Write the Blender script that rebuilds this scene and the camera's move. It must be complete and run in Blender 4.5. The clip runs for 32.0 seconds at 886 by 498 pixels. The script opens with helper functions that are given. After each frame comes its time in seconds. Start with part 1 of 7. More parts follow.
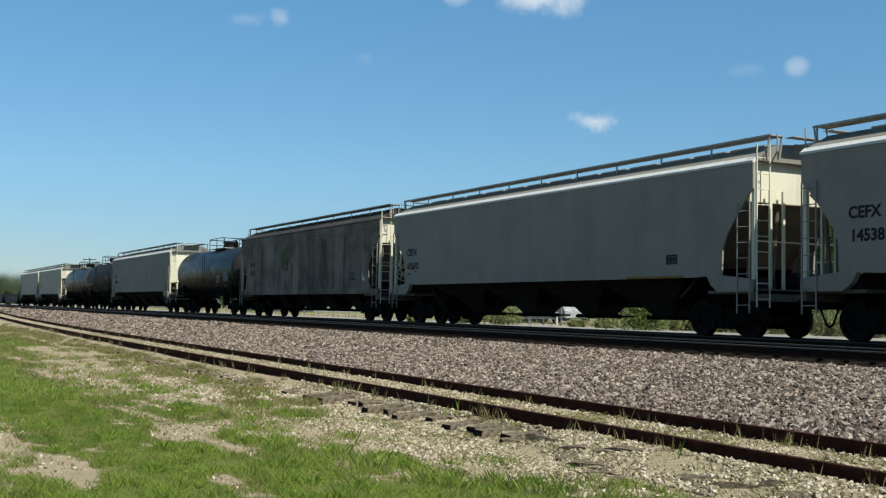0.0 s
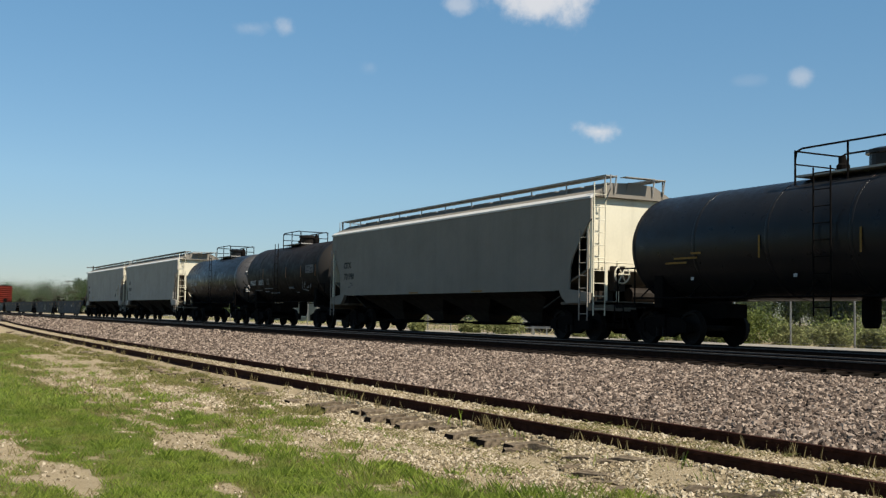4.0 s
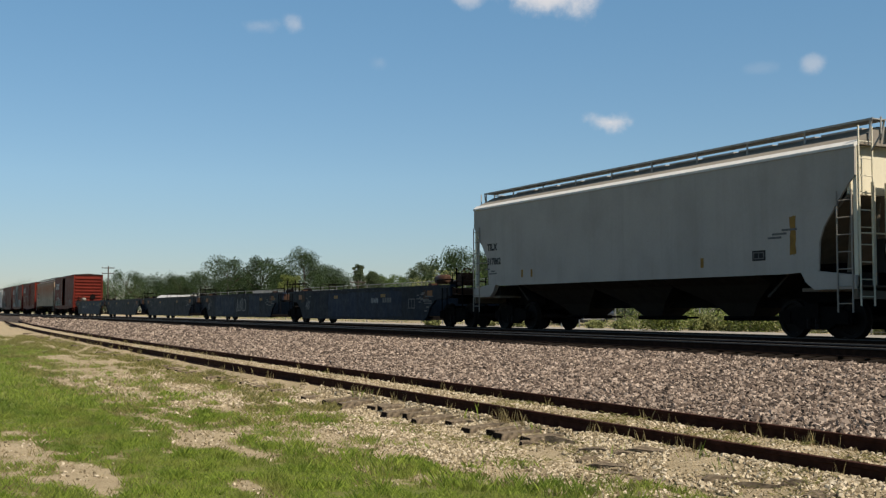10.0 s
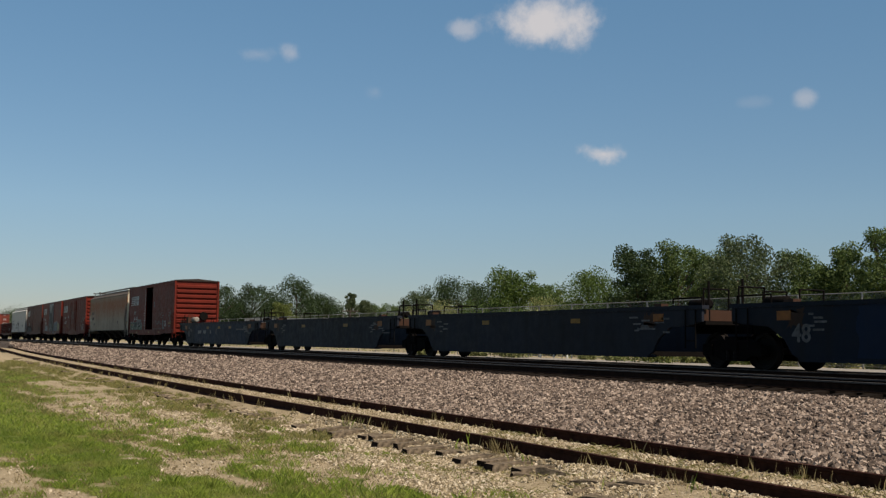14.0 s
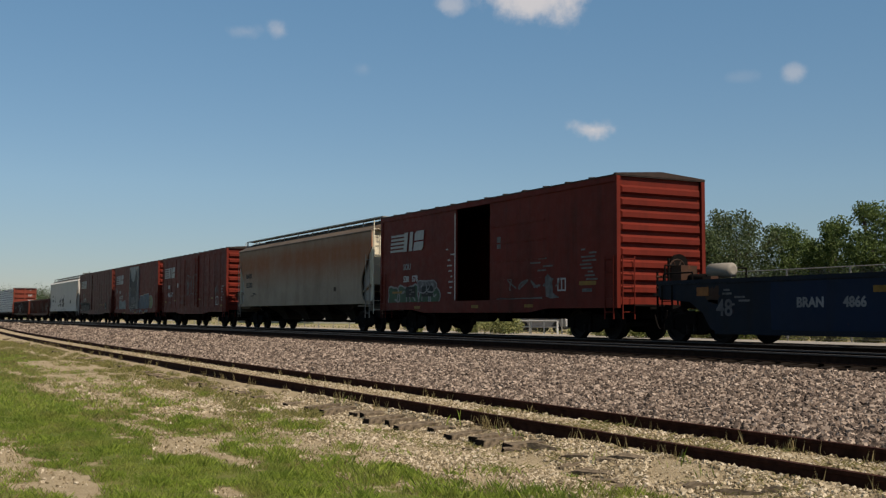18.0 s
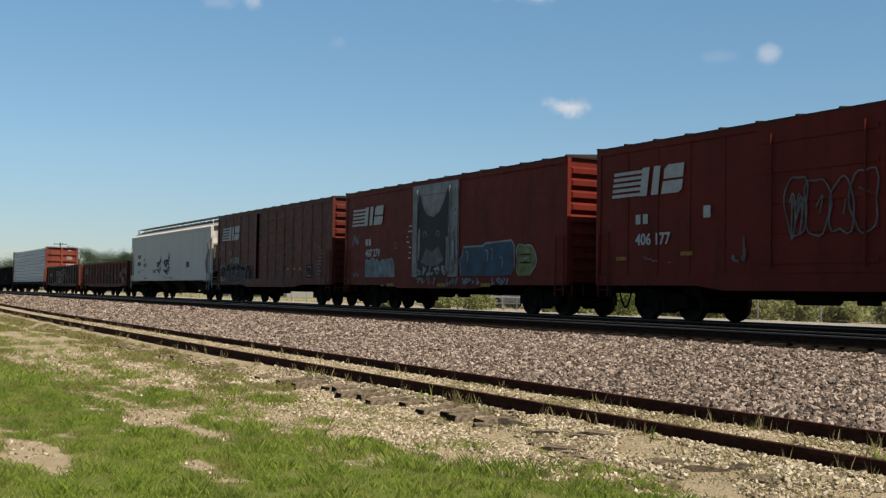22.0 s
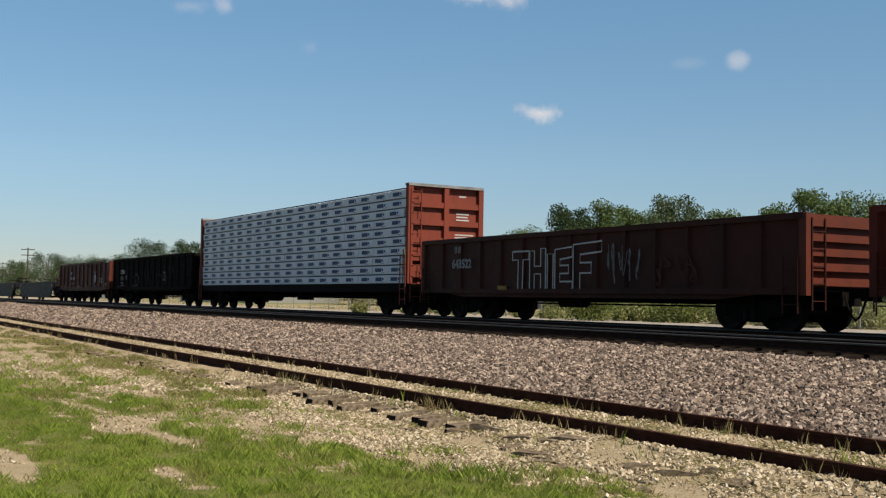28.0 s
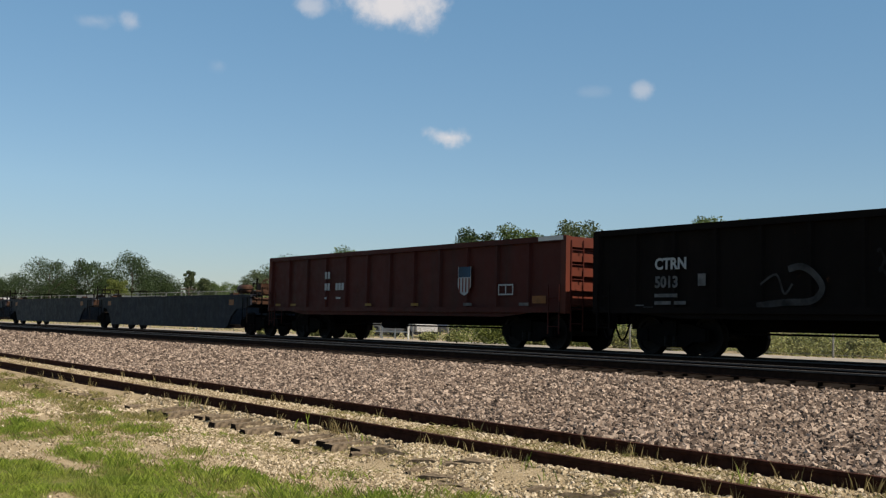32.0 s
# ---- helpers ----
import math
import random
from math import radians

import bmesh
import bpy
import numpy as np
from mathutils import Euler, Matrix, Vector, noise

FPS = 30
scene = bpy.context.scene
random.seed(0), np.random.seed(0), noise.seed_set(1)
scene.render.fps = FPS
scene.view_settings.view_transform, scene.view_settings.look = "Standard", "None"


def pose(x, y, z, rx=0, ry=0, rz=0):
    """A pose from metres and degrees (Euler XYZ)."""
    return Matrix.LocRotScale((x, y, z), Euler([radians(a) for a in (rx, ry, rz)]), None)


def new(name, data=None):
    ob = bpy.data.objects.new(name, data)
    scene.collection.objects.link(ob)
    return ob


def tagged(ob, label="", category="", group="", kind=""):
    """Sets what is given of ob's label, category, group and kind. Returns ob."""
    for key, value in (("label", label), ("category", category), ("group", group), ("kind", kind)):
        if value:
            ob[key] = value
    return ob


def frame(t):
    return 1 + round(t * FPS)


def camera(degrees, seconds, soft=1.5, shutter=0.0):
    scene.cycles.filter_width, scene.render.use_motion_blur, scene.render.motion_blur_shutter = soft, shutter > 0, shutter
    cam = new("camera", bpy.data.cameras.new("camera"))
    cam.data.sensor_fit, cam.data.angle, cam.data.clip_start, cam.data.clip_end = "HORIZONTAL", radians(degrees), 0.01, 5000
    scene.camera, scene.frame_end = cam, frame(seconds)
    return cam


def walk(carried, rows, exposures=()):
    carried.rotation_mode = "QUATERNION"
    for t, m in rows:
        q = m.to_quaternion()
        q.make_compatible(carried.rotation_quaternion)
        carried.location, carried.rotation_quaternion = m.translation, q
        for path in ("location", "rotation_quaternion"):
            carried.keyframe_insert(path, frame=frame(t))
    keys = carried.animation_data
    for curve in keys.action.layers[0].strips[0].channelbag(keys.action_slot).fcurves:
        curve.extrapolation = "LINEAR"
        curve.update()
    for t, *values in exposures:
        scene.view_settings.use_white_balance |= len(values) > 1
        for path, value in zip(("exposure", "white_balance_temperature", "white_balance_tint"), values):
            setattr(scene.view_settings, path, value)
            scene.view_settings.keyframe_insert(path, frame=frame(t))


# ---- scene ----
EYE = 0.61
cam = camera(44.58, 32.0, soft=1.3)
walk(cam, [(t, pose(0, 0, EYE, 90 + p, r, y)) for t, y, p, r in (
    (0, 62.06, 3.13, -0.94), (0.5, 62.26, 3.54, -1.43), (1, 61.95, 3.72, -1.48), (1.5, 62.22, 4.04, -1.63),
    (2, 62.35, 4.18, -1.55), (2.5, 62.54, 4.49, -1.70), (3, 62.52, 4.25, -1.63), (3.5, 62.42, 3.84, -1.37),
    (5.5, 61.89, 3.47, -0.72), (6, 62.39, 3.44, -0.61), (6.5, 62.22, 3.53, -0.47), (7, 62.35, 3.17, -0.30),
    (7.5, 62.43, 3.18, -0.17), (8, 62.91, 3.23, 0.03), (8.5, 62.85, 3.39, 0.03), (9, 62.89, 3.25, 0.19),
    (9.5, 62.97, 3.21, 0.06), (10, 63.00, 3.30, -0.13), (10.5, 63.00, 3.63, -0.01), (11, 62.71, 3.82, -0.10),
    (11.5, 62.53, 4.05, -0.31), (12, 62.49, 4.42, -0.37), (12.5, 62.45, 4.49, -0.81), (13, 62.44, 4.92, -0.71),
    (13.5, 62.49, 4.83, -0.87), (14, 62.58, 4.87, -0.74), (14.5, 62.45, 4.82, -0.62), (16.5, 62.22, 4.32, -0.73),
    (17, 62.24, 4.43, -0.66), (17.5, 62.05, 4.16, -0.34), (18, 62.08, 3.65, -0.27), (18.5, 61.82, 3.65, -0.48),
    (19, 61.51, 3.63, -0.51), (19.5, 61.45, 3.31, -0.48), (20, 61.09, 2.84, -0.83), (20.5, 61.04, 2.79, -0.84),
    (21, 60.90, 2.82, -0.98), (21.5, 61.03, 2.67, -0.94), (22, 60.66, 2.37, -0.97), (22.5, 60.02, 2.36, -1.01),
    (23, 59.88, 2.34, -0.73), (23.5, 59.46, 2.74, -0.63), (24, 58.87, 3.28, -1.08), (24.5, 59.06, 3.42, -1.22),
    (25, 59.14, 3.42, -1.19), (25.5, 59.22, 3.35, -1.10), (26, 59.04, 3.05, -1.28), (26.5, 59.01, 2.89, -1.26),
    (28.5, 59.15, 2.67, -0.79), (29, 59.10, 2.68, -0.67), (29.5, 59.24, 2.73, -0.34), (30, 59.00, 3.01, -0.06),
    (30.5, 57.42, 3.77, 0.21), (31, 54.89, 4.33, -0.44), (31.5, 54.84, 4.53, -0.07), (32, 54.23, 3.99, -1.30),
)], [(0, 0.56, 5730, 2.5), (1, 0.56, 5880, 5), (2, 0.56, 5990, 6.5), (3, 0.56, 6150, 9), (6, 0.52, 6500, 10), (9, 0.52, 6500, 10), (11, 0.44, 6550, 13), (13, 0.28, 6700, 14), (18, 0.25, 6700, 14), (20, 0.45, 6650, 13), (23, 0.60, 6550, 11), (26, 0.58, 6600, 12), (32, 0.55, 6700, 13)])
# ---- light ----
SUN_AZ, SUN_EL = radians(13), radians(52)   # azimuth from +x (the way the train runs) towards +y
sun_dir = Vector((math.cos(SUN_AZ) * math.cos(SUN_EL), math.sin(SUN_AZ) * math.cos(SUN_EL), math.sin(SUN_EL)))
sun = new("sun", bpy.data.lights.new("sun", "SUN"))
sun.data.energy, sun.data.angle, sun.data.color = 5.0, radians(0.5), (1.0, 0.90, 0.75)
sun.rotation_mode = "QUATERNION"
sun.rotation_quaternion = sun_dir.to_track_quat("Z", "Y")

world = bpy.data.worlds.new("world")
scene.world = world
world.use_nodes = True
wn, wl = world.node_tree.nodes, world.node_tree.links
wn.clear()
w_out, w_bg, w_sky = wn.new("ShaderNodeOutputWorld"), wn.new("ShaderNodeBackground"), wn.new("ShaderNodeTexSky")
w_sky.sky_type, w_sky.sun_disc = "NISHITA", False
w_sky.sun_elevation, w_sky.sun_rotation = SUN_EL, math.atan2(sun_dir.x, sun_dir.y)
w_sky.air_density, w_sky.dust_density, w_sky.ozone_density = 0.75, 0.1, 1.6
w_bg.inputs[1].default_value = 0.078
w_co = wn.new("ShaderNodeTexCoord")


def wmath(op, a, b=None):
    n = wn.new("ShaderNodeMath")
    n.operation = op
    for i, v in enumerate((a, b)):
        if v is not None:
            if isinstance(v, (int, float)):
                n.inputs[i].default_value = v
            else:
                wl.new(v, n.inputs[i])
    return n.outputs[0]


w_n1 = wn.new("ShaderNodeTexNoise")
w_n1.inputs["Scale"].default_value, w_n1.inputs["Detail"].default_value, w_n1.inputs["Roughness"].default_value = 22.0, 6.0, 0.6
wl.new(w_co.outputs["Generated"], w_n1.inputs["Vector"])
# small fair-weather clouds: azimuth and height in degrees, half width, half height, density
CLOUDS = [(35.86, 9.91, 1.8, 0.72, 1.0), (46.03, 12.39, 0.72, 0.62, 0.42), (32.73, 16.61, 3.74, 1.8, 0.95), (28.3, 16.34, 1.44, 0.7, 0.5),
          (17.29, 14.74, 1.35, 0.54, 0.22), (19.13, 14.86, 0.84, 0.66, 0.4), (23.63, 13.06, 0.9, 0.6, 0.12), (43.44, 12.29, 1.2, 0.45, 0.1)]
cloud_sum = None
for az, el, hw, hh, dens in CLOUDS:
    c = Vector((-math.cos(radians(az)) * math.cos(radians(el)), math.sin(radians(az)) * math.cos(radians(el)), math.sin(radians(el))))
    side = Vector((math.sin(radians(az)), math.cos(radians(az)), 0))
    up = c.cross(side) * (-1 if c.cross(side).z < 0 else 1)
    terms = []
    for axis, size in ((side, hw), (up, hh)):
        d = wn.new("ShaderNodeVectorMath")
        d.operation = "DOT_PRODUCT"
        wl.new(w_co.outputs["Generated"], d.inputs[0])
        d.inputs[1].default_value = axis
        q = wmath("DIVIDE", wmath("SUBTRACT", d.outputs["Value"], axis.dot(c)), math.sin(radians(size)))
        terms.append(wmath("MULTIPLY", q, q))
    front = wn.new("ShaderNodeVectorMath")
    front.operation = "DOT_PRODUCT"
    wl.new(w_co.outputs["Generated"], front.inputs[0])
    front.inputs[1].default_value = c
    r2 = wmath("ADD", terms[0], terms[1])
    soft = wmath("SUBTRACT", 1.0, wmath("SQRT", r2))
    v = wmath("ADD", soft, wmath("MULTIPLY", wmath("SUBTRACT", w_n1.outputs["Fac"], 0.5), 2.4))
    ramp = wn.new("ShaderNodeMapRange")
    ramp.interpolation_type = "SMOOTHSTEP"
    wl.new(v, ramp.inputs["Value"])
    ramp.inputs["From Min"].default_value, ramp.inputs["From Max"].default_value = 0.05, 1.0
    edge = wn.new("ShaderNodeMapRange")
    wl.new(soft, edge.inputs["Value"])
    edge.inputs["From Min"].default_value, edge.inputs["From Max"].default_value = -0.35, 0.25
    m = wmath("MULTIPLY", wmath("MULTIPLY", ramp.outputs["Result"], edge.outputs["Result"]), dens)
    m = wmath("MULTIPLY", m, wmath("GREATER_THAN", front.outputs["Value"], 0.5))
    cloud_sum = m if cloud_sum is None else wmath("MAXIMUM", cloud_sum, m)
w_mix = wn.new("ShaderNodeMix")
w_mix.data_type = "RGBA"
wl.new(cloud_sum, w_mix.inputs["Factor"])
w_tint = wn.new("ShaderNodeMix")
w_tint.data_type, w_tint.blend_type = "RGBA", "MULTIPLY"
w_tint.inputs["Factor"].default_value = 1.0
wl.new(w_sky.outputs["Color"], w_tint.inputs["A"])
w_sep = wn.new("ShaderNodeSeparateXYZ")
wl.new(w_co.outputs["Generated"], w_sep.inputs[0])
w_grade = wn.new("ShaderNodeValToRGB")   # colour grade of the sky by height: a duller horizon, a fuller blue above
w_grade.color_ramp.elements[0].position, w_grade.color_ramp.elements[0].color = 0.0, (0.56, 0.52, 0.525, 1)
w_grade.color_ramp.elements[1].position, w_grade.color_ramp.elements[1].color = 0.34, (0.99, 1.31, 1.23, 1)
w_grade.color_ramp.elements.new(0.12).color = (0.83, 0.92, 0.86, 1)
w_grade.color_ramp.elements.new(0.8).color = (1.20, 1.20, 0.98, 1)
wl.new(w_sep.outputs["Z"], w_grade.inputs[0])
wl.new(w_grade.outputs[0], w_tint.inputs["B"])
wl.new(w_tint.outputs["Result"], w_mix.inputs["A"])
w_mix.inputs["B"].default_value = (6.4, 6.4, 6.5, 1)
wl.new(w_mix.outputs["Result"], w_bg.inputs["Color"])
wl.new(w_bg.outputs[0], w_out.inputs[0])


# ---- materials ----
def shader(name, rough=0.6, metal=0.0, spec=0.25):
    m = bpy.data.materials.new(name)
    m.use_nodes = True
    n, l = m.node_tree.nodes, m.node_tree.links
    b = n["Principled BSDF"]
    b.inputs["Roughness"].default_value, b.inputs["Metallic"].default_value = rough, metal
    b.inputs["Specular IOR Level"].default_value = spec
    return m, n, l, b


def noise_tex(n, l, co, scale, detail=4.0, stretch=(1, 1, 1), rough=0.55):
    mp, t = n.new("ShaderNodeMapping"), n.new("ShaderNodeTexNoise")
    mp.inputs["Scale"].default_value = stretch
    l.new(co, mp.inputs["Vector"])
    l.new(mp.outputs[0], t.inputs["Vector"])
    t.inputs["Scale"].default_value, t.inputs["Detail"].default_value, t.inputs["Roughness"].default_value = scale, detail, rough
    return t.outputs["Fac"]


def step_map(n, l, v, a, b, c=0.0, d=1.0):
    r = n.new("ShaderNodeMapRange")
    r.inputs["From Min"].default_value, r.inputs["From Max"].default_value = a, b
    r.inputs["To Min"].default_value, r.inputs["To Max"].default_value = c, d
    l.new(v, r.inputs["Value"])
    return r.outputs["Result"]


def mix_col(n, l, f, a, b):
    x = n.new("ShaderNodeMix")
    x.data_type = "RGBA"
    if isinstance(f, float):
        x.inputs["Factor"].default_value = f
    else:
        l.new(f, x.inputs["Factor"])
    for k, v in (("A", a), ("B", b)):
        if isinstance(v, tuple):
            x.inputs[k].default_value = (*v[:3], 1)
        else:
            l.new(v, x.inputs[k])
    return x.outputs["Result"]


def bump(n, l, b, h, strength, dist):
    k = n.new("ShaderNodeBump")
    k.inputs["Strength"].default_value, k.inputs["Distance"].default_value = strength, dist
    l.new(h, k.inputs["Height"])
    l.new(k.outputs[0], b.inputs["Normal"])


def paint(name, col, grime=(0.06, 0.05, 0.04), patches=0.25, streaks=0.35, rust=0.1, rough=0.5, rust_col=(0.16, 0.06, 0.025), band=None, spec=0.08, runs=2.4):
    """Weathered car paint: faded blotches, runs of dirt down the sides, chips of rust, fine grain."""
    m, n, l, b = shader(name, rough, 0.0, spec)
    co = n.new("ShaderNodeTexCoord").outputs["Object"]
    big = noise_tex(n, l, co, 0.55, 5.0)
    run = noise_tex(n, l, co, 1.0, 5.0, (runs, runs, 0.16), 0.65)
    fine = noise_tex(n, l, co, 14.0, 4.0)
    chip = noise_tex(n, l, co, 3.2, 8.0, (1, 1, 1), 0.7)
    c = mix_col(n, l, step_map(n, l, big, 0.42, 0.72, 0.0, patches), col, grime)
    c = mix_col(n, l, step_map(n, l, run, 0.5, 0.72, 0.0, streaks), c, grime)
    c = mix_col(n, l, step_map(n, l, chip, 0.66 - 0.12 * rust, 0.74 - 0.12 * rust, 0.0, min(1.0, 0.3 + rust)), c, rust_col)
    c = mix_col(n, l, step_map(n, l, fine, 0.3, 0.7, 0.0, 0.12), c, tuple(v * 0.55 for v in col))
    if band:
        z0, z1, col_b, amount, z2, z3 = band
        sep = n.new("ShaderNodeSeparateXYZ")
        l.new(co, sep.inputs[0])
        f = n.new("ShaderNodeMath")
        f.operation = "MULTIPLY"
        l.new(step_map(n, l, sep.outputs["Z"], z0, z1, 0.0, amount), f.inputs[0])
        l.new(step_map(n, l, run, 0.25, 0.6, 0.6, 1.0), f.inputs[1])
        g = n.new("ShaderNodeMath")
        g.operation = "MULTIPLY"
        l.new(f.outputs[0], g.inputs[0])
        l.new(step_map(n, l, sep.outputs["Z"], z2, z3, 1.0, 0.25), g.inputs[1])
        c = mix_col(n, l, g.outputs[0], c, col_b)
    l.new(c, b.inputs["Base Color"])
    l.new(step_map(n, l, chip, 0.3, 0.75, rough - 0.08, rough + 0.25), b.inputs["Roughness"])
    bump(n, l, b, fine, 0.12, 0.01)
    return m


def plain(name, col, rough=0.6, metal=0.0, var=0.25, scale=6.0, spec=0.2):
    m, n, l, b = shader(name, rough, metal, spec)
    co = n.new("ShaderNodeTexCoord").outputs["Object"]
    t = noise_tex(n, l, co, scale, 5.0)
    c = mix_col(n, l, step_map(n, l, t, 0.3, 0.7), tuple(v * (1 - var) for v in col), tuple(min(1, v * (1 + var)) for v in col))
    l.new(c, b.inputs["Base Color"])
    bump(n, l, b, t, 0.15, 0.01)
    return m


M_GREY = paint("hopper_grey_paint", (0.270, 0.242, 0.205), patches=0.22, streaks=0.12, rust=0.02)
M_LIGHT = paint("hopper_light_grey_paint", (0.345, 0.318, 0.282), patches=0.22, streaks=0.12, rust=0.02)
M_MID = paint("hopper_weathered_grey_paint", (0.210, 0.190, 0.160), patches=0.22, streaks=0.12, rust=0.02)
# cream for hopper ends, lightened to carry the sun that falls on them
M_CREAM = paint("hopper_sunlit_end_cream", (0.62, 0.58, 0.45), patches=0.15, streaks=0.2, rust=0.05)
M_WHITE = paint("hopper_white_paint", (0.50, 0.47, 0.43), patches=0.08, streaks=0.12, rust=0.0)
M_SOOT = paint("hopper_sooty_paint", (0.20, 0.165, 0.132), (0.018, 0.014, 0.011), 0.95, 0.85, 0.1, runs=0.7)
M_SOOTD = paint("hopper_black_soot", (0.060, 0.050, 0.042), (0.014, 0.011, 0.009), 0.6, 0.6, 0.1, runs=0.9)
M_SOOTSHADE = paint("hopper_sooty_shaded_panel", (0.150, 0.125, 0.102), (0.016, 0.013, 0.010), 0.95, 0.85, 0.1, runs=0.8)
M_DUSTR = paint("hopper_dull_brown_roof", (0.105, 0.080, 0.058), (0.04, 0.03, 0.022), 0.5, 0.4, 0.1)
M_RUSTY = paint("hopper_rust_stained_paint", (0.29, 0.232, 0.172), (0.12, 0.078, 0.050), 0.5, 0.4, 0.12, runs=0.9, band=(2.1, 3.3, (0.245, 0.092, 0.038), 1.0, 3.75, 4.3))
M_DUST = paint("dusty_tank_head", (0.024, 0.0225, 0.0215), (0.025, 0.02, 0.017), 0.4, 0.4, 0.1)
M_BLACK = paint("tank_black_paint", (0.010, 0.0105, 0.012), (0.022, 0.02, 0.018), 0.4, 0.3, 0.05, 0.3, spec=0.18)
# glossy head black, its base colour raised to hold the sun's glint
M_BLACKG = paint("tank_sunlit_gloss_black_paint", (0.042, 0.041, 0.042), (0.07, 0.06, 0.052), 0.5, 0.3, 0.05, 0.26, spec=0.5)
M_BROWN = paint("tank_brown_black_paint", (0.012, 0.0105, 0.0095), (0.03, 0.022, 0.018), 0.5, 0.5, 0.1, 0.5, spec=0.08)
M_BOX = paint("boxcar_red_paint", (0.122, 0.0165, 0.0098), (0.032, 0.009, 0.006), 0.45, 0.45, 0.06, spec=0.09)
M_BOX2 = paint("boxcar_brown_paint", (0.096, 0.0185, 0.0125), (0.026, 0.010, 0.007), 0.5, 0.45, 0.1, spec=0.14)
M_GON = paint("gondola_rust_paint", (0.094, 0.0175, 0.0105), (0.024, 0.014, 0.012), 0.6, 0.55, 0.2)
M_GOND = paint("gondola_dark_rust_paint", (0.046, 0.014, 0.010), (0.018, 0.011, 0.009), 0.65, 0.6, 0.15)
M_GONB = paint("gondola_black_paint", (0.009, 0.007, 0.006), (0.017, 0.012, 0.010), 0.4, 0.5, 0.03, 0.8, spec=0.04)
M_GONE = paint("gondola_end_paint", (0.105, 0.028, 0.018), (0.035, 0.02, 0.014), 0.45, 0.45, 0.1)
M_GONU = paint("gondola_oxide_paint", (0.066, 0.0145, 0.0105), (0.026, 0.018, 0.015), 0.4, 0.5, 0.08)
M_WELL = paint("well_car_blue_paint", (0.009, 0.014, 0.024), (0.014, 0.012, 0.010), 0.6, 0.5, 0.06, spec=0.08)
M_WELLB = paint("well_car_fresh_blue_paint", (0.007, 0.016, 0.038), (0.012, 0.012, 0.014), 0.45, 0.4, 0.04, spec=0.1)
M_WELLG = paint("well_car_grey_paint", (0.017, 0.020, 0.028), (0.014, 0.012, 0.011), 0.5, 0.5, 0.06)
M_BEAM = paint("centerbeam_red_paint", (0.165, 0.04, 0.026), (0.045, 0.025, 0.018), 0.35, 0.35, 0.05)
# bays: grime plus the shade beneath the hopper, both put into the colour
M_BAY = paint("grimy_shaded_bay_paint", (0.028, 0.023, 0.019), (0.012, 0.010, 0.008), 0.5, 0.5, 0.1)
# running gear and wheels: grime, darkened further for the deep shade under the cars
M_UNDER = plain("running_gear_grime_and_shade", (0.006, 0.005, 0.0045), 0.9, spec=0.05)
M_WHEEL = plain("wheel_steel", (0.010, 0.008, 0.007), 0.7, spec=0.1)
M_GRATE = plain("running_board_steel", (0.28, 0.27, 0.25), 0.7)
M_TRIM = plain("white_trim", (0.52, 0.51, 0.48), 0.5, 0, 0.08)
M_INK = plain("black_lettering", (0.008, 0.008, 0.008), 0.6)
M_INKW = plain("white_lettering", (0.34, 0.34, 0.33), 0.6, 0, 0.12)
M_FADE = plain("faded_white_lettering", (0.095, 0.09, 0.086), 0.6, 0, 0.4)
M_YEL = plain("yellow_marking", (0.19, 0.10, 0.012), 0.5)
M_ORANGE = plain("orange_placard", (0.19, 0.068, 0.013), 0.5)
M_WRAP = plain("white_lumber_wrap", (0.46, 0.48, 0.52), 0.4, 0, 0.08, 1.5)
M_NAVY = plain("navy_label", (0.014, 0.028, 0.095), 0.5)
M_DARK = plain("car_interior", (0.010, 0.008, 0.007), 0.9)
M_TAGB = plain("blue_spray_paint", (0.006, 0.036, 0.075), 0.5, 0, 0.5, 2.0)
M_TAGG = plain("green_spray_paint", (0.016, 0.05, 0.022), 0.5, 0, 0.5, 2.0)
M_TAGY = plain("yellow_green_spray_paint", (0.10, 0.115, 0.035), 0.5, 0, 0.6, 3.0)
M_TAGP = plain("grey_spray_paint", (0.085, 0.080, 0.082), 0.6, 0, 0.5, 2.5)
M_TAGM = plain("mauve_grey_spray_paint", (0.050, 0.034, 0.040), 0.6, 0, 0.5, 2.5)
M_TAGS = plain("silver_spray_paint", (0.17, 0.17, 0.17), 0.5, 0, 0.4, 2.0)
M_TAGD = plain("charcoal_spray_paint", (0.018, 0.016, 0.018), 0.6, 0, 0.3, 2.0)
M_TAGF = plain("worn_dark_spray_paint", (0.019, 0.017, 0.016), 0.8, 0, 0.4, 2.0, 0.04)
M_EMB = plain("faded_green_emblem", (0.050, 0.072, 0.022), 0.7, 0, 0.6, 3.0)
M_STAIN = plain("soot_stain", (0.115, 0.097, 0.078), 0.9, 0, 0.5, 1.2, 0.04)
M_ARC = plain("rubbed_chalky_paint", (0.045, 0.042, 0.040), 0.9, 0, 0.5, 3.0, 0.04)
M_TAGL = plain("pale_blue_spray_paint", (0.085, 0.13, 0.16), 0.5, 0, 0.5, 2.0)


# ---- mesh helpers ----
def B():
    return bmesh.new()


def box(bm, x0, x1, y0, y1, z0, z1):
    v = [bm.verts.new((x, y, z)) for x in (x0, x1) for y in (y0, y1) for z in (z0, z1)]
    for f in ((0, 1, 3, 2), (4, 6, 7, 5), (0, 4, 5, 1), (2, 3, 7, 6), (0, 2, 6, 4), (1, 5, 7, 3)):
        bm.faces.new([v[i] for i in f])
    return v


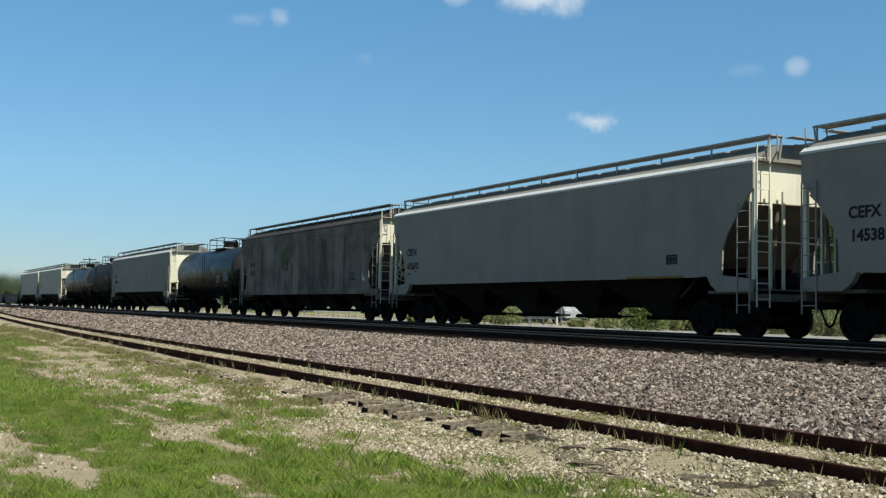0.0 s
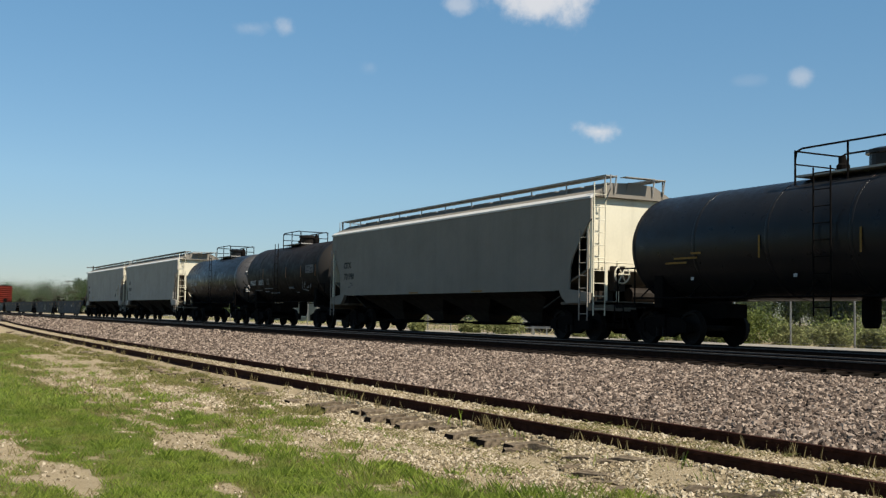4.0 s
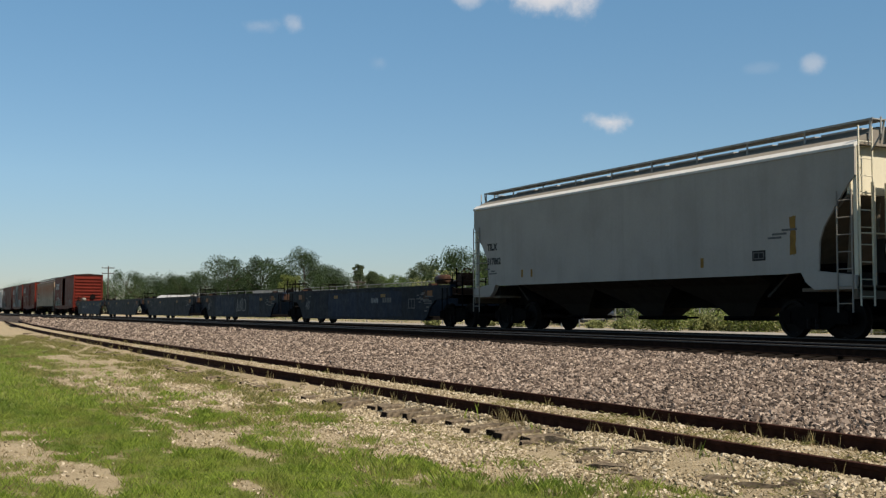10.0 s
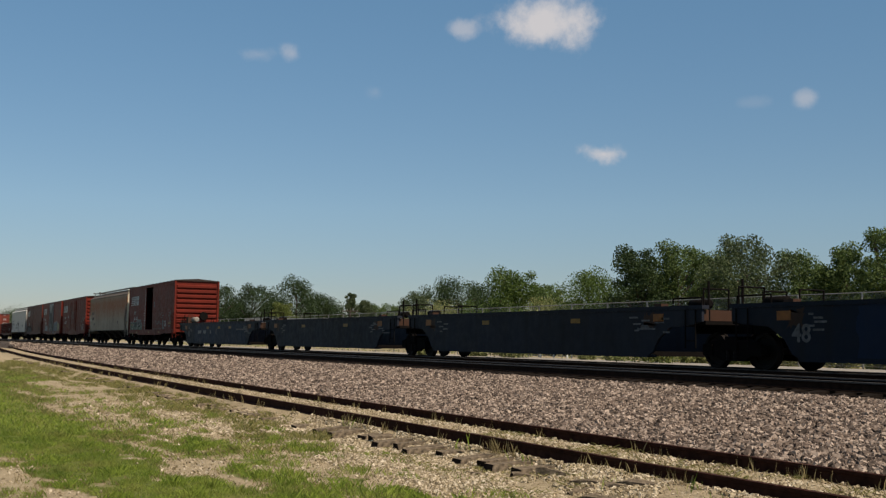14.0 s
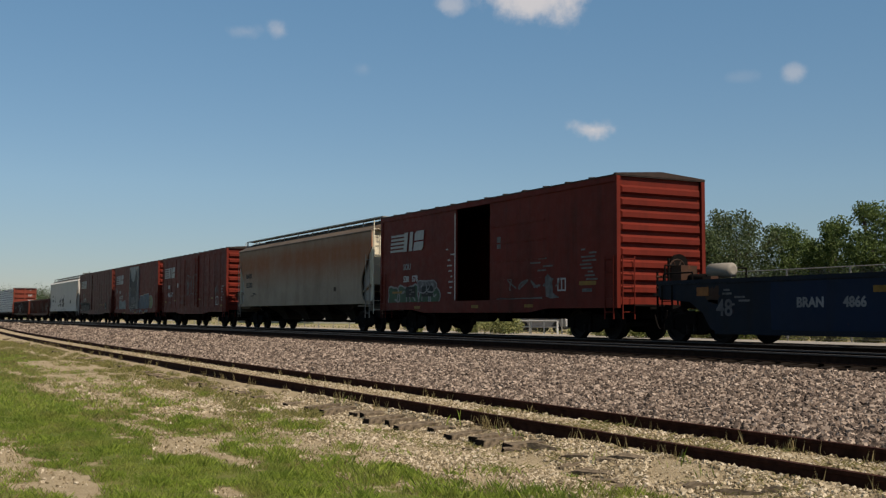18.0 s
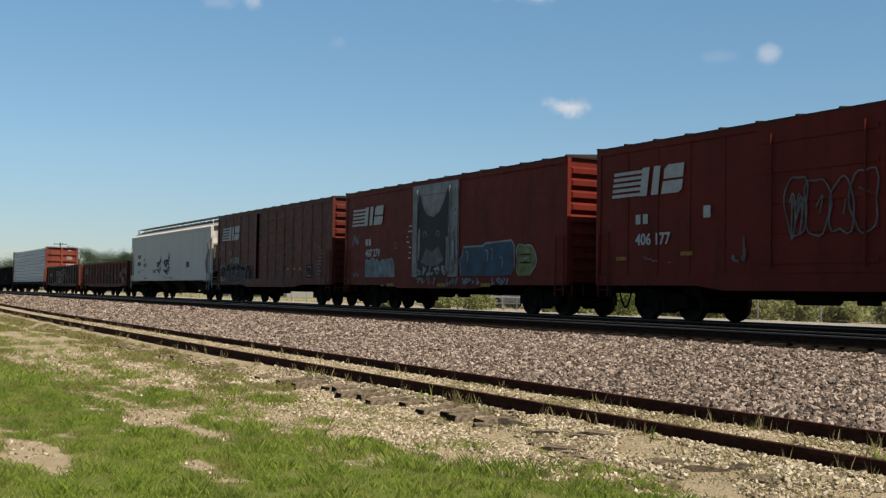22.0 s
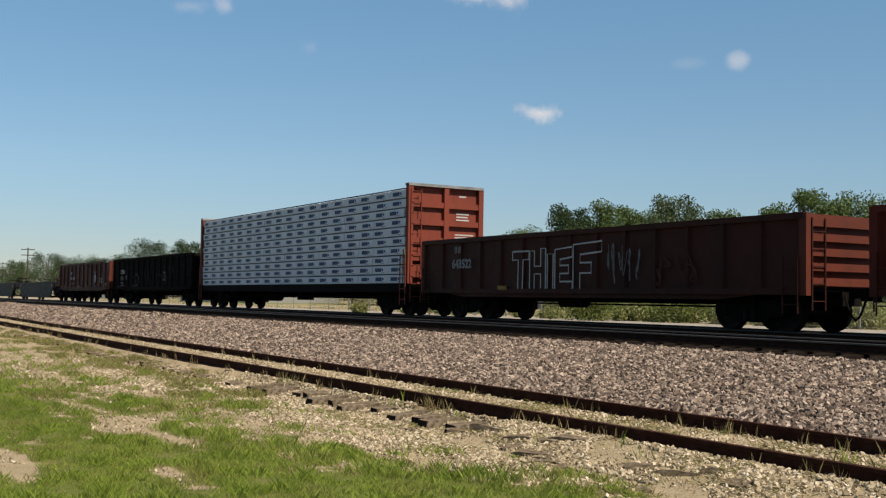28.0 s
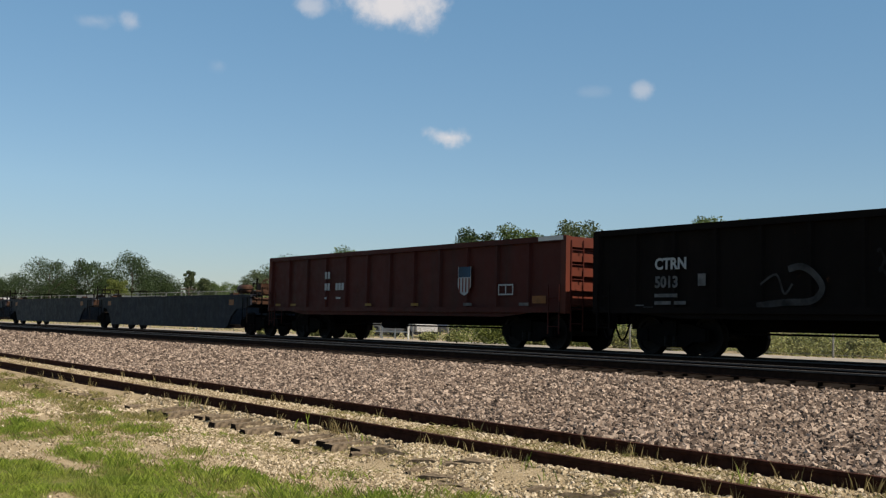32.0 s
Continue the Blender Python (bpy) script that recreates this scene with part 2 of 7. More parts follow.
def ring_solid(bm, a, b):
    """A solid between two loops of points."""
    va, vb = [bm.verts.new(p) for p in a], [bm.verts.new(p) for p in b]
    bm.faces.new(va[::-1])
    bm.faces.new(vb)
    for i in range(len(va)):
        j = (i + 1) % len(va)
        bm.faces.new((va[i], va[j], vb[j], vb[i]))


def slab_xz(bm, pts, y0, y1):
    ring_solid(bm, [(x, y0, z) for x, z in pts], [(x, y1, z) for x, z in pts])


def slab_yz(bm, pts, x0, x1):
    ring_solid(bm, [(x0, y, z) for y, z in pts], [(x1, y, z) for y, z in pts])


def rod(bm, p, q, r=0.02, n=6):
    p, q = Vector(p), Vector(q)
    w = (q - p).normalized()
    u = w.orthogonal().normalized()
    v = w.cross(u)
    c = [(math.cos(2 * math.pi * i / n) * r, math.sin(2 * math.pi * i / n) * r) for i in range(n)]
    ring_solid(bm, [p + u * a + v * b for a, b in c], [q + u * a + v * b for a, b in c])


def lathe_x(bm, prof, cy, cz, n=32):
    """Turns (x, radius) pairs round an axis along x."""
    rings = []
    for x, r in prof:
        rings.append([bm.verts.new((x, cy + math.cos(2 * math.pi * i / n) * r, cz + math.sin(2 * math.pi * i / n) * r)) for i in range(n)])
    for a, b in zip(rings, rings[1:]):
        for i in range(n):
            j = (i + 1) % n
            bm.faces.new((a[i], a[j], b[j], b[i])).smooth = True
    bm.faces.new(rings[0][::-1])
    bm.faces.new(rings[-1])


def lathe_z(bm, prof, cx, cy, n=20):
    rings = []
    for z, r in prof:
        rings.append([bm.verts.new((cx + math.cos(2 * math.pi * i / n) * r, cy + math.sin(2 * math.pi * i / n) * r, z)) for i in range(n)])
    for a, b in zip(rings, rings[1:]):
        for i in range(n):
            j = (i + 1) % n
            bm.faces.new((a[i], a[j], b[j], b[i]))
    bm.faces.new(rings[0][::-1])
    bm.faces.new(rings[-1])


def mesh_of(name, bm, material):
    bmesh.ops.recalc_face_normals(bm, faces=bm.faces)
    me = bpy.data.meshes.new(name)
    bm.to_mesh(me)
    bm.free()
    me.materials.append(material)
    return me


def part(name, bm, material, parent, label=""):
    me = bm if isinstance(bm, bpy.types.Mesh) else mesh_of(name, bm, material)
    ob = new(name, me)
    ob.parent = parent
    return tagged(ob, label)


def thing(name, label, category, group="", kind=""):
    return tagged(new(name), label, category, group, kind)


def word_mesh(text, size, material, name="lettering", bold=0.0):
    """Letters flat in the xz plane that face -y, from the origin to the right."""
    cu = bpy.data.curves.new(name, "FONT")
    cu.body, cu.size, cu.extrude, cu.offset, cu.resolution_u = text, size, 0.002, bold, 3
    ob = bpy.data.objects.new(name, cu)
    me = bpy.data.meshes.new_from_object(ob)
    me.transform(pose(0, 0, 0, 90, 0, 0))
    bpy.data.objects.remove(ob)
    me.materials.clear()
    me.materials.append(material)
    return me


def lettering(parent, text, x, z, size, material, y=-1.606, bold=0.012, label=""):
    ob = part("lettering", word_mesh(text, size, material, bold=bold), material, parent, label)
    ob.location = (x, y, z)
    return ob


def bars(parent, x, z, rows, material, y=-1.606, name="small_lettering"):
    """Writing too small to read: thin bars, rows of (dx, dz, width, height)."""
    bm = B()
    for dx, dz, w, h in rows:
        box(bm, x + dx, x + dx + w, y - 0.002, y + 0.002, z + dz, z + dz + h)
    return tagged(part(name, bm, material, parent), kind="stuff")


# ---- the train ----
TRACK_Y = 20.31   # centre line of the track on which the train runs
HALF = 1.60       # half width of the cars


def wheelset_mesh():
    bm = B()
    for sy in (-1, 1):
        y0, y1 = sy * 0.72, sy * 0.85
        prof = [(y0 - 0.03 * sy, 0.49), (y0, 0.49), (y0 + 0.02 * sy, 0.458), (y1, 0.452), (y1, 0.37), (y1 - 0.05 * sy, 0.35), (y1 - 0.06 * sy, 0.15), (y1, 0.12), (y1 + 0.12 * sy, 0.1)]
        n, rings = 20, []
        for y, r in prof:
            rings.append([bm.verts.new((math.cos(2 * math.pi * i / n) * r, y, math.sin(2 * math.pi * i / n) * r)) for i in range(n)])
        for a, b in zip(rings, rings[1:]):
            for i in range(n):
                bm.faces.new((a[i], a[(i + 1) % n], b[(i + 1) % n], b[i]))
        bm.faces.new(rings[0])
        bm.faces.new(rings[-1])
    rod(bm, (0, -0.75, 0), (0, 0.75, 0), 0.08, 10)
    return mesh_of("wheelset", bm, M_WHEEL)


def truck_mesh():
    bm = B()
    for sy in (-1, 1):
        y0, y1 = sy * 0.93, sy * 1.08
        pts = [(-1.12, 0.36), (-1.12, 0.60), (-0.55, 0.74), (0.55, 0.74), (1.12, 0.60), (1.12, 0.36), (0.70, 0.36), (0.40, 0.20), (-0.40, 0.20), (-0.70, 0.36)]
        slab_xz(bm, pts, min(y0, y1), max(y0, y1))
        for x in (-0.89, 0.89):
            box(bm, x - 0.17, x + 0.17, min(y0, y1 + 0.04 * sy), max(y0, y1 + 0.04 * sy), 0.33, 0.62)
    box(bm, -0.2, 0.2, -1.15, 1.15, 0.46, 0.82)
    return mesh_of("truck", bm, M_UNDER)


def spring_mesh():
    bm = B()
    lathe_z(bm, [(0.22 + 0.04 * k, 0.06 - 0.012 * (k % 2)) for k in range(7)], 0, 0, 8)
    return mesh_of("spring", bm, M_WHEEL)


WHEELSET, TRUCK, SPRINGS = wheelset_mesh(), truck_mesh(), spring_mesh()
wheelsets = []


def add_truck(car, x):
    t = part("truck", TRUCK, M_UNDER, car)
    t.location.x = x
    for dx in (-0.89, 0.89):
        w = part("wheelset", WHEELSET, M_WHEEL, t)
        w.location = (dx, 0, 0.457)
        wheelsets.append(w)
    for sx in (-0.13, 0.13):
        part("spring", SPRINGS, M_WHEEL, t).location = (sx, -1.1, 0)


def add_coupler(car, xe):
    for s in (-1, 1):
        bm = B()
        box(bm, s * (xe - 0.3), s * (xe + 0.42), -0.09, 0.09, 0.78, 0.96)
        box(bm, s * (xe + 0.36), s * (xe + 0.66), -0.17, 0.17, 0.72, 1.0)
        part("coupler", bm, M_UNDER, car)
        bm = B()
        for i in range(6):
            a, b = i / 6, (i + 1) / 6
            rod(bm, (s * (xe + 0.05 + 0.6 * a), -0.32, 0.85 - 0.55 * math.sin(a * math.pi)), (s * (xe + 0.05 + 0.6 * b), -0.32, 0.85 - 0.55 * math.sin(b * math.pi)), 0.025, 6)
        part("air_hose", bm, M_UNDER, car)


def ladder(car, p, q, wide, z0, z1, step=0.38, material=None, name="ladder", r=0.013):
    """A ladder from z0 to z1 at p; wide is the vector between its two stiles."""
    bm = B()
    p, w = Vector((*p, 0)), Vector((*wide, 0))
    for o in (p, p + w):
        box(bm, o.x - 0.014, o.x + 0.014, o.y - 0.014, o.y + 0.014, z0, z1)
    z = z0 + 0.2
    while z < z1 - 0.05:
        rod(bm, (p.x, p.y, z), (p.x + w.x, p.y + w.y, z), r, 6)
        z += step
    return part(name, bm, material or M_GRATE, car)


def hopper(label, front, rear, paint_mat, bays=4, eave=4.42, low=1.50, trim=True, end_mat=None, sill=None, boards=True, end_low=3.3, sill_h=0.36, board_h=0.47, slope_mat=None, brake=True, roof_mat=None, gusset=None):
    """A covered hopper: side sheets cut away at the ends, sloping end sheets, roof with walkways, discharge bays below."""
    car = thing("covered_hopper", label, "freight car", "cars of the train")
    L = front - rear
    xe = L / 2
    em = end_mat or paint_mat
    for sy in (-1, 1):
        bm = B()
        y0, y1 = sorted((sy * HALF, sy * (HALF - 0.05)))
        half = [(xe, eave - 0.17), (xe, 3.62), (xe - 0.18, 3.45), (xe - 0.55, 3.0), (xe - 0.92, 2.52), (xe - 1.05, 2.2), (xe - 1.08, 1.55), (xe - 2.1, low)]
        if sill:
            half[-2:] = [(xe - 1.0, low + 0.3), (xe - 0.75, low)]
        pts = half + [(-x, z) for x, z in half[::-1]]
        slab_xz(bm, pts, y0, y1)
        part("side_sheet", bm, paint_mat, car)
        bm = B()
        slab_yz(bm, [(sy * (HALF - 0.02), eave - 0.18), (sy * (HALF + 0.03), eave - 0.18), (sy * (HALF + 0.03), eave - 0.12), (sy * (HALF - 0.12), eave - 0.01), (sy * (HALF - 0.2), eave - 0.06)], -xe - 0.02, xe + 0.02)
        part("top_chord", bm, M_TRIM if trim else roof_mat or M_MID, car)
        bm = B()
        y2, y3 = sorted((sy * (HALF + 0.03), sy * (HALF - 0.12)))
        if sill:
            box(bm, -xe, xe, y2, y3, low - sill_h, low + 0.03)
        else:
            for s in (-1, 1):
                bm = B() if s > 0 else bm
                slab_xz(bm, [(s * xe, 1.12), (s * xe, 1.42), (s * (xe - 1.1), 1.54), (s * (xe - 1.6), 1.54), (s * (xe - 1.45), 1.30), (s * (xe - 1.2), 1.12)], y2, y3)
                part("side_sill", bm, paint_mat, car)
        if sill:
            part("side_sill", bm, sill, car)
    # roof
    bm = B()
    slab_yz(bm, [(-HALF + 0.12, eave - 0.10), (-HALF + 0.12, eave - 0.02), (-0.8, eave + 0.33), (0, eave + 0.38), (0.8, eave + 0.33), (HALF - 0.12, eave - 0.02), (HALF - 0.12, eave - 0.10)], -xe + 0.05, xe - 0.05)
    part("roof", bm, roof_mat or M_MID, car)
    n = int(L / 1.5)
    for i in range(n):
        x = -xe + 0.8 + (L - 1.6) * (i + 0.5) / n
        bm = B()
        box(bm, x - 0.62, x + 0.62, -0.34, 0.34, eave + 0.37, eave + 0.47)
        part("roof_hatch", bm, roof_mat or paint_mat, car)
    if boards:
        for sy in (-1, 1):
            bm = B()
            box(bm, -xe - 0.1, xe + 0.1, sy * 0.92 - 0.2, sy * 0.92 + 0.2, eave + board_h - 0.015, eave + board_h + 0.01)
            for e in (-0.2, 0.2):
                box(bm, -xe - 0.1, xe + 0.1, sy * 0.92 + e - 0.012, sy * 0.92 + e + 0.012, eave + board_h - 0.03, eave + board_h + 0.02)
            part("running_board", bm, M_GRATE, car)
            k = int(L / 1.9)
            for i in range(k + 1):
                x = -xe + L * i / k
                bm = B()
                box(bm, x - 0.022, x + 0.022, sy * 1.09 - 0.012, sy * 1.09 + 0.012, eave + 0.14, eave + board_h - 0.015)
                part("bracket", bm, M_GRATE, car)
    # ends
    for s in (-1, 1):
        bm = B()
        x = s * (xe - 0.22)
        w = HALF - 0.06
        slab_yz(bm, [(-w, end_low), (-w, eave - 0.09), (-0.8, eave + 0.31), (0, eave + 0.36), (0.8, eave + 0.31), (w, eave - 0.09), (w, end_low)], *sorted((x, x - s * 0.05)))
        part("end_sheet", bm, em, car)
        bm = B()
        xb = 0.18 + 2.82 * (end_low - low) / (end_low - 1.0)
        slab_xz(bm, [(s * (xe - 0.24), end_low + 0.04), (s * (xe - 0.18), end_low), (s * (xe - xb), low + 0.02), (s * (xe - xb - 0.06), low + 0.06)], -HALF + 0.06, HALF - 0.06)
        part("slope_sheet", bm, slope_mat or M_SLOPE, car)
        # lower slope in the dark bay colour, which carries underbody shade
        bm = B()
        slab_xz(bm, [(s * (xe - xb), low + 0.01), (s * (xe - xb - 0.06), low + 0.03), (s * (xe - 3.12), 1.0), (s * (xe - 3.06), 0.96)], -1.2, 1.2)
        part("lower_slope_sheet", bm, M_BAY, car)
        bm = B()
        box(bm, *sorted((s * xe, s * (xe - 1.7))), -HALF + 0.12, HALF - 0.12, 1.08, 1.16)
        box(bm, *sorted((s * xe, s * (xe - 0.12))), -HALF + 0.02, HALF - 0.02, 0.9, 1.2)
        part("end_platform", bm, M_SLOPE, car)
        for y in (-1.25, -0.45, 0.45, 1.25) if end_low > 3 else ():
            bm = B()
            rod(bm, (s * (xe - 0.35), y, 3.3), (s * (xe - 0.55), y, 1.1), 0.05, 6)
            part("end_strut", bm, M_SLOPE, car)
        for sy in (-1, 1):
            if gusset:
                bm = B()
                slab_xz(bm, [(s * (xe - 0.12), 3.7), (s * (xe - 0.6), 3.1), (s * (xe - 1.15), 2.3), (s * (xe - 1.15), low + 0.02), (s * (xe - 0.12), low + 0.02)], *sorted((sy * (HALF - 0.16), sy * (HALF - 0.19))))
                part("end_gusset", bm, gusset, car)
            bm = B()
            box(bm, *sorted((s * xe, s * (xe - 0.1))), *sorted((sy * (HALF - 0.054), sy * (HALF - 0.15))), 1.1, eave - 0.1)
            part("corner_post", bm, em, car)
        ladder(car, (s * (xe + 0.03), -s * 1.45 if s < 0 else -1.5), None, (0, 0.42), 0.75, eave + 0.3, material=em)
        ladder(car, (s * (xe - 0.06), -HALF - 0.05), None, (-s * 0.42, 0), 0.6, 3.3 if s > 0 else 3.6, material=M_GREY)
        for yy in (-1.12, -0.72, 0.72, 1.12):
            bm = B()
            rod(bm, (s * (xe + 0.06), yy, eave + board_h - 0.03), (s * (xe - 0.02), yy, eave + 0.02), 0.022)
            part("end_brace", bm, M_GRATE, car)
        if boards:
            bm = B()
            box(bm, *sorted((s * (xe + 0.02), s * (xe + 0.32))), -0.55, 0.55, eave + board_h - 0.035, eave + board_h - 0.017)
            part("crossover_board", bm, M_GRATE, car)
            bm = B()
            loop = [(s * (xe + 0.32), -1.12, eave + board_h), (s * (xe + 0.32), -1.12, eave + 0.1), (s * (xe + 0.05), -1.12, eave - 0.25)]
            for p, q in zip(loop, loop[1:]):
                rod(bm, p, q, 0.02)
            part("end_hoop", bm, M_GRATE, car)
            bm = B()
            ring_solid(bm, [(s * (xe - 0.16), -0.3, eave - 0.12), (s * (xe - 0.16), 0.3, eave - 0.12), (s * (xe - 0.16), 0.24, eave + 0.3), (s * (xe - 0.16), -0.24, eave + 0.3)],
                       [(s * (xe - 0.10), -0.3, eave - 0.12), (s * (xe - 0.10), 0.3, eave - 0.12), (s * (xe + 0.02), 0.24, eave + 0.38), (s * (xe + 0.02), -0.24, eave + 0.38)])
            part("roof_bracket", bm, M_MID, car)
        for yy in (-0.98, -0.55):
            bm = B()
            box(bm, *sorted((s * (xe - 0.02), s * (xe - 0.08))), yy - 0.035, yy + 0.035, 1.16, end_low + 0.3)
            part("end_post", bm, em, car)
        bm = B()
        rod(bm, (s * (xe - 0.02), -1.5, 2.35), (s * (xe - 0.02), 1.2, 2.35), 0.02)
        part("end_grab_rail", bm, em, car)
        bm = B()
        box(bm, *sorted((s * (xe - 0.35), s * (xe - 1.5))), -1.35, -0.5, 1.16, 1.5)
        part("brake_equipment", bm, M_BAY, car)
        bm = B()
        rod(bm, (s * (xe - 0.5), 0.2, 1.42), (s * (xe - 0.5), 1.25, 1.42), 0.22, 12)
        part("air_reservoir", bm, M_BAY, car)
    if brake:
        bm = B()
        for i in range(16):
            a, b = 2 * math.pi * i / 16, 2 * math.pi * (i + 1) / 16
            rod(bm, (xe + 0.1, -0.5 + 0.27 * math.cos(a), 2.0 + 0.27 * math.sin(a)), (xe + 0.1, -0.5 + 0.27 * math.cos(b), 2.0 + 0.27 * math.sin(b)), 0.024, 5)
        for i in range(3):
            a = math.pi * i / 3
            rod(bm, (xe + 0.1, -0.5 + 0.27 * math.cos(a), 2.0 + 0.27 * math.sin(a)), (xe + 0.1, -0.5 - 0.27 * math.cos(a), 2.0 - 0.27 * math.sin(a)), 0.02, 5)
        rod(bm, (xe - 0.05, -0.5, 2.0), (xe + 0.12, -0.5, 2.0), 0.05, 8)
        part("brake_wheel", bm, em, car)
        bm = B()
        box(bm, xe - 0.25, xe - 0.02, -0.72, -0.3, 1.5, 2.25)
        part("brake_housing", bm, M_BAY, car)
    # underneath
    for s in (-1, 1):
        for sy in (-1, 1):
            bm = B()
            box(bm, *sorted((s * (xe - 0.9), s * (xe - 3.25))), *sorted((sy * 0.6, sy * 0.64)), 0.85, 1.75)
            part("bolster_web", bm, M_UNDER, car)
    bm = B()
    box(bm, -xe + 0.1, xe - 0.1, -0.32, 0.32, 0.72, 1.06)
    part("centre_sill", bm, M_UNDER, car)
    a, b = -xe + 3.1, xe - 3.1
    w = (b - a) / bays
    for i in range(bays):
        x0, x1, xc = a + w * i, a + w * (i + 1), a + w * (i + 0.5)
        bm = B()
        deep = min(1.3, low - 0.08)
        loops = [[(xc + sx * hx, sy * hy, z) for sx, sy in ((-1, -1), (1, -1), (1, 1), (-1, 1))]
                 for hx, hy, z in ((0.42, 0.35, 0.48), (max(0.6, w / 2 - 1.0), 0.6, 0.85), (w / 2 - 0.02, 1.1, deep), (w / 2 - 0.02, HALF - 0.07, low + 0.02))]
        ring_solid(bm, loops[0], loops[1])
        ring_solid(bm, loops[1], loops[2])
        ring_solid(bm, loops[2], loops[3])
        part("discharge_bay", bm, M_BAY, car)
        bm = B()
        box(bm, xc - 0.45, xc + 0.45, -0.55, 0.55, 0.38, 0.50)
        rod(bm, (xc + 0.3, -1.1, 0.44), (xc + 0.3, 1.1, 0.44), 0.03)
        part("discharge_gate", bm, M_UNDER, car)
    for s in (-1, 1):
        add_truck(car, s * (xe - 1.75))
    add_coupler(car, xe)
    return car, (front + rear) / 2, xe


def tank(label, front, rear, paint_mat, head_mat, radius=1.49, cz=2.68, plat=(0.0, 3.2), rail_h=0.66):
    car = thing("tank_car", label, "tank car", "cars of the train")
    L = front - rear
    xe = L / 2
    bm = B()
    xs, dome = xe - 0.2, 0.75
    prof = [(-xs + dome * (1 - math.cos(a)) , radius * math.sin(a)) for a in [math.pi / 2 * k / 8 for k in range(1, 9)]]
    body = prof + [(-x, r) for x, r in prof[::-1]]
    lathe_x(bm, [(x, r) for x, r in body], 0, cz, 48)
    part("tank_shell", bm, paint_mat, car)
    for s in (-1, 1):
        bm = B()
        lathe_x(bm, sorted([(s * (xs - 0.004 - dome * (1 - math.cos(a)) + 0.008), radius * math.sin(a) + 0.004) for a in [math.pi / 2 * k / 8 for k in range(1, 9)]]), 0, cz, 48)
        part("tank_head", bm, head_mat, car)
    for x in (-xs * 0.55, -xs * 0.18, xs * 0.18, xs * 0.55):
        bm = B()
        lathe_x(bm, [(x - 0.06, radius), (x - 0.05, radius + 0.005), (x + 0.05, radius + 0.005), (x + 0.06, radius)], 0, cz, 48)
        part("jacket_band", bm, paint_mat, car)
    pc, pl = plat
    bm = B()
    box(bm, pc - pl / 2, pc + pl / 2, -0.72, 0.72, cz + radius - 0.02, cz + radius + 0.03)
    part("platform", bm, M_GRATE, car)
    zt = cz + radius
    for y in (-0.75, 0.75):
        for x in (pc - pl / 2, pc, pc + pl / 2):
            bm = B()
            rod(bm, (x, y, zt - 0.4), (x, y, zt + rail_h - 0.02), 0.026)
            part("handrail_post", bm, M_UNDER, car)
        bm = B()
        loop = [(pc - pl / 2, y, zt + rail_h - 0.25), (pc - pl / 2 + 0.05, y, zt + rail_h - 0.06), (pc - pl / 2 + 0.2, y, zt + rail_h), (pc + pl / 2 - 0.2, y, zt + rail_h), (pc + pl / 2 - 0.05, y, zt + rail_h - 0.06), (pc + pl / 2, y, zt + rail_h - 0.25)]
        for p, q in zip(loop, loop[1:]):
            rod(bm, p, q, 0.024)
        part("handrail", bm, M_UNDER, car)
    for x in (pc - pl / 2, pc + pl / 2):
        bm = B()
        rod(bm, (x, -0.75, zt + rail_h - 0.04), (x, 0.75, zt + rail_h - 0.04), 0.024)
        rod(bm, (x, -0.75, zt + 0.3), (x, 0.75, zt + 0.3), 0.02)
        part("end_rail", bm, M_UNDER, car)
    bm = B()
    lathe_z(bm, [(cz + radius - 0.1, 0.42), (cz + radius + 0.36, 0.42), (cz + radius + 0.36, 0.5), (cz + radius + 0.44, 0.5), (cz + radius + 0.5, 0.3)], pc + 0.5, 0)
    part("manway", bm, paint_mat, car)
    for x in (pc - 0.9, pc + 1.4):
        bm = B()
        lathe_z(bm, [(cz + radius - 0.1, 0.16), (cz + radius + 0.26, 0.16), (cz + radius + 0.32, 0.1), (cz + radius + 0.5, 0.06)], x, 0.1, 12)
        part("valve", bm, M_UNDER, car)
    ladder(car, (pc - 0.25, -HALF + 0.02), None, (0.5, 0), 0.8, cz + radius, material=M_UNDER)
    for s in (-1, 1):
        bm = B()
        box(bm, *sorted((s * xe, s * (xe - 3.4))), -0.35, 0.35, 0.75, 1.12)
        box(bm, *sorted((s * xe, s * (xe - 0.9))), -1.45, 1.45, 1.0, 1.08)
        part("stub_sill", bm, M_UNDER, car)
        bm = B()
        pts = [(-1.25, 1.0), (-1.25, 2.05), (-0.9, 1.62), (-0.4, 1.26), (0, 1.2), (0.4, 1.26), (0.9, 1.62), (1.25, 2.05), (1.25, 1.0)]
        slab_yz(bm, pts, *sorted((s * (xe - 1.5), s * (xe - 1.85))))
        part("saddle", bm, M_UNDER, car)
        for y in (-1.42, 1.42):
            bm = B()
            loop = [(s * (xe - 0.05), y, 1.05), (s * (xe - 0.05), y, 2.1), (s * (xe - 0.85), y, 2.1), (s * (xe - 0.85), y, 1.05)]
            for p, q in zip(loop, loop[1:]):
                rod(bm, p, q, 0.022)
            part("end_handrail", bm, M_UNDER, car)
        ladder(car, (s * (xe - 0.1), -HALF + 0.05), None, (-s * 0.4, 0), 0.4, 1.1, material=M_UNDER, name="sill_step")
        add_truck(car, s * (xe - 1.62))
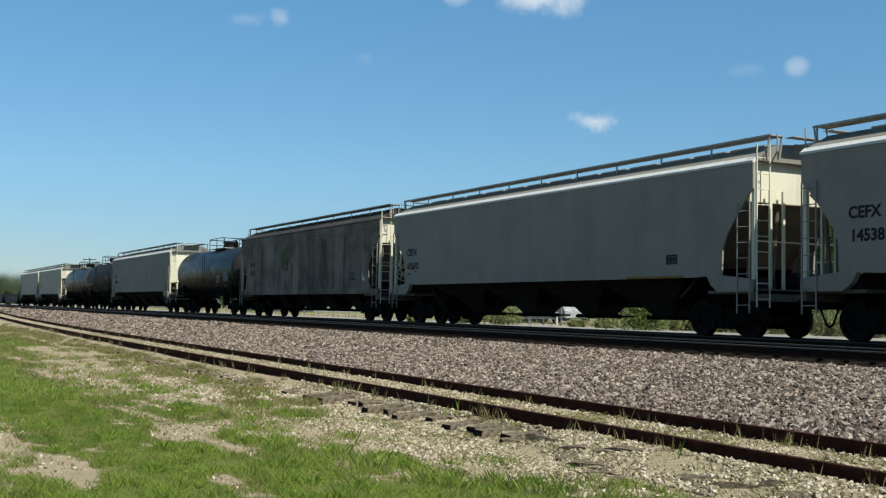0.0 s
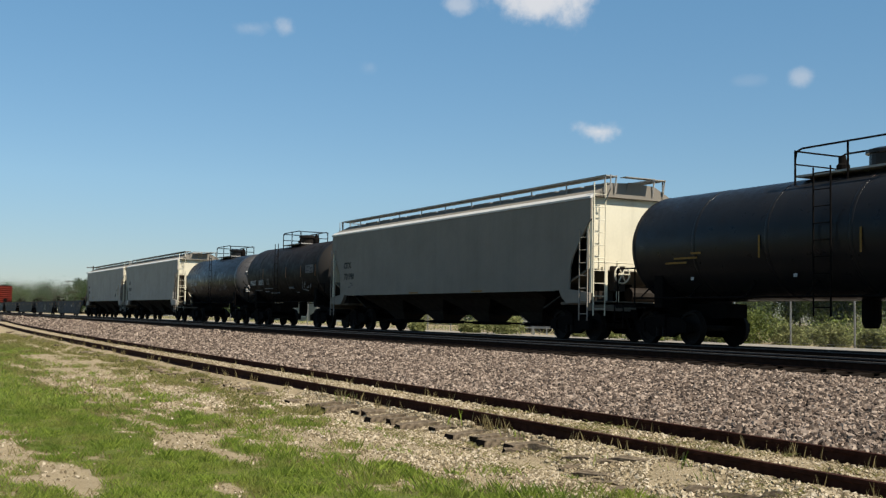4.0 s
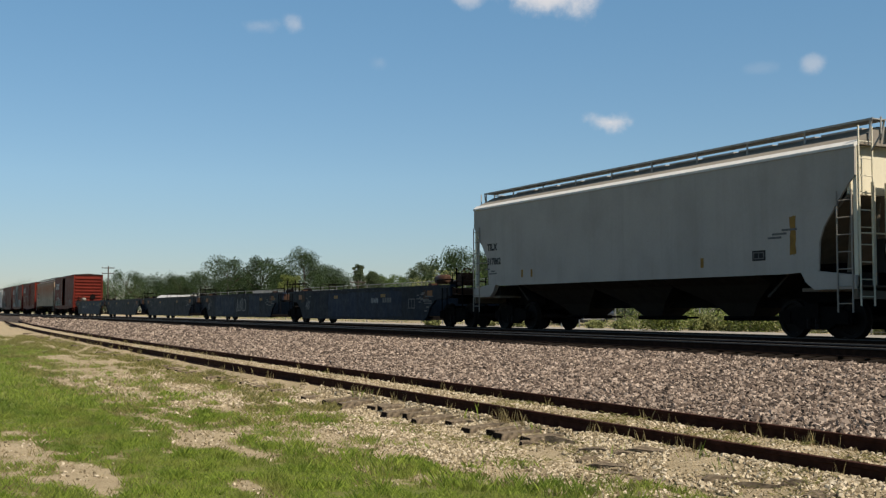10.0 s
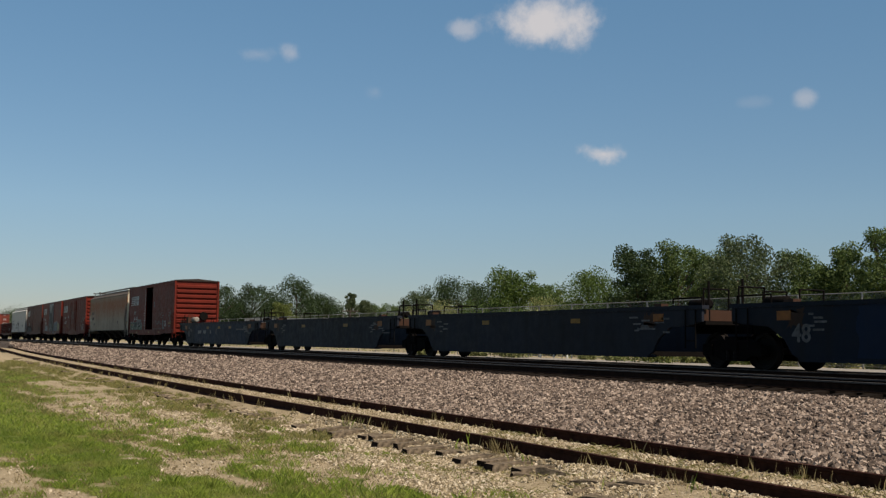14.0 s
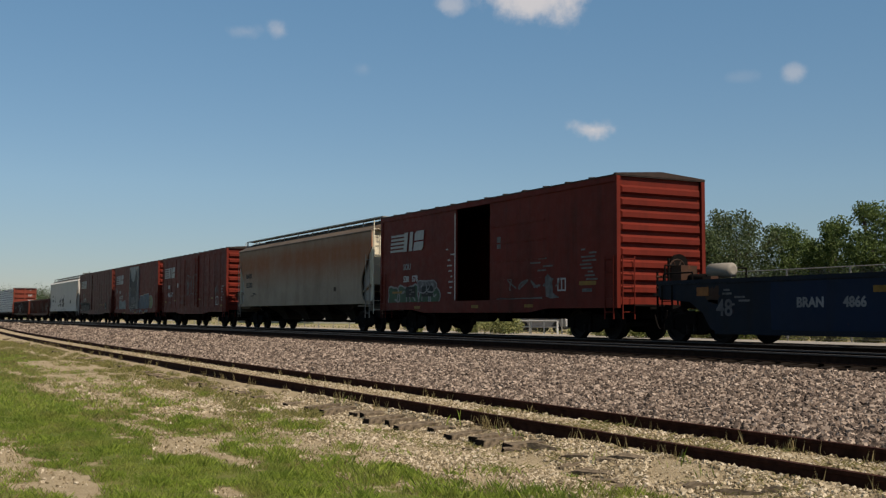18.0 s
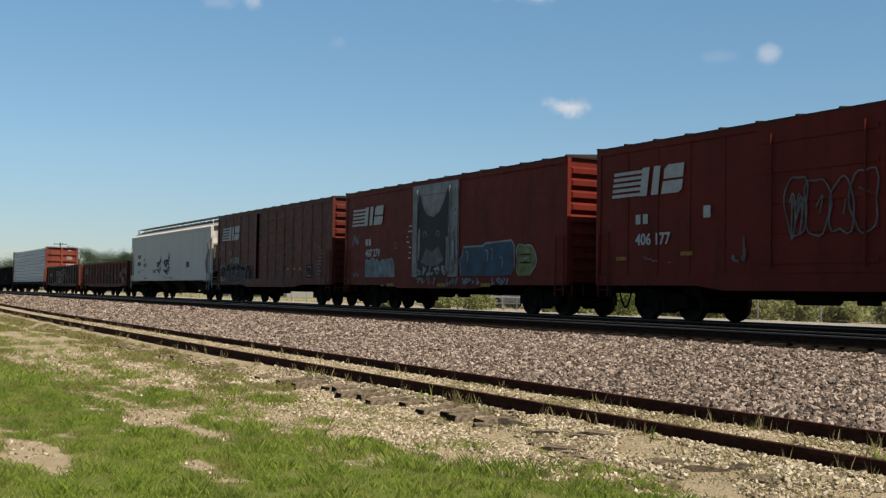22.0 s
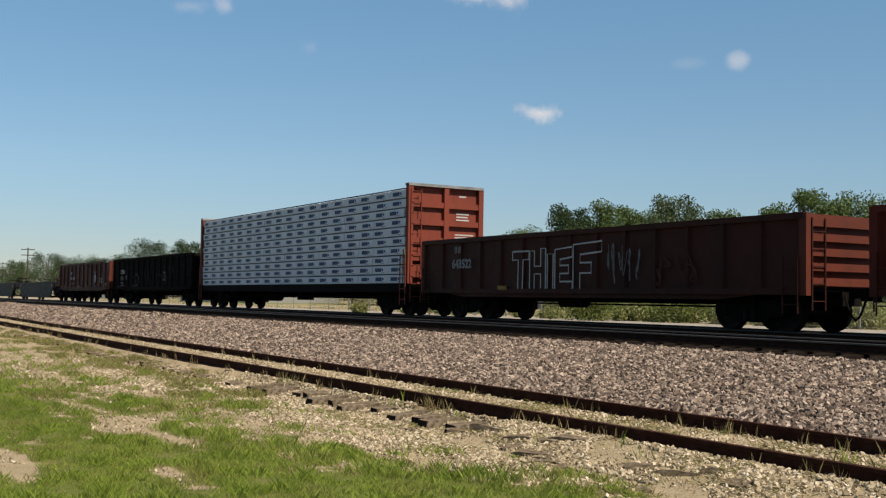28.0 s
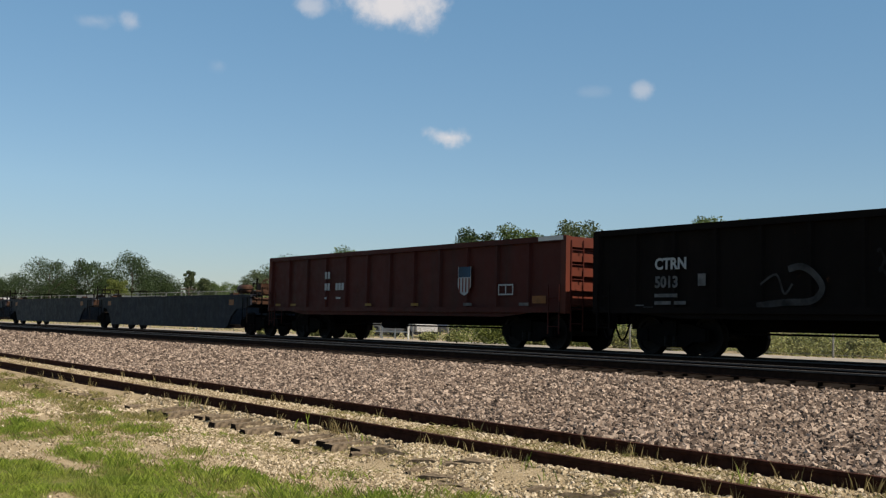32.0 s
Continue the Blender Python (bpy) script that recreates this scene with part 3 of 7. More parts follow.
    for y in (-1.5, 1.5):
        bm = B()
        rod(bm, (-xe + 0.9, y, 1.25), (xe - 0.9, y, 1.25), 0.025)
        part("side_rail", bm, M_UNDER, car)
        for k in range(7):
            x = -xe + 1.2 + (L - 2.4) * k / 6
            bm = B()
            rod(bm, (x, y, 1.25), (x, y * 0.72, 1.62), 0.02)
            part("rail_bracket", bm, M_UNDER, car)
    bm = B()
    lathe_z(bm, [(0.55, 0.16), (0.7, 0.22), (1.3, 0.22)], pc, 0, 14)
    part("bottom_outlet", bm, M_UNDER, car)
    add_coupler(car, xe)
    return car, (front + rear) / 2, xe, -math.sqrt(radius ** 2 - 0.3 ** 2)


def boxcar(label, front, rear, paint_mat, door=(0.0, 3.2), open_gap=None, eave=4.70, low=0.92, end_mat=None, smooth=False, door_mat=None, rib=0.016):
    """A ribbed boxcar. door: centre and width; open_gap: the stretch of the doorway that stands open."""
    car = thing("boxcar", label, "boxcar", "cars of the train")
    L = front - rear
    xe = L / 2
    d0, d1 = door[0] - door[1] / 2, door[0] + door[1] / 2
    for sy in (-1, 1):
        y0, y1 = sorted((sy * HALF, sy * (HALF - 0.07)))
        stretch = [(-xe + 0.05, d0), (d1, xe - 0.05)] if not (open_gap and sy < 0) else [(-xe + 0.05, open_gap[0]), (open_gap[1], xe - 0.05)]
        for a, b in stretch:
            bm = B()
            box(bm, a, b, y0, y1, low + 0.3, eave - 0.16)
            part("side_wall", bm, paint_mat, car)
            k = max(1, round((b - a) / 1.15))
            for i in range(0 if smooth else k + 1):
                x = a + (b - a) * i / k
                bm = B()
                slab_yz(bm, [(sy * (HALF + rib), low + 0.3), (sy * (HALF + rib), eave - 0.16), (sy * (HALF - 0.02), eave - 0.16), (sy * (HALF - 0.02), low + 0.3)], x - 0.05, x + 0.05)
                part("side_post", bm, paint_mat, car)
        bm = B()
        y2, y3 = sorted((sy * (HALF + 0.04), sy * (HALF - 0.1)))
        slab_xz(bm, [(-xe, low), (-xe, low + 0.3), (xe, low + 0.3), (xe, low), (d1 + 2.2, low), (d1 + 1.2, low - 0.12), (d0 - 1.2, low - 0.12), (d0 - 2.2, low)], y2, y3)
        part("side_sill", bm, paint_mat, car)
        bm = B()
        box(bm, -xe, xe, y2, y3, eave - 0.16, eave)
        part("top_plate", bm, paint_mat, car)
        # door
        if not (open_gap and sy < 0):
            bm = B()
            yy0, yy1 = sorted((sy * (HALF + 0.07), sy * (HALF + 0.005)))
            box(bm, d0 - 0.06, d1 + 0.06, yy0, yy1, low + 0.29, eave - 0.13)
            dr = part("sliding_door", bm, door_mat or paint_mat, car)
            for i in range(5):
                z = low + 0.55 + (eave - low - 1.0) * i / 4
                bm = B()
                box(bm, d0 + 0.08, d1 - 0.08, *sorted((sy * (HALF + 0.10), sy * (HALF + 0.07))), z - 0.06, z + 0.06)
                part("door_corrugation", bm, door_mat or paint_mat, dr)
            for x in (d0 + 0.4, d1 - 0.4):
                bm = B()
                rod(bm, (x, sy * (HALF + 0.13), low + 0.4), (x, sy * (HALF + 0.13), eave - 0.3), 0.025)
                part("lock_rod", bm, door_mat or paint_mat, dr)
    bm = B()
    slab_yz(bm, [(-HALF - 0.05, eave), (-HALF - 0.05, eave + 0.04), (0, eave + 0.16), (HALF + 0.05, eave + 0.04), (HALF + 0.05, eave)], -xe - 0.04, xe + 0.04)
    part("roof", bm, M_ROOF, car)
    k = int(L / 1.2)
    for i in range(k + 1):
        x = -xe + L * i / k
        bm = B()
        slab_yz(bm, [(-HALF - 0.055, eave + 0.03), (-HALF - 0.055, eave + 0.075), (0, eave + 0.195), (HALF + 0.055, eave + 0.075), (HALF + 0.055, eave + 0.03)], x - 0.05, x + 0.05)
        part("roof_rib", bm, M_ROOF, car)
    bm = B()
    box(bm, -xe + 0.08, xe - 0.08, -HALF + 0.08, HALF - 0.08, low + 0.12, low + 0.28)
    part("floor", bm, M_DARK, car)
    for s in (-1, 1):
        bm = B()
        x = s * (xe - 0.05)
        slab_yz(bm, [(-HALF + 0.01, low + 0.1), (-HALF + 0.01, eave), (0, eave + 0.12), (HALF - 0.01, eave), (HALF - 0.01, low + 0.1)], *sorted((x, x - s * 0.06)))
        part("end_wall", bm, end_mat or paint_mat, car)
        nr = 9
        for i in range(nr):
            z = low + 0.35 + (eave - low - 0.55) * (i + 0.5) / nr
            bm = B()
            h = 0.135
            a, b = s * (xe - 0.05), s * (xe + 0.055)
            ring_solid(bm, [(a, -HALF + 0.1, z - h), (a, HALF - 0.1, z - h), (a, HALF - 0.1, z + h), (a, -HALF + 0.1, z + h)],
                       [(b, -HALF + 0.18, z - h * 0.6), (b, HALF - 0.18, z - h * 0.6), (b, HALF - 0.18, z + h * 0.45), (b, -HALF + 0.18, z + h * 0.45)])
            part("end_corrugation", bm, end_mat or paint_mat, car)
        for sy in (-1, 1):
            bm = B()
            box(bm, *sorted((s * (xe + 0.06), s * (xe - 0.12))), *sorted((sy * (HALF + 0.03), sy * (HALF - 0.1))), low, eave)
            part("corner_post", bm, end_mat or paint_mat, car)
        ladder(car, (s * (xe + 0.12), -HALF + 0.12), None, (0, 0.42), 0.6, 2.4, material=end_mat or paint_mat)
        ladder(car, (s * (xe - 0.08), -HALF - 0.05), None, (-s * 0.42, 0), 0.6, 2.4, material=paint_mat)
        bm = B()
        box(bm, *sorted((s * xe, s * (xe + 0.3))), -1.2, 1.2, low + 0.05, low + 0.1)
        part("crossover_platform", bm, M_UNDER, car)
    bm = B()
    rod(bm, (xe + 0.12, 0.5, 2.2), (xe + 0.24, 0.5, 2.2), 0.3, 16)
    rod(bm, (xe + 0.14, 0.5, 0.9), (xe + 0.14, 0.5, 2.2), 0.03)
    part("hand_brake", bm, M_UNDER, car)
    bm = B()
    box(bm, -xe + 0.1, xe - 0.1, -0.33, 0.33, 0.62, low + 0.12)
    for x in (-xe * 0.5, -xe * 0.25, 0, xe * 0.25, xe * 0.5):
        box(bm, x - 0.08, x + 0.08, -HALF + 0.1, HALF - 0.1, 0.76, low + 0.12)
    part("underframe", bm, M_UNDER, car)
    bm = B()
    rod(bm, (-1.2, -0.9, 0.68), (-0.1, -0.9, 0.68), 0.2, 12)
    box(bm, 0.5, 0.9, -1.0, -0.7, 0.5, 0.85)
    rod(bm, (-xe + 3, -0.6, 0.62), (xe - 3, -0.6, 0.62), 0.025)
    part("brake_gear", bm, M_UNDER, car)
    for s in (-1, 1):
        add_truck(car, s * (xe - 2.1))
    add_coupler(car, xe)
    return car, (front + rear) / 2, xe


def gondola(label, front, rear, paint_mat, top=2.62, low=0.75, posts=14, end_mat=None):
    car = thing("gondola", label, "gondola car", "cars of the train")
    L = front - rear
    xe = L / 2
    for sy in (-1, 1):
        y0, y1 = sorted((sy * (HALF - 0.08), sy * (HALF - 0.12)))
        bm = B()
        slab_xz(bm, [(-xe, low + 0.25), (-xe, top), (xe, top), (xe, low + 0.25), (xe - 2.6, low), (-xe + 2.6, low)], y0, y1)
        part("side_sheet", bm, paint_mat, car)
        for i in range(posts + 1):
            x = -xe + 0.08 + (L - 0.16) * i / posts
            bm = B()
            ring_solid(bm, [(x - 0.09, sy * (HALF - 0.08), low + 0.22), (x + 0.09, sy * (HALF - 0.08), low + 0.22), (x + 0.05, sy * HALF, low + 0.26), (x - 0.05, sy * HALF, low + 0.26)],
                       [(x - 0.09, sy * (HALF - 0.08), top - 0.1), (x + 0.09, sy * (HALF - 0.08), top - 0.1), (x + 0.05, sy * HALF, top - 0.12), (x - 0.05, sy * HALF, top - 0.12)])
            part("side_post", bm, paint_mat, car)
        bm = B()
        box(bm, -xe - 0.02, xe + 0.02, *sorted((sy * (HALF + 0.03), sy * (HALF - 0.15))), top - 0.12, top + 0.02)
        part("top_chord", bm, paint_mat, car)
        bm = B()
        box(bm, -xe, xe, *sorted((sy * (HALF + 0.01), sy * (HALF - 0.12))), low + 0.12, low + 0.26)
        part("side_sill", bm, paint_mat, car)
    bm = B()
    box(bm, -xe, xe, -HALF + 0.12, HALF - 0.12, low + 0.2, low + 0.28)
    part("floor", bm, M_DARK, car)
    for s in (-1, 1):
        bm = B()
        box(bm, *sorted((s * (xe - 0.08), s * (xe - 0.02))), -HALF + 0.1, HALF - 0.1, low + 0.2, top)
        part("end_wall", bm, end_mat or paint_mat, car)
        for i in range(5):
            z = low + 0.4 + (top - low - 0.6) * i / 4
            bm = B()
            box(bm, *sorted((s * (xe - 0.02), s * (xe + 0.09))), -HALF + 0.12, HALF - 0.12, z - 0.08, z + 0.07)
            part("end_rib", bm, end_mat or paint_mat, car)
        for sy in (-1, 1):
            bm = B()
            box(bm, *sorted((s * (xe + 0.1), s * (xe - 0.1))), *sorted((sy * (HALF + 0.02), sy * (HALF - 0.14))), low + 0.1, top)
            part("corner_post", bm, end_mat or paint_mat, car)
        ladder(car, (s * (xe + 0.12), -HALF + 0.15), None, (0, 0.42), 0.5, top - 0.1, material=paint_mat)
        ladder(car, (s * (xe - 0.1), -HALF - 0.06), None, (-s * 0.42, 0), 0.42, 1.7, material=paint_mat)
        add_truck(car, s * (xe - 2.0))
    bm = B()
    box(bm, -xe, xe, -0.33, 0.33, 0.6, low + 0.2)
    part("centre_sill", bm, M_UNDER, car)
    bm = B()
    rod(bm, (-1.2, -0.9, 0.62), (-0.1, -0.9, 0.62), 0.18, 12)
    rod(bm, (-xe + 3, -0.6, 0.55), (xe - 3, -0.6, 0.55), 0.025)
    part("brake_gear", bm, M_UNDER, car)
    add_coupler(car, xe)
    return car, (front + rear) / 2, xe


def well_unit(label, front, rear, paint_mat, lead=False, tail=False):
    """One platform of an articulated well car, empty: deep side girders hung between trucks that it shares with its neighbours."""
    car = thing("well_car", label, "well car", "cars of the train")
    L = front - rear
    xe = L / 2
    for sy in (-1, 1):
        y0, y1 = sorted((sy * HALF, sy * (HALF - 0.08)))
        half = [(xe - 0.55, 1.57), (xe - 0.55, 1.2), (xe - 0.9, 1.12), (xe - 1.8, 1.05), (xe - 2.3, 0.75), (xe - 2.55, 0.40), (xe - 2.75, 0.30)]
        bm = B()
        slab_xz(bm, half + [(-x, z) for x, z in half[::-1]], y0, y1)
        part("side_girder", bm, paint_mat, car)
        bm = B()
        box(bm, -xe + 0.5, xe - 0.5, *sorted((sy * (HALF + 0.03), sy * (HALF - 0.2))), 1.52, 1.62)
        part("top_chord", bm, paint_mat, car)
        bm = B()
        box(bm, -xe + 2.75, xe - 2.75, *sorted((sy * (HALF + 0.02), sy * (HALF - 0.3))), 0.24, 0.32)
        part("bottom_chord", bm, paint_mat, car)
        for s in (-1, 1):
            bm = B()
            box(bm, s * (xe - 2.4) - 0.15, s * (xe - 2.4) + 0.15, *sorted((sy * (HALF - 0.05), sy * (HALF - 0.3))), 1.62, 1.70)
            part("container_guide", bm, M_RUSTEND, car)
    for x in np.linspace(-xe + 3.2, xe - 3.2, 5):
        bm = B()
        box(bm, x - 0.15, x + 0.15, -HALF + 0.08, HALF - 0.08, 0.26, 0.40)
        part("floor_beam", bm, M_UNDER, car)
    for s in (-1, 1):
        bm = B()
        box(bm, *sorted((s * (xe - 0.02), s * (xe - 2.2))), -0.4, 0.4, 0.9, 1.18)
        box(bm, *sorted((s * (xe - 0.5), s * (xe - 2.3))), -HALF + 0.08, HALF - 0.08, 1.12, 1.22)
        part("end_platform", bm, M_UNDER, car)
        bm = B()
        box(bm, *sorted((s * (xe - 0.6), s * (xe - 0.7))), -HALF + 0.1, HALF - 0.1, 1.2, 1.5)
        part("end_bulkhead", bm, M_RUSTEND, car)
        for y0, y1 in ((-1.45, -0.6), (0.6, 1.45)):
            bm = B()
            loop = [(s * (xe - 0.65), y0, 1.2), (s * (xe - 0.65), y0, 2.05), (s * (xe - 0.65), y1, 2.05), (s * (xe - 0.65), y1, 1.2)]
            for p, q in zip(loop, loop[1:]):
                rod(bm, p, q, 0.024)
            part("end_handrail", bm, M_UNDER, car)
        bm = B()
        loop = [(s * (xe - 0.65), -1.5, 1.6), (s * (xe - 0.65), -1.5, 1.82), (s * (xe - 1.8), -1.5, 1.82), (s * (xe - 1.8), -1.5, 1.6)]
        for p, q in zip(loop, loop[1:]):
            rod(bm, p, q, 0.022)
        part("side_handrail", bm, M_UNDER, car)
        bm = B()
        rod(bm, (s * (xe - 0.62), -1.3, 1.2), (s * (xe - 0.62), -1.3, 2.25), 0.035)
        part("stanchion", bm, M_UNDER, car)
        bm = B()
        box(bm, s * (xe - 2.3) - 0.22, s * (xe - 2.3) + 0.22, -HALF - 0.008, -HALF, 1.2, 1.42)
        part("reflector_plate", bm, M_ORANGE, car)
        ladder(car, (s * (xe - 0.75), -HALF - 0.04), None, (-s * 0.4, 0), 0.5, 1.5, material=M_UNDER, name="step_ladder")
        bm = B()
        box(bm, *sorted((s * (xe - 1.0), s * (xe - 1.7))), -1.35, -0.75, 1.22, 1.52)
        part("valve_box", bm, M_RUSTEND, car)
        bm = B()
        lathe_x(bm, sorted([(s * (xe - 1.0), 0.07), (s * (xe - 1.05), 0.13), (s * (xe - 1.75), 0.13), (s * (xe - 1.8), 0.07)]), -0.9, 1.68, 14)
        part("air_reservoir", bm, M_UNDER, car)
    if lead or tail:
        s = 1 if lead else -1
        bm = B()
        for i in range(16):
            a, b = 2 * math.pi * i / 16, 2 * math.pi * (i + 1) / 16
            rod(bm, (s * (xe - 0.5), -0.9 + 0.28 * math.cos(a), 1.95 + 0.28 * math.sin(a)), (s * (xe - 0.5), -0.9 + 0.28 * math.cos(b), 1.95 + 0.28 * math.sin(b)), 0.022, 5)
        for i in range(3):
            a = math.pi * i / 3
            rod(bm, (s * (xe - 0.5), -0.9 + 0.28 * math.cos(a), 1.95 + 0.28 * math.sin(a)), (s * (xe - 0.5), -0.9 - 0.28 * math.cos(a), 1.95 - 0.28 * math.sin(a)), 0.016, 5)
        part("brake_wheel", bm, M_RUSTEND, car, "rusty brake wheel")
        bm = B()
        box(bm, *sorted((s * (xe - 0.55), s * (xe - 0.95))), -1.15, -0.6, 1.6, 2.05)
        part("brake_housing", bm, M_RUSTEND, car)
        bm = B()
        lathe_x(bm, sorted([(s * (xe - 1.9), 0.10), (s * (xe - 1.96), 0.19), (s * (xe - 2.72), 0.19), (s * (xe - 2.78), 0.10)]), -1.0, 1.86, 16)
        part("air_tank", bm, M_RUSTEND if lead else M_MID, car)
        for zz, y0, y1 in ((1.75, -1.5, -0.2), (1.45, -1.5, 0.6)):
            bm = B()
            rod(bm, (s * (xe - 0.35), y0, zz), (s * (xe - 0.35), y1, zz), 0.03)
            part("brake_rod", bm, M_RUSTEND, car)
        bm = B()
        box(bm, *sorted((s * (xe - 0.2), s * (xe - 1.2))), -1.5, 1.5, 1.24, 1.30)
        part("walkway", bm, M_RUSTEND, car)
        for y in (-1.3, -0.3, 0.9):
            bm = B()
            rod(bm, (s * (xe - 0.15), y, 0.6), (s * (xe - 0.15), y, 1.9), 0.03)
            part("end_post", bm, M_UNDER, car)
    add_truck(car, -xe if not tail else -xe + 1.3)
    if lead:
        add_truck(car, xe - 1.3)
    return car, (front + rear) / 2, xe


M_ROOF = plain("boxcar_roof_steel", (0.030, 0.020, 0.016), 0.7)
M_RUSTEND = paint("well_car_end_rust", (0.050, 0.026, 0.017), (0.018, 0.016, 0.012), 0.5, 0.4, 0.3)
# body paint darkened for the shaded recess under the hopper ends, with grime
M_SLOPE = paint("slope_sheet_shade_and_grime", (0.15, 0.122, 0.09), (0.03, 0.024, 0.018), 0.5, 0.4, 0.1)


# ---- ground and tracks ----
def siding_y(x):
    """The siding's near rail: it bends towards the main line far off."""
    u = min(0.0, x + 8.0)
    return 7.0 + (0.0003 * u * u if u > -110 else 3.63 + 0.066 * (-110 - u))


def noisy(x, y, s, z=0.0):
    return noise.noise((x * s, y * s, z))


EDGE_X = [-80, -53, -29, -24, -18.6, -16, -13.5, -12.6, -11.8, -10.9, -10, -9.3, -8.5, -8.0, -7.4, -5, 5]
EDGE_Y = [5.6, 5.2, 4.5, 4.4, 4.5, 4.6, 4.8, 4.3, 3.65, 3.9, 3.9, 4.3, 4.4, 4.8, 5.5, 5.7, 5.7]
# bare spots in the grass: centre, half length along the track, half width
BARE = [(-12.3, 1.15, 1.6, 0.52), (-10.45, 1.55, 1.0, 0.2), (-20.7, 3.8, 3.2, 0.42), (-14.6, 3.15, 1.2, 0.3), (-12.5, 3.4, 1.0, 0.46), (-17.2, 4.2, 1.9, 0.42), (-10.9, 3.3, 0.8, 0.16),
        (-15.8, 3.6, 1.0, 0.16), (-26, 4.3, 4.0, 0.7), (-33, 4.7, 5, 0.7), (-8.6, 2.7, 0.4, 0.08), (-23, 3.2, 2.0, 0.22), (-19, 4.8, 2.4, 0.35), (-29, 3.4, 2.5, 0.2)]


def bare_spot(x, y):
    """Distance from the nearest bare spot, in its own radii."""
    return min(math.hypot((x - cx) / rx, (y - cy) / ry) for cx, cy, rx, ry in BARE)


def grassy(x, y):
    """How much grass grows at a place, 0 to 1."""
    rag = 0.9 * noisy(x * 0.7, y, 0.8, 2) + 1.1 * noisy(x * 0.8, y, 2.1, 4) + 0.9 * noisy(x, y, 5.5, 6)
    g = (np.interp(x, EDGE_X, EDGE_Y) - y) / 1.1 + rag
    g = min(g, (bare_spot(x, y) - 1.1) * 0.9 + 0.9 * rag)
    return max(0.0, min(1.0, 0.5 + 0.8 * g))


def ground_material():
    m, n, l, b = shader("ground_grass_and_dirt", 0.95, 0, 0.1)
    co = n.new("ShaderNodeTexCoord").outputs["Object"]
    big = noise_tex(n, l, co, 0.5, 6.0, (0.6, 1.3, 1), 0.6)
    mid = noise_tex(n, l, co, 2.2, 6.0, (0.7, 1.2, 1), 0.65)
    fine = noise_tex(n, l, co, 45.0, 6.0, (1, 1, 1), 0.7)
    dirt = mix_col(n, l, step_map(n, l, mid, 0.3, 0.7), (0.20, 0.155, 0.092), (0.33, 0.268, 0.17))
    dirt = mix_col(n, l, step_map(n, l, fine, 0.45, 0.75), dirt, (0.38, 0.315, 0.21))
    dirt = mix_col(n, l, step_map(n, l, fine, 0.42, 0.25), dirt, (0.11, 0.083, 0.052))
    grass = mix_col(n, l, step_map(n, l, fine, 0.3, 0.7), (0.052, 0.074, 0.013), (0.15, 0.165, 0.042))
    grass = mix_col(n, l, step_map(n, l, big, 0.48, 0.72, 0.0, 0.6), grass, (0.18, 0.155, 0.06))
    grass = mix_col(n, l, step_map(n, l, mid, 0.52, 0.72, 0.0, 0.5), grass, (0.16, 0.125, 0.055))
    at = n.new("ShaderNodeAttribute")
    at.attribute_name = "grass"
    ragged = n.new("ShaderNodeMath")
    ragged.operation = "ADD"
    l.new(at.outputs["Fac"], ragged.inputs[0])
    l.new(step_map(n, l, noise_tex(n, l, co, 9.0, 6.0, (0.8, 1.1, 1), 0.75), 0.3, 0.7, -0.28, 0.28), ragged.inputs[1])
    l.new(mix_col(n, l, step_map(n, l, ragged.outputs[0], 0.38, 0.72), dirt, grass), b.inputs["Base Color"])
    bump(n, l, b, fine, 0.7, 0.03)
    return m


def stone_material(name, c0, c1, c2):
    m, n, l, b = shader(name, 0.85, 0, 0.25)
    geo = n.new("ShaderNodeNewGeometry")
    co = n.new("ShaderNodeTexCoord").outputs["Object"]
    r = n.new("ShaderNodeValToRGB")
    r.color_ramp.elements[0].color, r.color_ramp.elements[1].color = (*c0, 1), (*c2, 1)
    r.color_ramp.elements.new(0.5).color = (*c1, 1)
    l.new(geo.outputs["Random Per Island"], r.inputs[0])
    fine = noise_tex(n, l, co, 40.0, 4.0)
    l.new(mix_col(n, l, step_map(n, l, fine, 0.3, 0.8, 0.0, 0.4), r.outputs[0], tuple(v * 0.4 for v in c1)), b.inputs["Base Color"])
    bump(n, l, b, fine, 0.4, 0.01)
    return m


def bed_material():
    """Crushed stone, as it looks where the single stones can no longer be told apart."""
    m, n, l, b = shader("ballast_bed", 0.9, 0, 0.2)
    co = n.new("ShaderNodeTexCoord").outputs["Object"]
    v = n.new("ShaderNodeTexVoronoi")
    v.inputs["Scale"].default_value = 17.0
    l.new(co, v.inputs["Vector"])
    sep = n.new("ShaderNodeSeparateColor")
    l.new(v.outputs["Color"], sep.inputs[0])
    big = noise_tex(n, l, co, 0.3, 3.0)
    c = mix_col(n, l, sep.outputs[0], (0.020, 0.015, 0.011), (0.125, 0.098, 0.078))
    # cell edges darkened: shade in the gaps between stones, painted in
    c = mix_col(n, l, step_map(n, l, v.outputs["Distance"], 0.0, 0.55, 0.0, 0.5), c, (0.018, 0.013, 0.009))
    c = mix_col(n, l, step_map(n, l, big, 0.35, 0.7, 0.0, 0.3), c, (0.15, 0.115, 0.085))
    l.new(c, b.inputs["Base Color"])
    k = n.new("ShaderNodeMath")
    k.operation = "SUBTRACT"
    k.inputs[0].default_value = 1.0
    l.new(v.outputs["Distance"], k.inputs[1])
    bump(n, l, b, k.outputs[0], 0.8, 0.04)
    return m


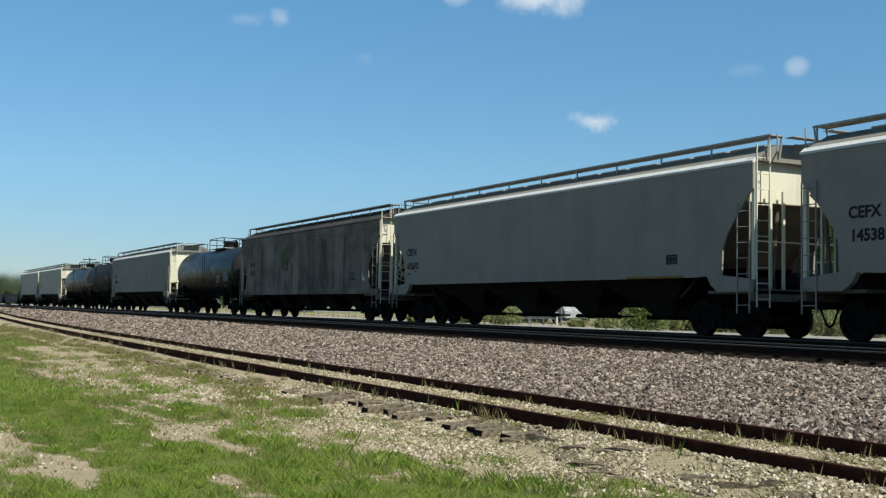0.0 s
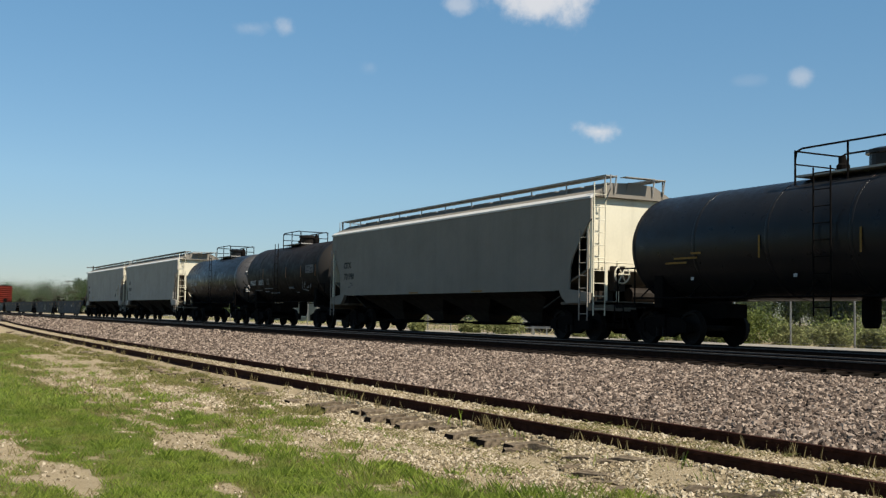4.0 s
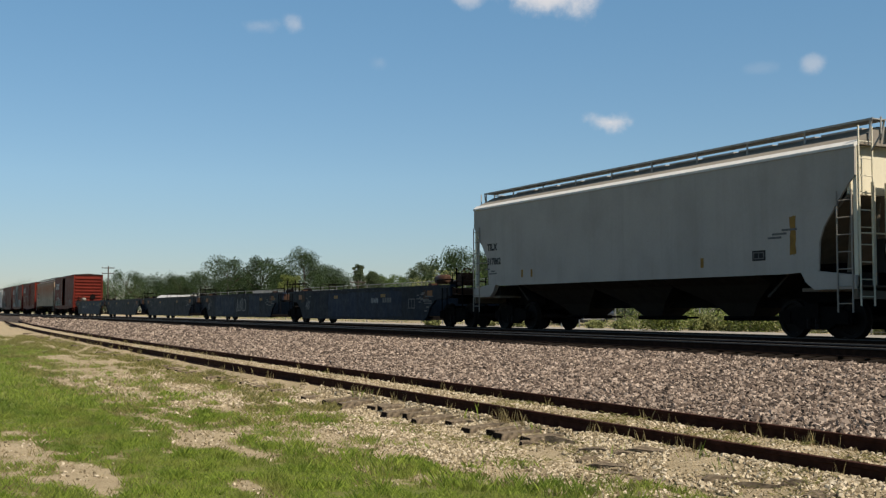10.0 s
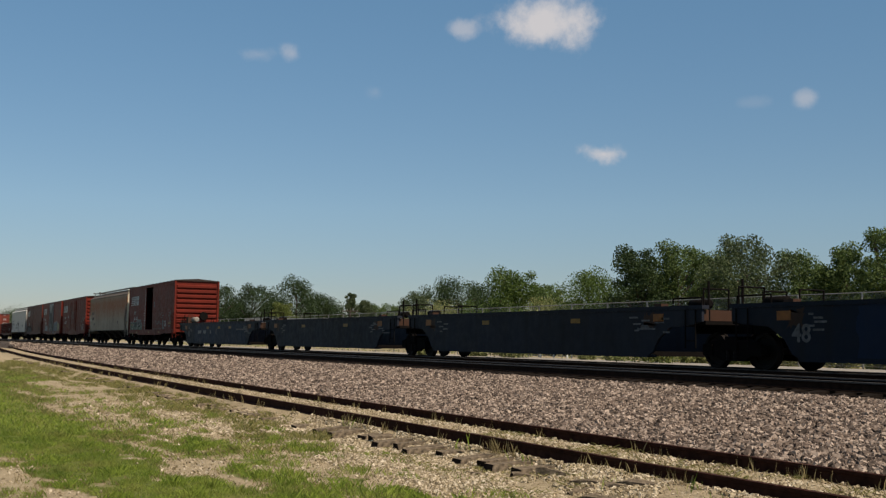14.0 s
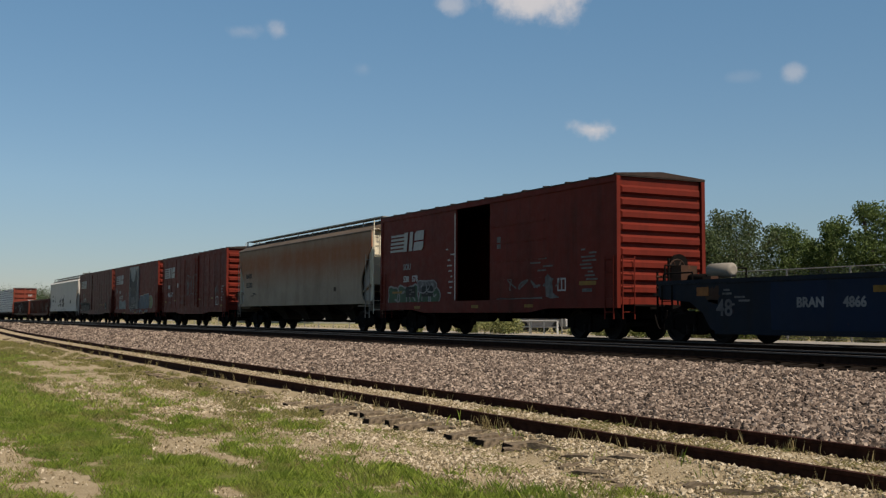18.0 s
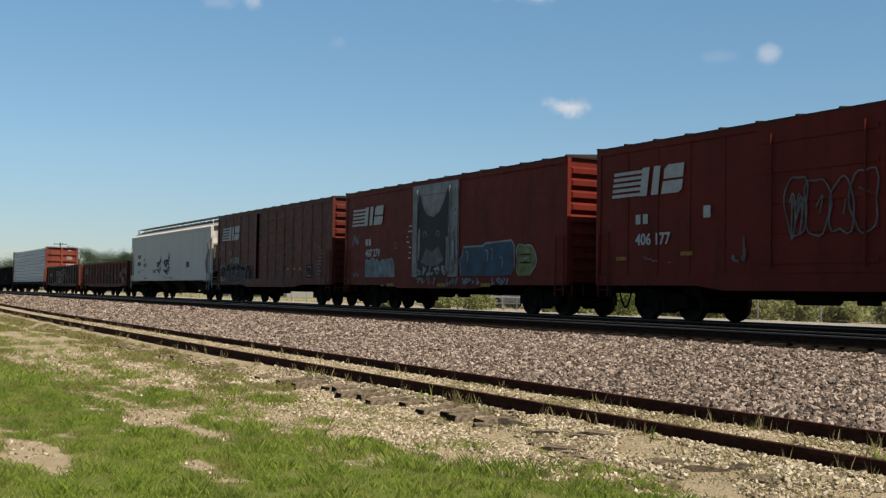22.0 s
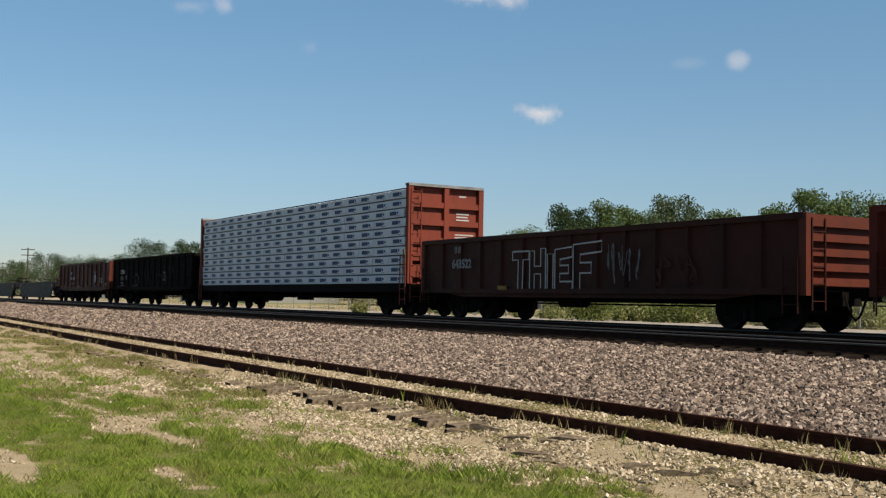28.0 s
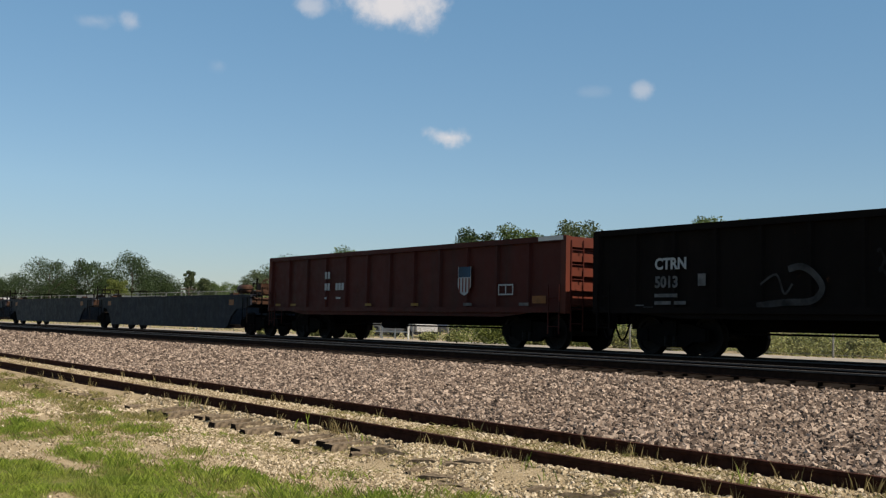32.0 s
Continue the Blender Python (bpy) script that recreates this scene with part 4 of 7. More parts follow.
M_GROUND = ground_material()
M_BED = bed_material()
M_STONE = stone_material("crushed_stone", (0.030, 0.022, 0.017), (0.148, 0.108, 0.083), (0.40, 0.318, 0.252))
M_PEBBLE = stone_material("pale_gravel", (0.11, 0.082, 0.047), (0.31, 0.25, 0.155), (0.54, 0.465, 0.35))
M_RAIL = plain("rusty_rail_steel", (0.024, 0.013, 0.009), 0.9, 0.0, 0.35, 9.0, 0.05)
M_RAILR = plain("red_rusted_rail_steel", (0.034, 0.0145, 0.010), 0.9, 0.0, 0.4, 9.0, 0.05)
M_RAILTOP = plain("worn_rail_head", (0.058, 0.052, 0.047), 0.6, 0.15, 0.2)
M_TIE = plain("weathered_tie_wood", (0.125, 0.098, 0.068), 0.95, 0, 0.7, 18.0, 0.05)
M_TIED = plain("creosoted_tie_wood", (0.013, 0.010, 0.008), 0.95, 0, 0.4, 8.0, 0.03)
M_ROAD = plain("pale_gravel_road", (0.23, 0.21, 0.18), 0.95, 0, 0.3, 3.0)


def height(x, y):
    h = -0.86 + 0.035 * noise.noise((x * 0.35, y * 0.35, 0.0)) + 0.015 * noise.noise((x * 1.7, y * 1.7, 3.0))
    if 5.0 < y < 9:
        h += 0.035 * min(1.0, max(0.0, (y - siding_y(x) + 0.2) / 0.2))
    u = y - siding_y(x)
    if -1.5 < u < -0.4:
        h -= 0.06 * min(1.0, (u + 1.5) / 0.6) * min(1.0, (-0.4 - u) / 0.15)
    if -0.9 < u < 0.02:
        crest = -0.75 if x < -10 else -0.72
        h = max(h, crest - (0.9 if x < -10 else 0.2) * max(0.0, -0.08 - u) + 0.012 * noise.noise((x * 4.0, y * 4.0, 8.0)))
    if y > 23:
        h += min(1.0, (y - 23) / 1.5) * 0.66
    return h


def sheet(name, xs, ys, fn, material):
    verts = [(x, y, fn(x, y)) for x in xs for y in ys]
    ny = len(ys)
    faces = [(i * ny + j, (i + 1) * ny + j, (i + 1) * ny + j + 1, i * ny + j + 1) for i in range(len(xs) - 1) for j in range(ny - 1)]
    me = bpy.data.meshes.new(name)
    me.from_pydata(verts, [], faces)
    me.materials.append(material)
    for p in me.polygons:
        p.use_smooth = True
    return new(name, me)


gx = [-3000, -1500, -800, -400, -250, -160] + list(np.arange(-120, -40, 2.0)) + list(np.arange(-40, -20, 0.4)) + list(np.arange(-20, 0, 0.14)) + [0, 2, 5, 8] + [10, 20, 50, 120, 400, 1500]
gy = [-1200, -400, -100, -30, -10, -4] + list(np.arange(-2, 0, 0.4)) + list(np.arange(0, 9.2, 0.12)) + [12, 20, 23] + list(np.arange(24, 34, 1.0)) + [40, 60, 100, 200, 500, 1200, 3000]
ground_sheet = sheet("ground", gx, gy, height, M_GROUND)
attr = ground_sheet.data.attributes.new("grass", "FLOAT", "POINT")
attr.data.foreach_set("value", [(0.42 + 0.5 * noisy(x, y, 0.12, 5) if y > 33 else 0.0) if y > 9 else grassy(x, y) for x in gx for y in gy])
tagged(ground_sheet, "grass with bare sandy dirt and gravel patches", "ground", kind="structure")


def bed_z(x, y):
    toe = min(siding_y(x) + 1.9, 13.2)
    if y <= toe:
        return -0.80 - (toe - y) * 0.25
    if y < 13.9:
        t = (y - toe) / (13.9 - toe)
        return -0.80 + 0.56 * (t ** 0.85) + 0.02 * noise.noise((x * 0.6, y * 0.9, 5))
    if y < 22.4:
        return -0.27 if y < 18 else -0.23
    return -0.23 - (y - 22.4) * 0.12


bx = [-1200, -700, -400, -250, -180] + list(np.arange(-140, 12, 2.0)) + [20, 60, 200, 600]
byy = [7.6, 8.2, 8.6] + list(np.arange(8.8, 14.4, 0.4)) + [16, 18, 20, 22.2, 23.0, 24.0]
tagged(sheet("ballast", bx, byy, bed_z, M_BED), "sloping bed of tan and grey crushed stone under the main tracks", "ballast", kind="structure")
tagged(sheet("gravel_road", [-900, -300, -120, -60, -30, 0, 30, 200], [23.9, 25.0, 27.5, 30.2], lambda x, y: height(x, y) + 0.04, M_ROAD), "pale gravel track behind the railway", "road", kind="structure")

RAIL_PROF = [(-0.07, 0), (0.07, 0), (0.07, 0.015), (0.012, 0.03), (0.012, 0.125), (0.036, 0.135), (0.036, 0.168), (-0.036, 0.168), (-0.036, 0.135), (-0.012, 0.125), (-0.012, 0.03), (-0.07, 0.015)]


def rail(parent, path, top, worn):
    """A rail along (x, y) points, its head at the height top."""
    bm = B()
    loops = [[bm.verts.new((x, y + a, top - 0.17 + b)) for a, b in RAIL_PROF] for x, y in path]
    for p, q in zip(loops, loops[1:]):
        for i in range(len(p)):
            j = (i + 1) % len(p)
            bm.faces.new((p[i], q[i], q[j], p[j]))
    bm.faces.new(loops[0])
    bm.faces.new(loops[-1][::-1])
    r = part("rail", bm, M_RAIL if worn else M_RAILR, parent)
    if worn:
        bm = B()
        loops = [[bm.verts.new((x, y + a, top + b)) for a, b in ((-0.037, -0.028), (-0.037, -0.002), (-0.03, 0.002), (0.03, 0.002), (0.037, -0.002), (0.037, -0.028))] for x, y in path]
        for p, q in zip(loops, loops[1:]):
            for i in range(5):
                bm.faces.new((p[i], q[i], q[i + 1], p[i + 1]))
        part("rail_head", bm, M_RAILTOP, r, "worn bright rail head")


def tie_mesh(seed, half=1.3):
    rnd = random.Random(seed)
    bm = B()
    n = 6
    loops = []
    for i in range(n + 1):
        y = -half + 2 * half * i / n
        e = 0.03 if i in (0, n) else 0.0
        loops.append([bm.verts.new((sx * (0.125 - e * 0.3 + rnd.uniform(-0.012, 0.008)), y + rnd.uniform(-0.03, 0.03) * (i in (0, n)), z - rnd.uniform(0, 0.018) * (z > -0.1) - e * (z > -0.1)))
                      for sx, z in ((-1, -0.16), (1, -0.16), (1, 0.0), (-1, 0.0))])
    for p, q in zip(loops, loops[1:]):
        for i in range(4):
            j = (i + 1) % 4
            bm.faces.new((p[i], p[j], q[j], q[i]))
    bm.faces.new(loops[0][::-1])
    bm.faces.new(loops[-1])
    return bm


def dark_ends(me):
    """Gives the end faces of a tie the near-black wood."""
    me.materials.append(M_TIED)
    for p in me.polygons:
        if abs(p.normal.y) > 0.6:
            p.material_index = 1
    return me


def track(label, path, gauge_dir, top, worn, ties, tie_mat, spacing, tie_seed):
    t = thing("railway_track", label, "railway track", kind="structure")
    rail(t, path, top, worn)
    rail(t, [(x, y + 1.505) for x, y in path], top, worn)
    meshes = [dark_ends(mesh_of("tie", tie_mesh(tie_seed + k), tie_mat)) for k in range(6)]
    rnd = random.Random(tie_seed)
    x = ties[0]
    while x > ties[1]:
        y = siding_y(x) if gauge_dir else path[0][1]
        ob = part("tie", meshes[rnd.randrange(6)], tie_mat, t)
        ob.matrix_basis = pose(x, y + 0.75 + rnd.uniform(-0.2, 0.1) * gauge_dir, top - 0.172 - (rnd.uniform(0.05, 0.09) if x < -17 else rnd.uniform(0, 0.022) if x < -9.5 else rnd.uniform(0.06, 0.12)) * gauge_dir, rnd.uniform(-0.4, 0.4) * gauge_dir, rnd.uniform(-2, 2) * gauge_dir, rnd.uniform(-2.0, 2.0) * (1 + 2 * gauge_dir))
        x -= spacing * rnd.uniform(0.9, 1.12)
    return t


MAIN = [(600.0, 0), (60.0, 0), (-60.0, 0), (-1200.0, 0)]
track("main track on creosoted ties in crushed stone", [(x, 14.98) for x, _ in MAIN], 0, 0.0, True, (6, -70), M_TIED, 0.52, 10)
track("main track that carries the train", [(x, TRACK_Y - 0.7525) for x, _ in MAIN], 0, 0.0, True, (6, -70), M_TIED, 0.52, 20)
SIDING = [(x, siding_y(x)) for x in [40, 10] + list(np.arange(0, -140, -4.0))]
track("rusty overgrown siding on weathered ties", SIDING, 1, -0.60, False, (2, -75), M_TIE, 0.55, 30)


# ---- the cars, from the head of the train to its tail ----
cars = []


def add(built):
    cars.append(built[:2])
    return built


def ribbon(bm, pts, w, y):
    """A painted stroke along (x, z) points."""
    p = np.array(pts, float)
    t = np.gradient(p, axis=0)
    t /= np.maximum(np.linalg.norm(t, axis=1), 1e-6)[:, None]
    nrm = np.stack([-t[:, 1], t[:, 0]], 1) * w / 2
    prev = None
    for i in range(len(p)):
        a, b = p[i] + nrm[i], p[i] - nrm[i]
        cur = [bm.verts.new((a[0], y - 0.0002 * i, a[1])), bm.verts.new((b[0], y - 0.0002 * i, b[1]))]
        if prev:
            bm.faces.new((prev[0], cur[0], cur[1], prev[1]))
        prev = cur


def curve(pts, n=5):
    """A smooth line through the points."""
    p = [pts[0]] + list(pts) + [pts[-1]]
    out = []
    for i in range(1, len(p) - 2):
        for k in range(n):
            t = k / n
            out.append(tuple(0.5 * (2 * p[i][c] + (p[i + 1][c] - p[i - 1][c]) * t + (2 * p[i - 1][c] - 5 * p[i][c] + 4 * p[i + 1][c] - p[i + 2][c]) * t * t
                                    + (3 * p[i][c] - p[i - 1][c] - 3 * p[i + 1][c] + p[i + 2][c]) * t ** 3) for c in (0, 1)))
    return out + [tuple(pts[-1])]


def paint_on(car, name, bm, material, label=""):
    me = bpy.data.meshes.new(name)
    bm.to_mesh(me)
    bm.free()
    me.materials.append(material)
    return part(name, me, material, car, label)


def scrawl(car, x0, x1, z0, z1, n, w, material, seed, y=-1.606, label="sprayed scrawl"):
    """An unreadable sprayed tag of n looped shapes."""
    r = random.Random(seed)
    bm = B()
    step = (x1 - x0) / n
    for k in range(n):
        pts = [(x0 + step * (k + r.uniform(0.0, 1.05)), z0 + (z1 - z0) * r.random()) for _ in range(r.randint(4, 6))]
        ribbon(bm, curve(pts), w * r.uniform(0.7, 1.3), y - 0.003 * (k % 3))
    return tagged(paint_on(car, "graffiti", bm, material, label), label, kind="stuff")


def throw_up(car, x0, x1, z0, z1, n, fill, line, seed, y=-1.606, label="sprayed bubble shapes", w=0.05):
    """Sprayed bubble shapes that overlap like a row of letters, with outlines and inner strokes; nothing in it can be read."""
    r = random.Random(seed)
    bm, ln = B(), B()
    step = (x1 - x0) / n
    for k in range(n):
        cx, cz = x0 + step * (k + 0.5) + r.uniform(-0.1, 0.1) * step, (z0 + z1) / 2 + r.uniform(-0.06, 0.06) * (z1 - z0)
        rx, rz, p = step * r.uniform(0.52, 0.64), (z1 - z0) * r.uniform(0.42, 0.5), r.uniform(0, 6)
        ring = []
        for i in range(22):
            a = 2 * math.pi * i / 22
            c, d = math.cos(a), math.sin(a)
            e = (abs(c) ** 3 + abs(d) ** 3) ** (-1 / 3) * (1 + 0.10 * math.sin(3 * a + p) + 0.07 * math.sin(5 * a + 2 * p))
            ring.append((cx + rx * c * e, cz + rz * d * e))
        if fill:
            bm.faces.new([bm.verts.new((a, y - 0.0008 * k, b)) for a, b in ring])
        ribbon(ln, ring + ring[:2], w, y - 0.006)
        for _ in range(1):
            q = [(cx + rx * r.uniform(-0.5, 0.5), cz + rz * r.uniform(-0.6, 0.6)) for _ in range(3)]
            ribbon(ln, curve(q), w * 0.9, y - 0.008)
    if fill:
        tagged(paint_on(car, "graffiti", bm, fill, label), label, kind="stuff")
    else:
        bm.free()
    tagged(paint_on(car, "graffiti", ln, line, "sprayed outlines"), "sprayed outlines", kind="stuff")


def blob(car, pts, material, y=-1.606, label="painted patch", name="graffiti"):
    bm = B()
    bm.faces.new([bm.verts.new((x, y, z)) for x, z in pts])
    return paint_on(car, name, bm, material, label)


def patch(car, x0, x1, z0, z1, material, y=-1.606, label="", name="marking", wob=0.0, seed=0):
    r = random.Random(seed)
    pts = []
    for (ax, az), (bx, bz) in zip(((x0, z0), (x1, z0), (x1, z1), (x0, z1)), ((x1, z0), (x1, z1), (x0, z1), (x0, z0))):
        k = 8 if wob else 1
        for i in range(k):
            f = i / k
            pts.append((ax + (bx - ax) * f + r.uniform(-wob, wob), az + (bz - az) * f + r.uniform(-wob, wob)))
    return blob(car, pts, material, y, label, name)


def frame_box(car, x0, x1, z0, z1, w, material, y=-1.606):
    bm = B()
    for a, b, c, d in ((x0, x1, z0, z0 + w), (x0, x1, z1 - w, z1), (x0, x0 + w, z0 + w, z1 - w), (x1 - w, x1, z0 + w, z1 - w), ((x0 + x1) / 2 - w / 2, (x0 + x1) / 2 + w / 2, z0 + w, z1 - w)):
        box(bm, a, b, y - 0.002, y + 0.002, c, d)
    return part("stencil_box", bm, material, car)


def specks(car, x0, x1, z0, z1, n, material, seed, y=-1.606, big=0.3):
    """Rows of small writing, worn to bars."""
    r = random.Random(seed)
    rows = []
    for k in range(n):
        rows.append((r.uniform(0, x1 - x0), (z1 - z0) * k / n, r.uniform(0.25, 1.0) * big, min(0.05, (z1 - z0) / n * 0.6)))
    return bars(car, x0, z0, rows, material, y)


def logo(car, x, z, w=3.0, h=0.75):
    """The white mark on the boxcars: five stripes that end in a slanted block, as plain shapes."""
    bm = B()
    for i in range(5):
        zz = z + h * (i + 0.1) / 5
        box(bm, x + 0.02 * i, x + w * (0.44 + 0.02 * i), -HALF - 0.042, -HALF - 0.036, zz, zz + h * 0.115)
    part("emblem_stripes", bm, M_INKW, car, "white horizontal stripes")
    bm = B()
    a, b = x + w * 0.40, x + w
    m1 = a + w * 0.29
    for pts in ([(a, z), (a + w * 0.10, z), (a + w * 0.14, z + h), (a + 0.12, z + h)], [(a + w * 0.16, z), (m1 - 0.1, z), (m1, z + h), (a + w * 0.20, z + h)],
                [(m1 + 0.02, z), (b - 0.22, z), (b - 0.08, z + h * 0.12), (b - 0.05, z + h * 0.44), (m1 + 0.1, z + h * 0.44)], [(m1 + 0.12, z + h * 0.52), (b - 0.04, z + h * 0.52), (b, z + h), (m1 + 0.3, z + h), (m1 + 0.15, z + h * 0.86)]):
        slab_xz(bm, pts, -HALF - 0.044, -HALF - 0.038)
    part("emblem_block", bm, M_INKW, car, "white slanted block shapes")


h, _, xe = add(hopper("grey covered hopper with black lettering", 209.3, 189.15, M_GREY, end_mat=M_CREAM, board_h=0.53, brake=False))
lettering(h, "CEFX", -xe + 1.35, 2.7, 0.36, M_INK)
lettering(h, "14538", -xe + 1.4, 2.2, 0.36, M_INK)
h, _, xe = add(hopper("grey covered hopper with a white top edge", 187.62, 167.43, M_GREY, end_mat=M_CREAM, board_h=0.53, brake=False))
lettering(h, "CEFX", -xe + 1.25, 2.64, 0.36, M_INK)
lettering(h, "635692", -xe + 1.3, 2.12, 0.33, M_INK)
specks(h, -xe + 1.2, -xe + 2.2, 1.9, 2.15, 3, M_INK, 1)
patch(h, 6.9, 7.35, 1.86, 2.12, M_INK, name="stencil_panel")
frame_box(h, 7.0, 7.3, 1.9, 2.08, 0.025, M_FADE, -1.609)
patch(h, 5.2, 7.6, 1.50, 1.56, M_YEL, name="reflector_stripe")
h, _, xe = add(hopper("soot-stained grey covered hopper with a faded green emblem", 165.97, 147.05, M_SOOT, 4, low=1.34, trim=False, sill=M_SOOT, end_mat=M_CREAM, sill_h=0.17, board_h=0.52, slope_mat=M_SOOT, roof_mat=M_SOOTD))
for k in range(3):
    bm = B()
    box(bm, -xe + 0.4, xe - 0.4, -HALF - 0.03, -HALF + 0.01, 3.80 + 0.16 * k, 3.86 + 0.16 * k)
    part("side_ridge", bm, M_SOOT, h)
lettering(h, "SAMX", -xe + 1.65, 2.72, 0.36, M_INK)
lettering(h, "40092", -xe + 1.65, 2.22, 0.38, M_INK)
blob(h, [(-2.07 + 0.62 * math.cos(a), 2.95 + 0.6 * math.sin(a)) for a in np.linspace(0, 2 * math.pi, 18)[:-1]], M_EMB, label="faded green round emblem", name="emblem")
patch(h, -2.1, -1.6, 2.35, 2.9, M_SOOTD, -1.609, "sooty smear over the emblem", "stain", 0.08, 215)
for k in range(9):
    bm = B()
    x = -xe + 1.9 + (2 * xe - 3.8) * k / 8
    slab_yz(bm, [(-HALF, 1.4), (-HALF - 0.018, 1.42), (-HALF - 0.018, 3.72), (-HALF, 3.74)], x - 0.035, x + 0.035)
    part("side_rib", bm, M_SOOT, h)
frame_box(h, 6.5, 6.98, 1.78, 2.1, 0.06, M_INK)
blob(h, [(7.8, 1.75), (8.0, 1.72), (8.1, 1.78), (7.9, 1.95), (7.82, 2.1)], M_TRIM, label="white patch", name="marking")
# every so often a darker panel: shading of rounded panels painted on, over soot
step = (2 * xe - 3.8) / 8
for k in (2, 4, 5, 7):
    x = -xe + 1.9 + step * k
    patch(h, x + 0.04, x + step - 0.04, 1.42, 3.7, M_SOOTSHADE, -1.602, "sooty side panel with painted shading", "side_panel")
r = random.Random(17)
for k in range(14):
    x, w = r.uniform(-6.5, 7.0), r.uniform(0.05, 0.14)
    patch(h, x, x + w, r.uniform(1.42, 1.7), r.uniform(2.0, 3.0), M_STAIN if k % 2 else M_SOOTD, -1.6065 - 0.0003 * k, "run in the soot", "stain")
t, _, xe, ty = add(tank("black tank car with yellow stripes and grey dust", 145.75, 131.3, M_BLACK, M_DUST, plat=(0.55, 3.2)))
for x in (-1.475, 1.565, 3.995, 6.125):
    patch(t, x - 0.03, x + 0.03, 2.2, 2.75, M_YEL, -1.51, name="reflector_stripe")
specks(t, -5.6, -3.0, 2.15, 2.5, 3, M_YEL, 3, -1.48, 1.3)
frame_box(t, 3.3, 3.75, 1.95, 2.35, 0.04, M_INKW, -1.5)
patch(t, 4.72, 5.82, 2.0, 2.6, M_TAGP, -1.51, "grey data panel", "data_panel")
specks(t, 4.8, 5.6, 2.05, 2.5, 6, M_TAGD, 4, -1.515, 0.5)
for x in (-4.2, -0.6, 2.4, 4.4):
    patch(t, x, x + 0.12, 1.72, 1.80, M_INKW, -1.27, "small white mark", "marking")
h, _, xe = add(hopper("grey covered hopper with ends coloured sunlit cream", 130.25, 109.83, M_MID, end_mat=M_CREAM, end_low=2.1, board_h=0.53))
lettering(h, "CITX", -xe + 1.45, 2.72, 0.36, M_INK)
lettering(h, "701990", -xe + 1.5, 2.22, 0.37, M_INK)
specks(h, -xe + 1.1, -xe + 2.6, 1.85, 2.1, 3, M_FADE, 5)
patch(h, -2.0, -1.2, 1.52, 1.58, M_YEL, name="reflector_stripe")
patch(h, 3.0, 3.8, 1.52, 1.58, M_YEL, name="reflector_stripe")
t, _, xe, ty = add(tank("brown-black tank car with a dusty head", 108.55, 95.9, M_BROWN, M_DUST, 1.52, 2.80, plat=(-0.3, 2.7)))
lettering(t, "PRGX", -4.85, 2.2, 0.36, M_INKW, -1.507)
lettering(t, "10211", -3.45, 2.2, 0.36, M_INKW, -1.507)
frame_box(t, -2.05, -1.7, 2.2, 2.5, 0.035, M_FADE, -1.5)
for x in (-2.635, 1.065, 3.245, 5.265):
    patch(t, x - 0.035, x + 0.035, 2.5, 3.05, M_ORANGE, -1.53, name="reflector_stripe")
patch(t, 3.915, 5.015, 2.66, 3.06, M_TAGP, -1.525, "grey data panel", "data_panel")
specks(t, 4.0, 4.7, 2.7, 3.0, 5, M_TAGD, 106, -1.53, 0.4)
specks(t, -4.4, -1.0, 1.72, 2.05, 4, M_FADE, 6, -1.33, 1.6)
specks(t, 0.9, 5.1, 1.72, 2.05, 5, M_FADE, 7, -1.33, 1.2)
scrawl(t, 3.3, 4.6, 1.9, 2.3, 4, 0.05, M_FADE, 8, -1.45)
t, _, xe, ty = add(tank("black tank car with a glossy head in a sunlit tone", 95.1, 82.2, M_BLACK, M_BLACKG, plat=(0.6, 3.0)))
lettering(t, "UTLX 71784", -4.45, 2.36, 0.3, M_INKW, -1.495)
specks(t, -4.2, -3.2, 2.0, 2.3, 3, M_FADE, 9, -1.47, 0.9)
specks(t, -2.2, -1.4, 2.12, 2.24, 2, M_FADE, 109, -1.47, 1.0)
for x, z in ((0.0, 2.1), (3.4, 2.05), (4.5, 2.55)):
    frame_box(t, x, x + 0.45, z, z + 0.34, 0.04, M_FADE, -1.505)
specks(t, 0.0, 4.5, 2.0, 2.7, 8, M_FADE, 10, -1.505, 0.5)
# white writing on the front head
for yy, zz, wd in ((-1.0, 3.05, 0.62), (-0.92, 2.9, 0.4), (-0.9, 2.8, 0.3), (-0.95, 2.2, 0.35), (-0.95, 2.1, 0.4), (-0.92, 2.0, 0.3), (-0.9, 1.9, 0.25)):
    bm = B()
    rr = math.hypot(yy + wd / 2, zz - 2.68)
    xx = xe - 0.2 - 0.75 * (1 - math.sqrt(max(0.0, 1 - (rr / 1.49) ** 2))) + 0.04
    box(bm, xx - 0.06, xx, yy, yy + wd, zz, zz + 0.06)
    part("head_lettering", bm, M_INKW, t, "small white writing")
bm = B()
for i in range(14):
    a, b = radians(205 + 130 * i / 14), radians(205 + 130 * (i + 1) / 14)
    rod(bm, (xe - 0.28, 1.3 * math.cos(a), 2.9 + 0.9 * math.sin(a)), (xe - 0.28, 1.3 * math.cos(b), 2.9 + 0.9 * math.sin(b)), 0.02, 5)
part("head_grab_rail", bm, M_UNDER, t)
h, _, xe = add(hopper("light grey covered hopper with pale ends", 80.93, 63.5, M_LIGHT, 3, end_mat=M_CREAM, end_low=3.2, eave=4.42))
lettering(h, "TILX", -xe + 1.35, 2.80, 0.36, M_INK)
lettering(h, "517607", -xe + 1.4, 2.28, 0.35, M_INK)
specks(h, -xe + 1.1, -xe + 2.2, 1.85, 2.12, 3, M_FADE, 11)
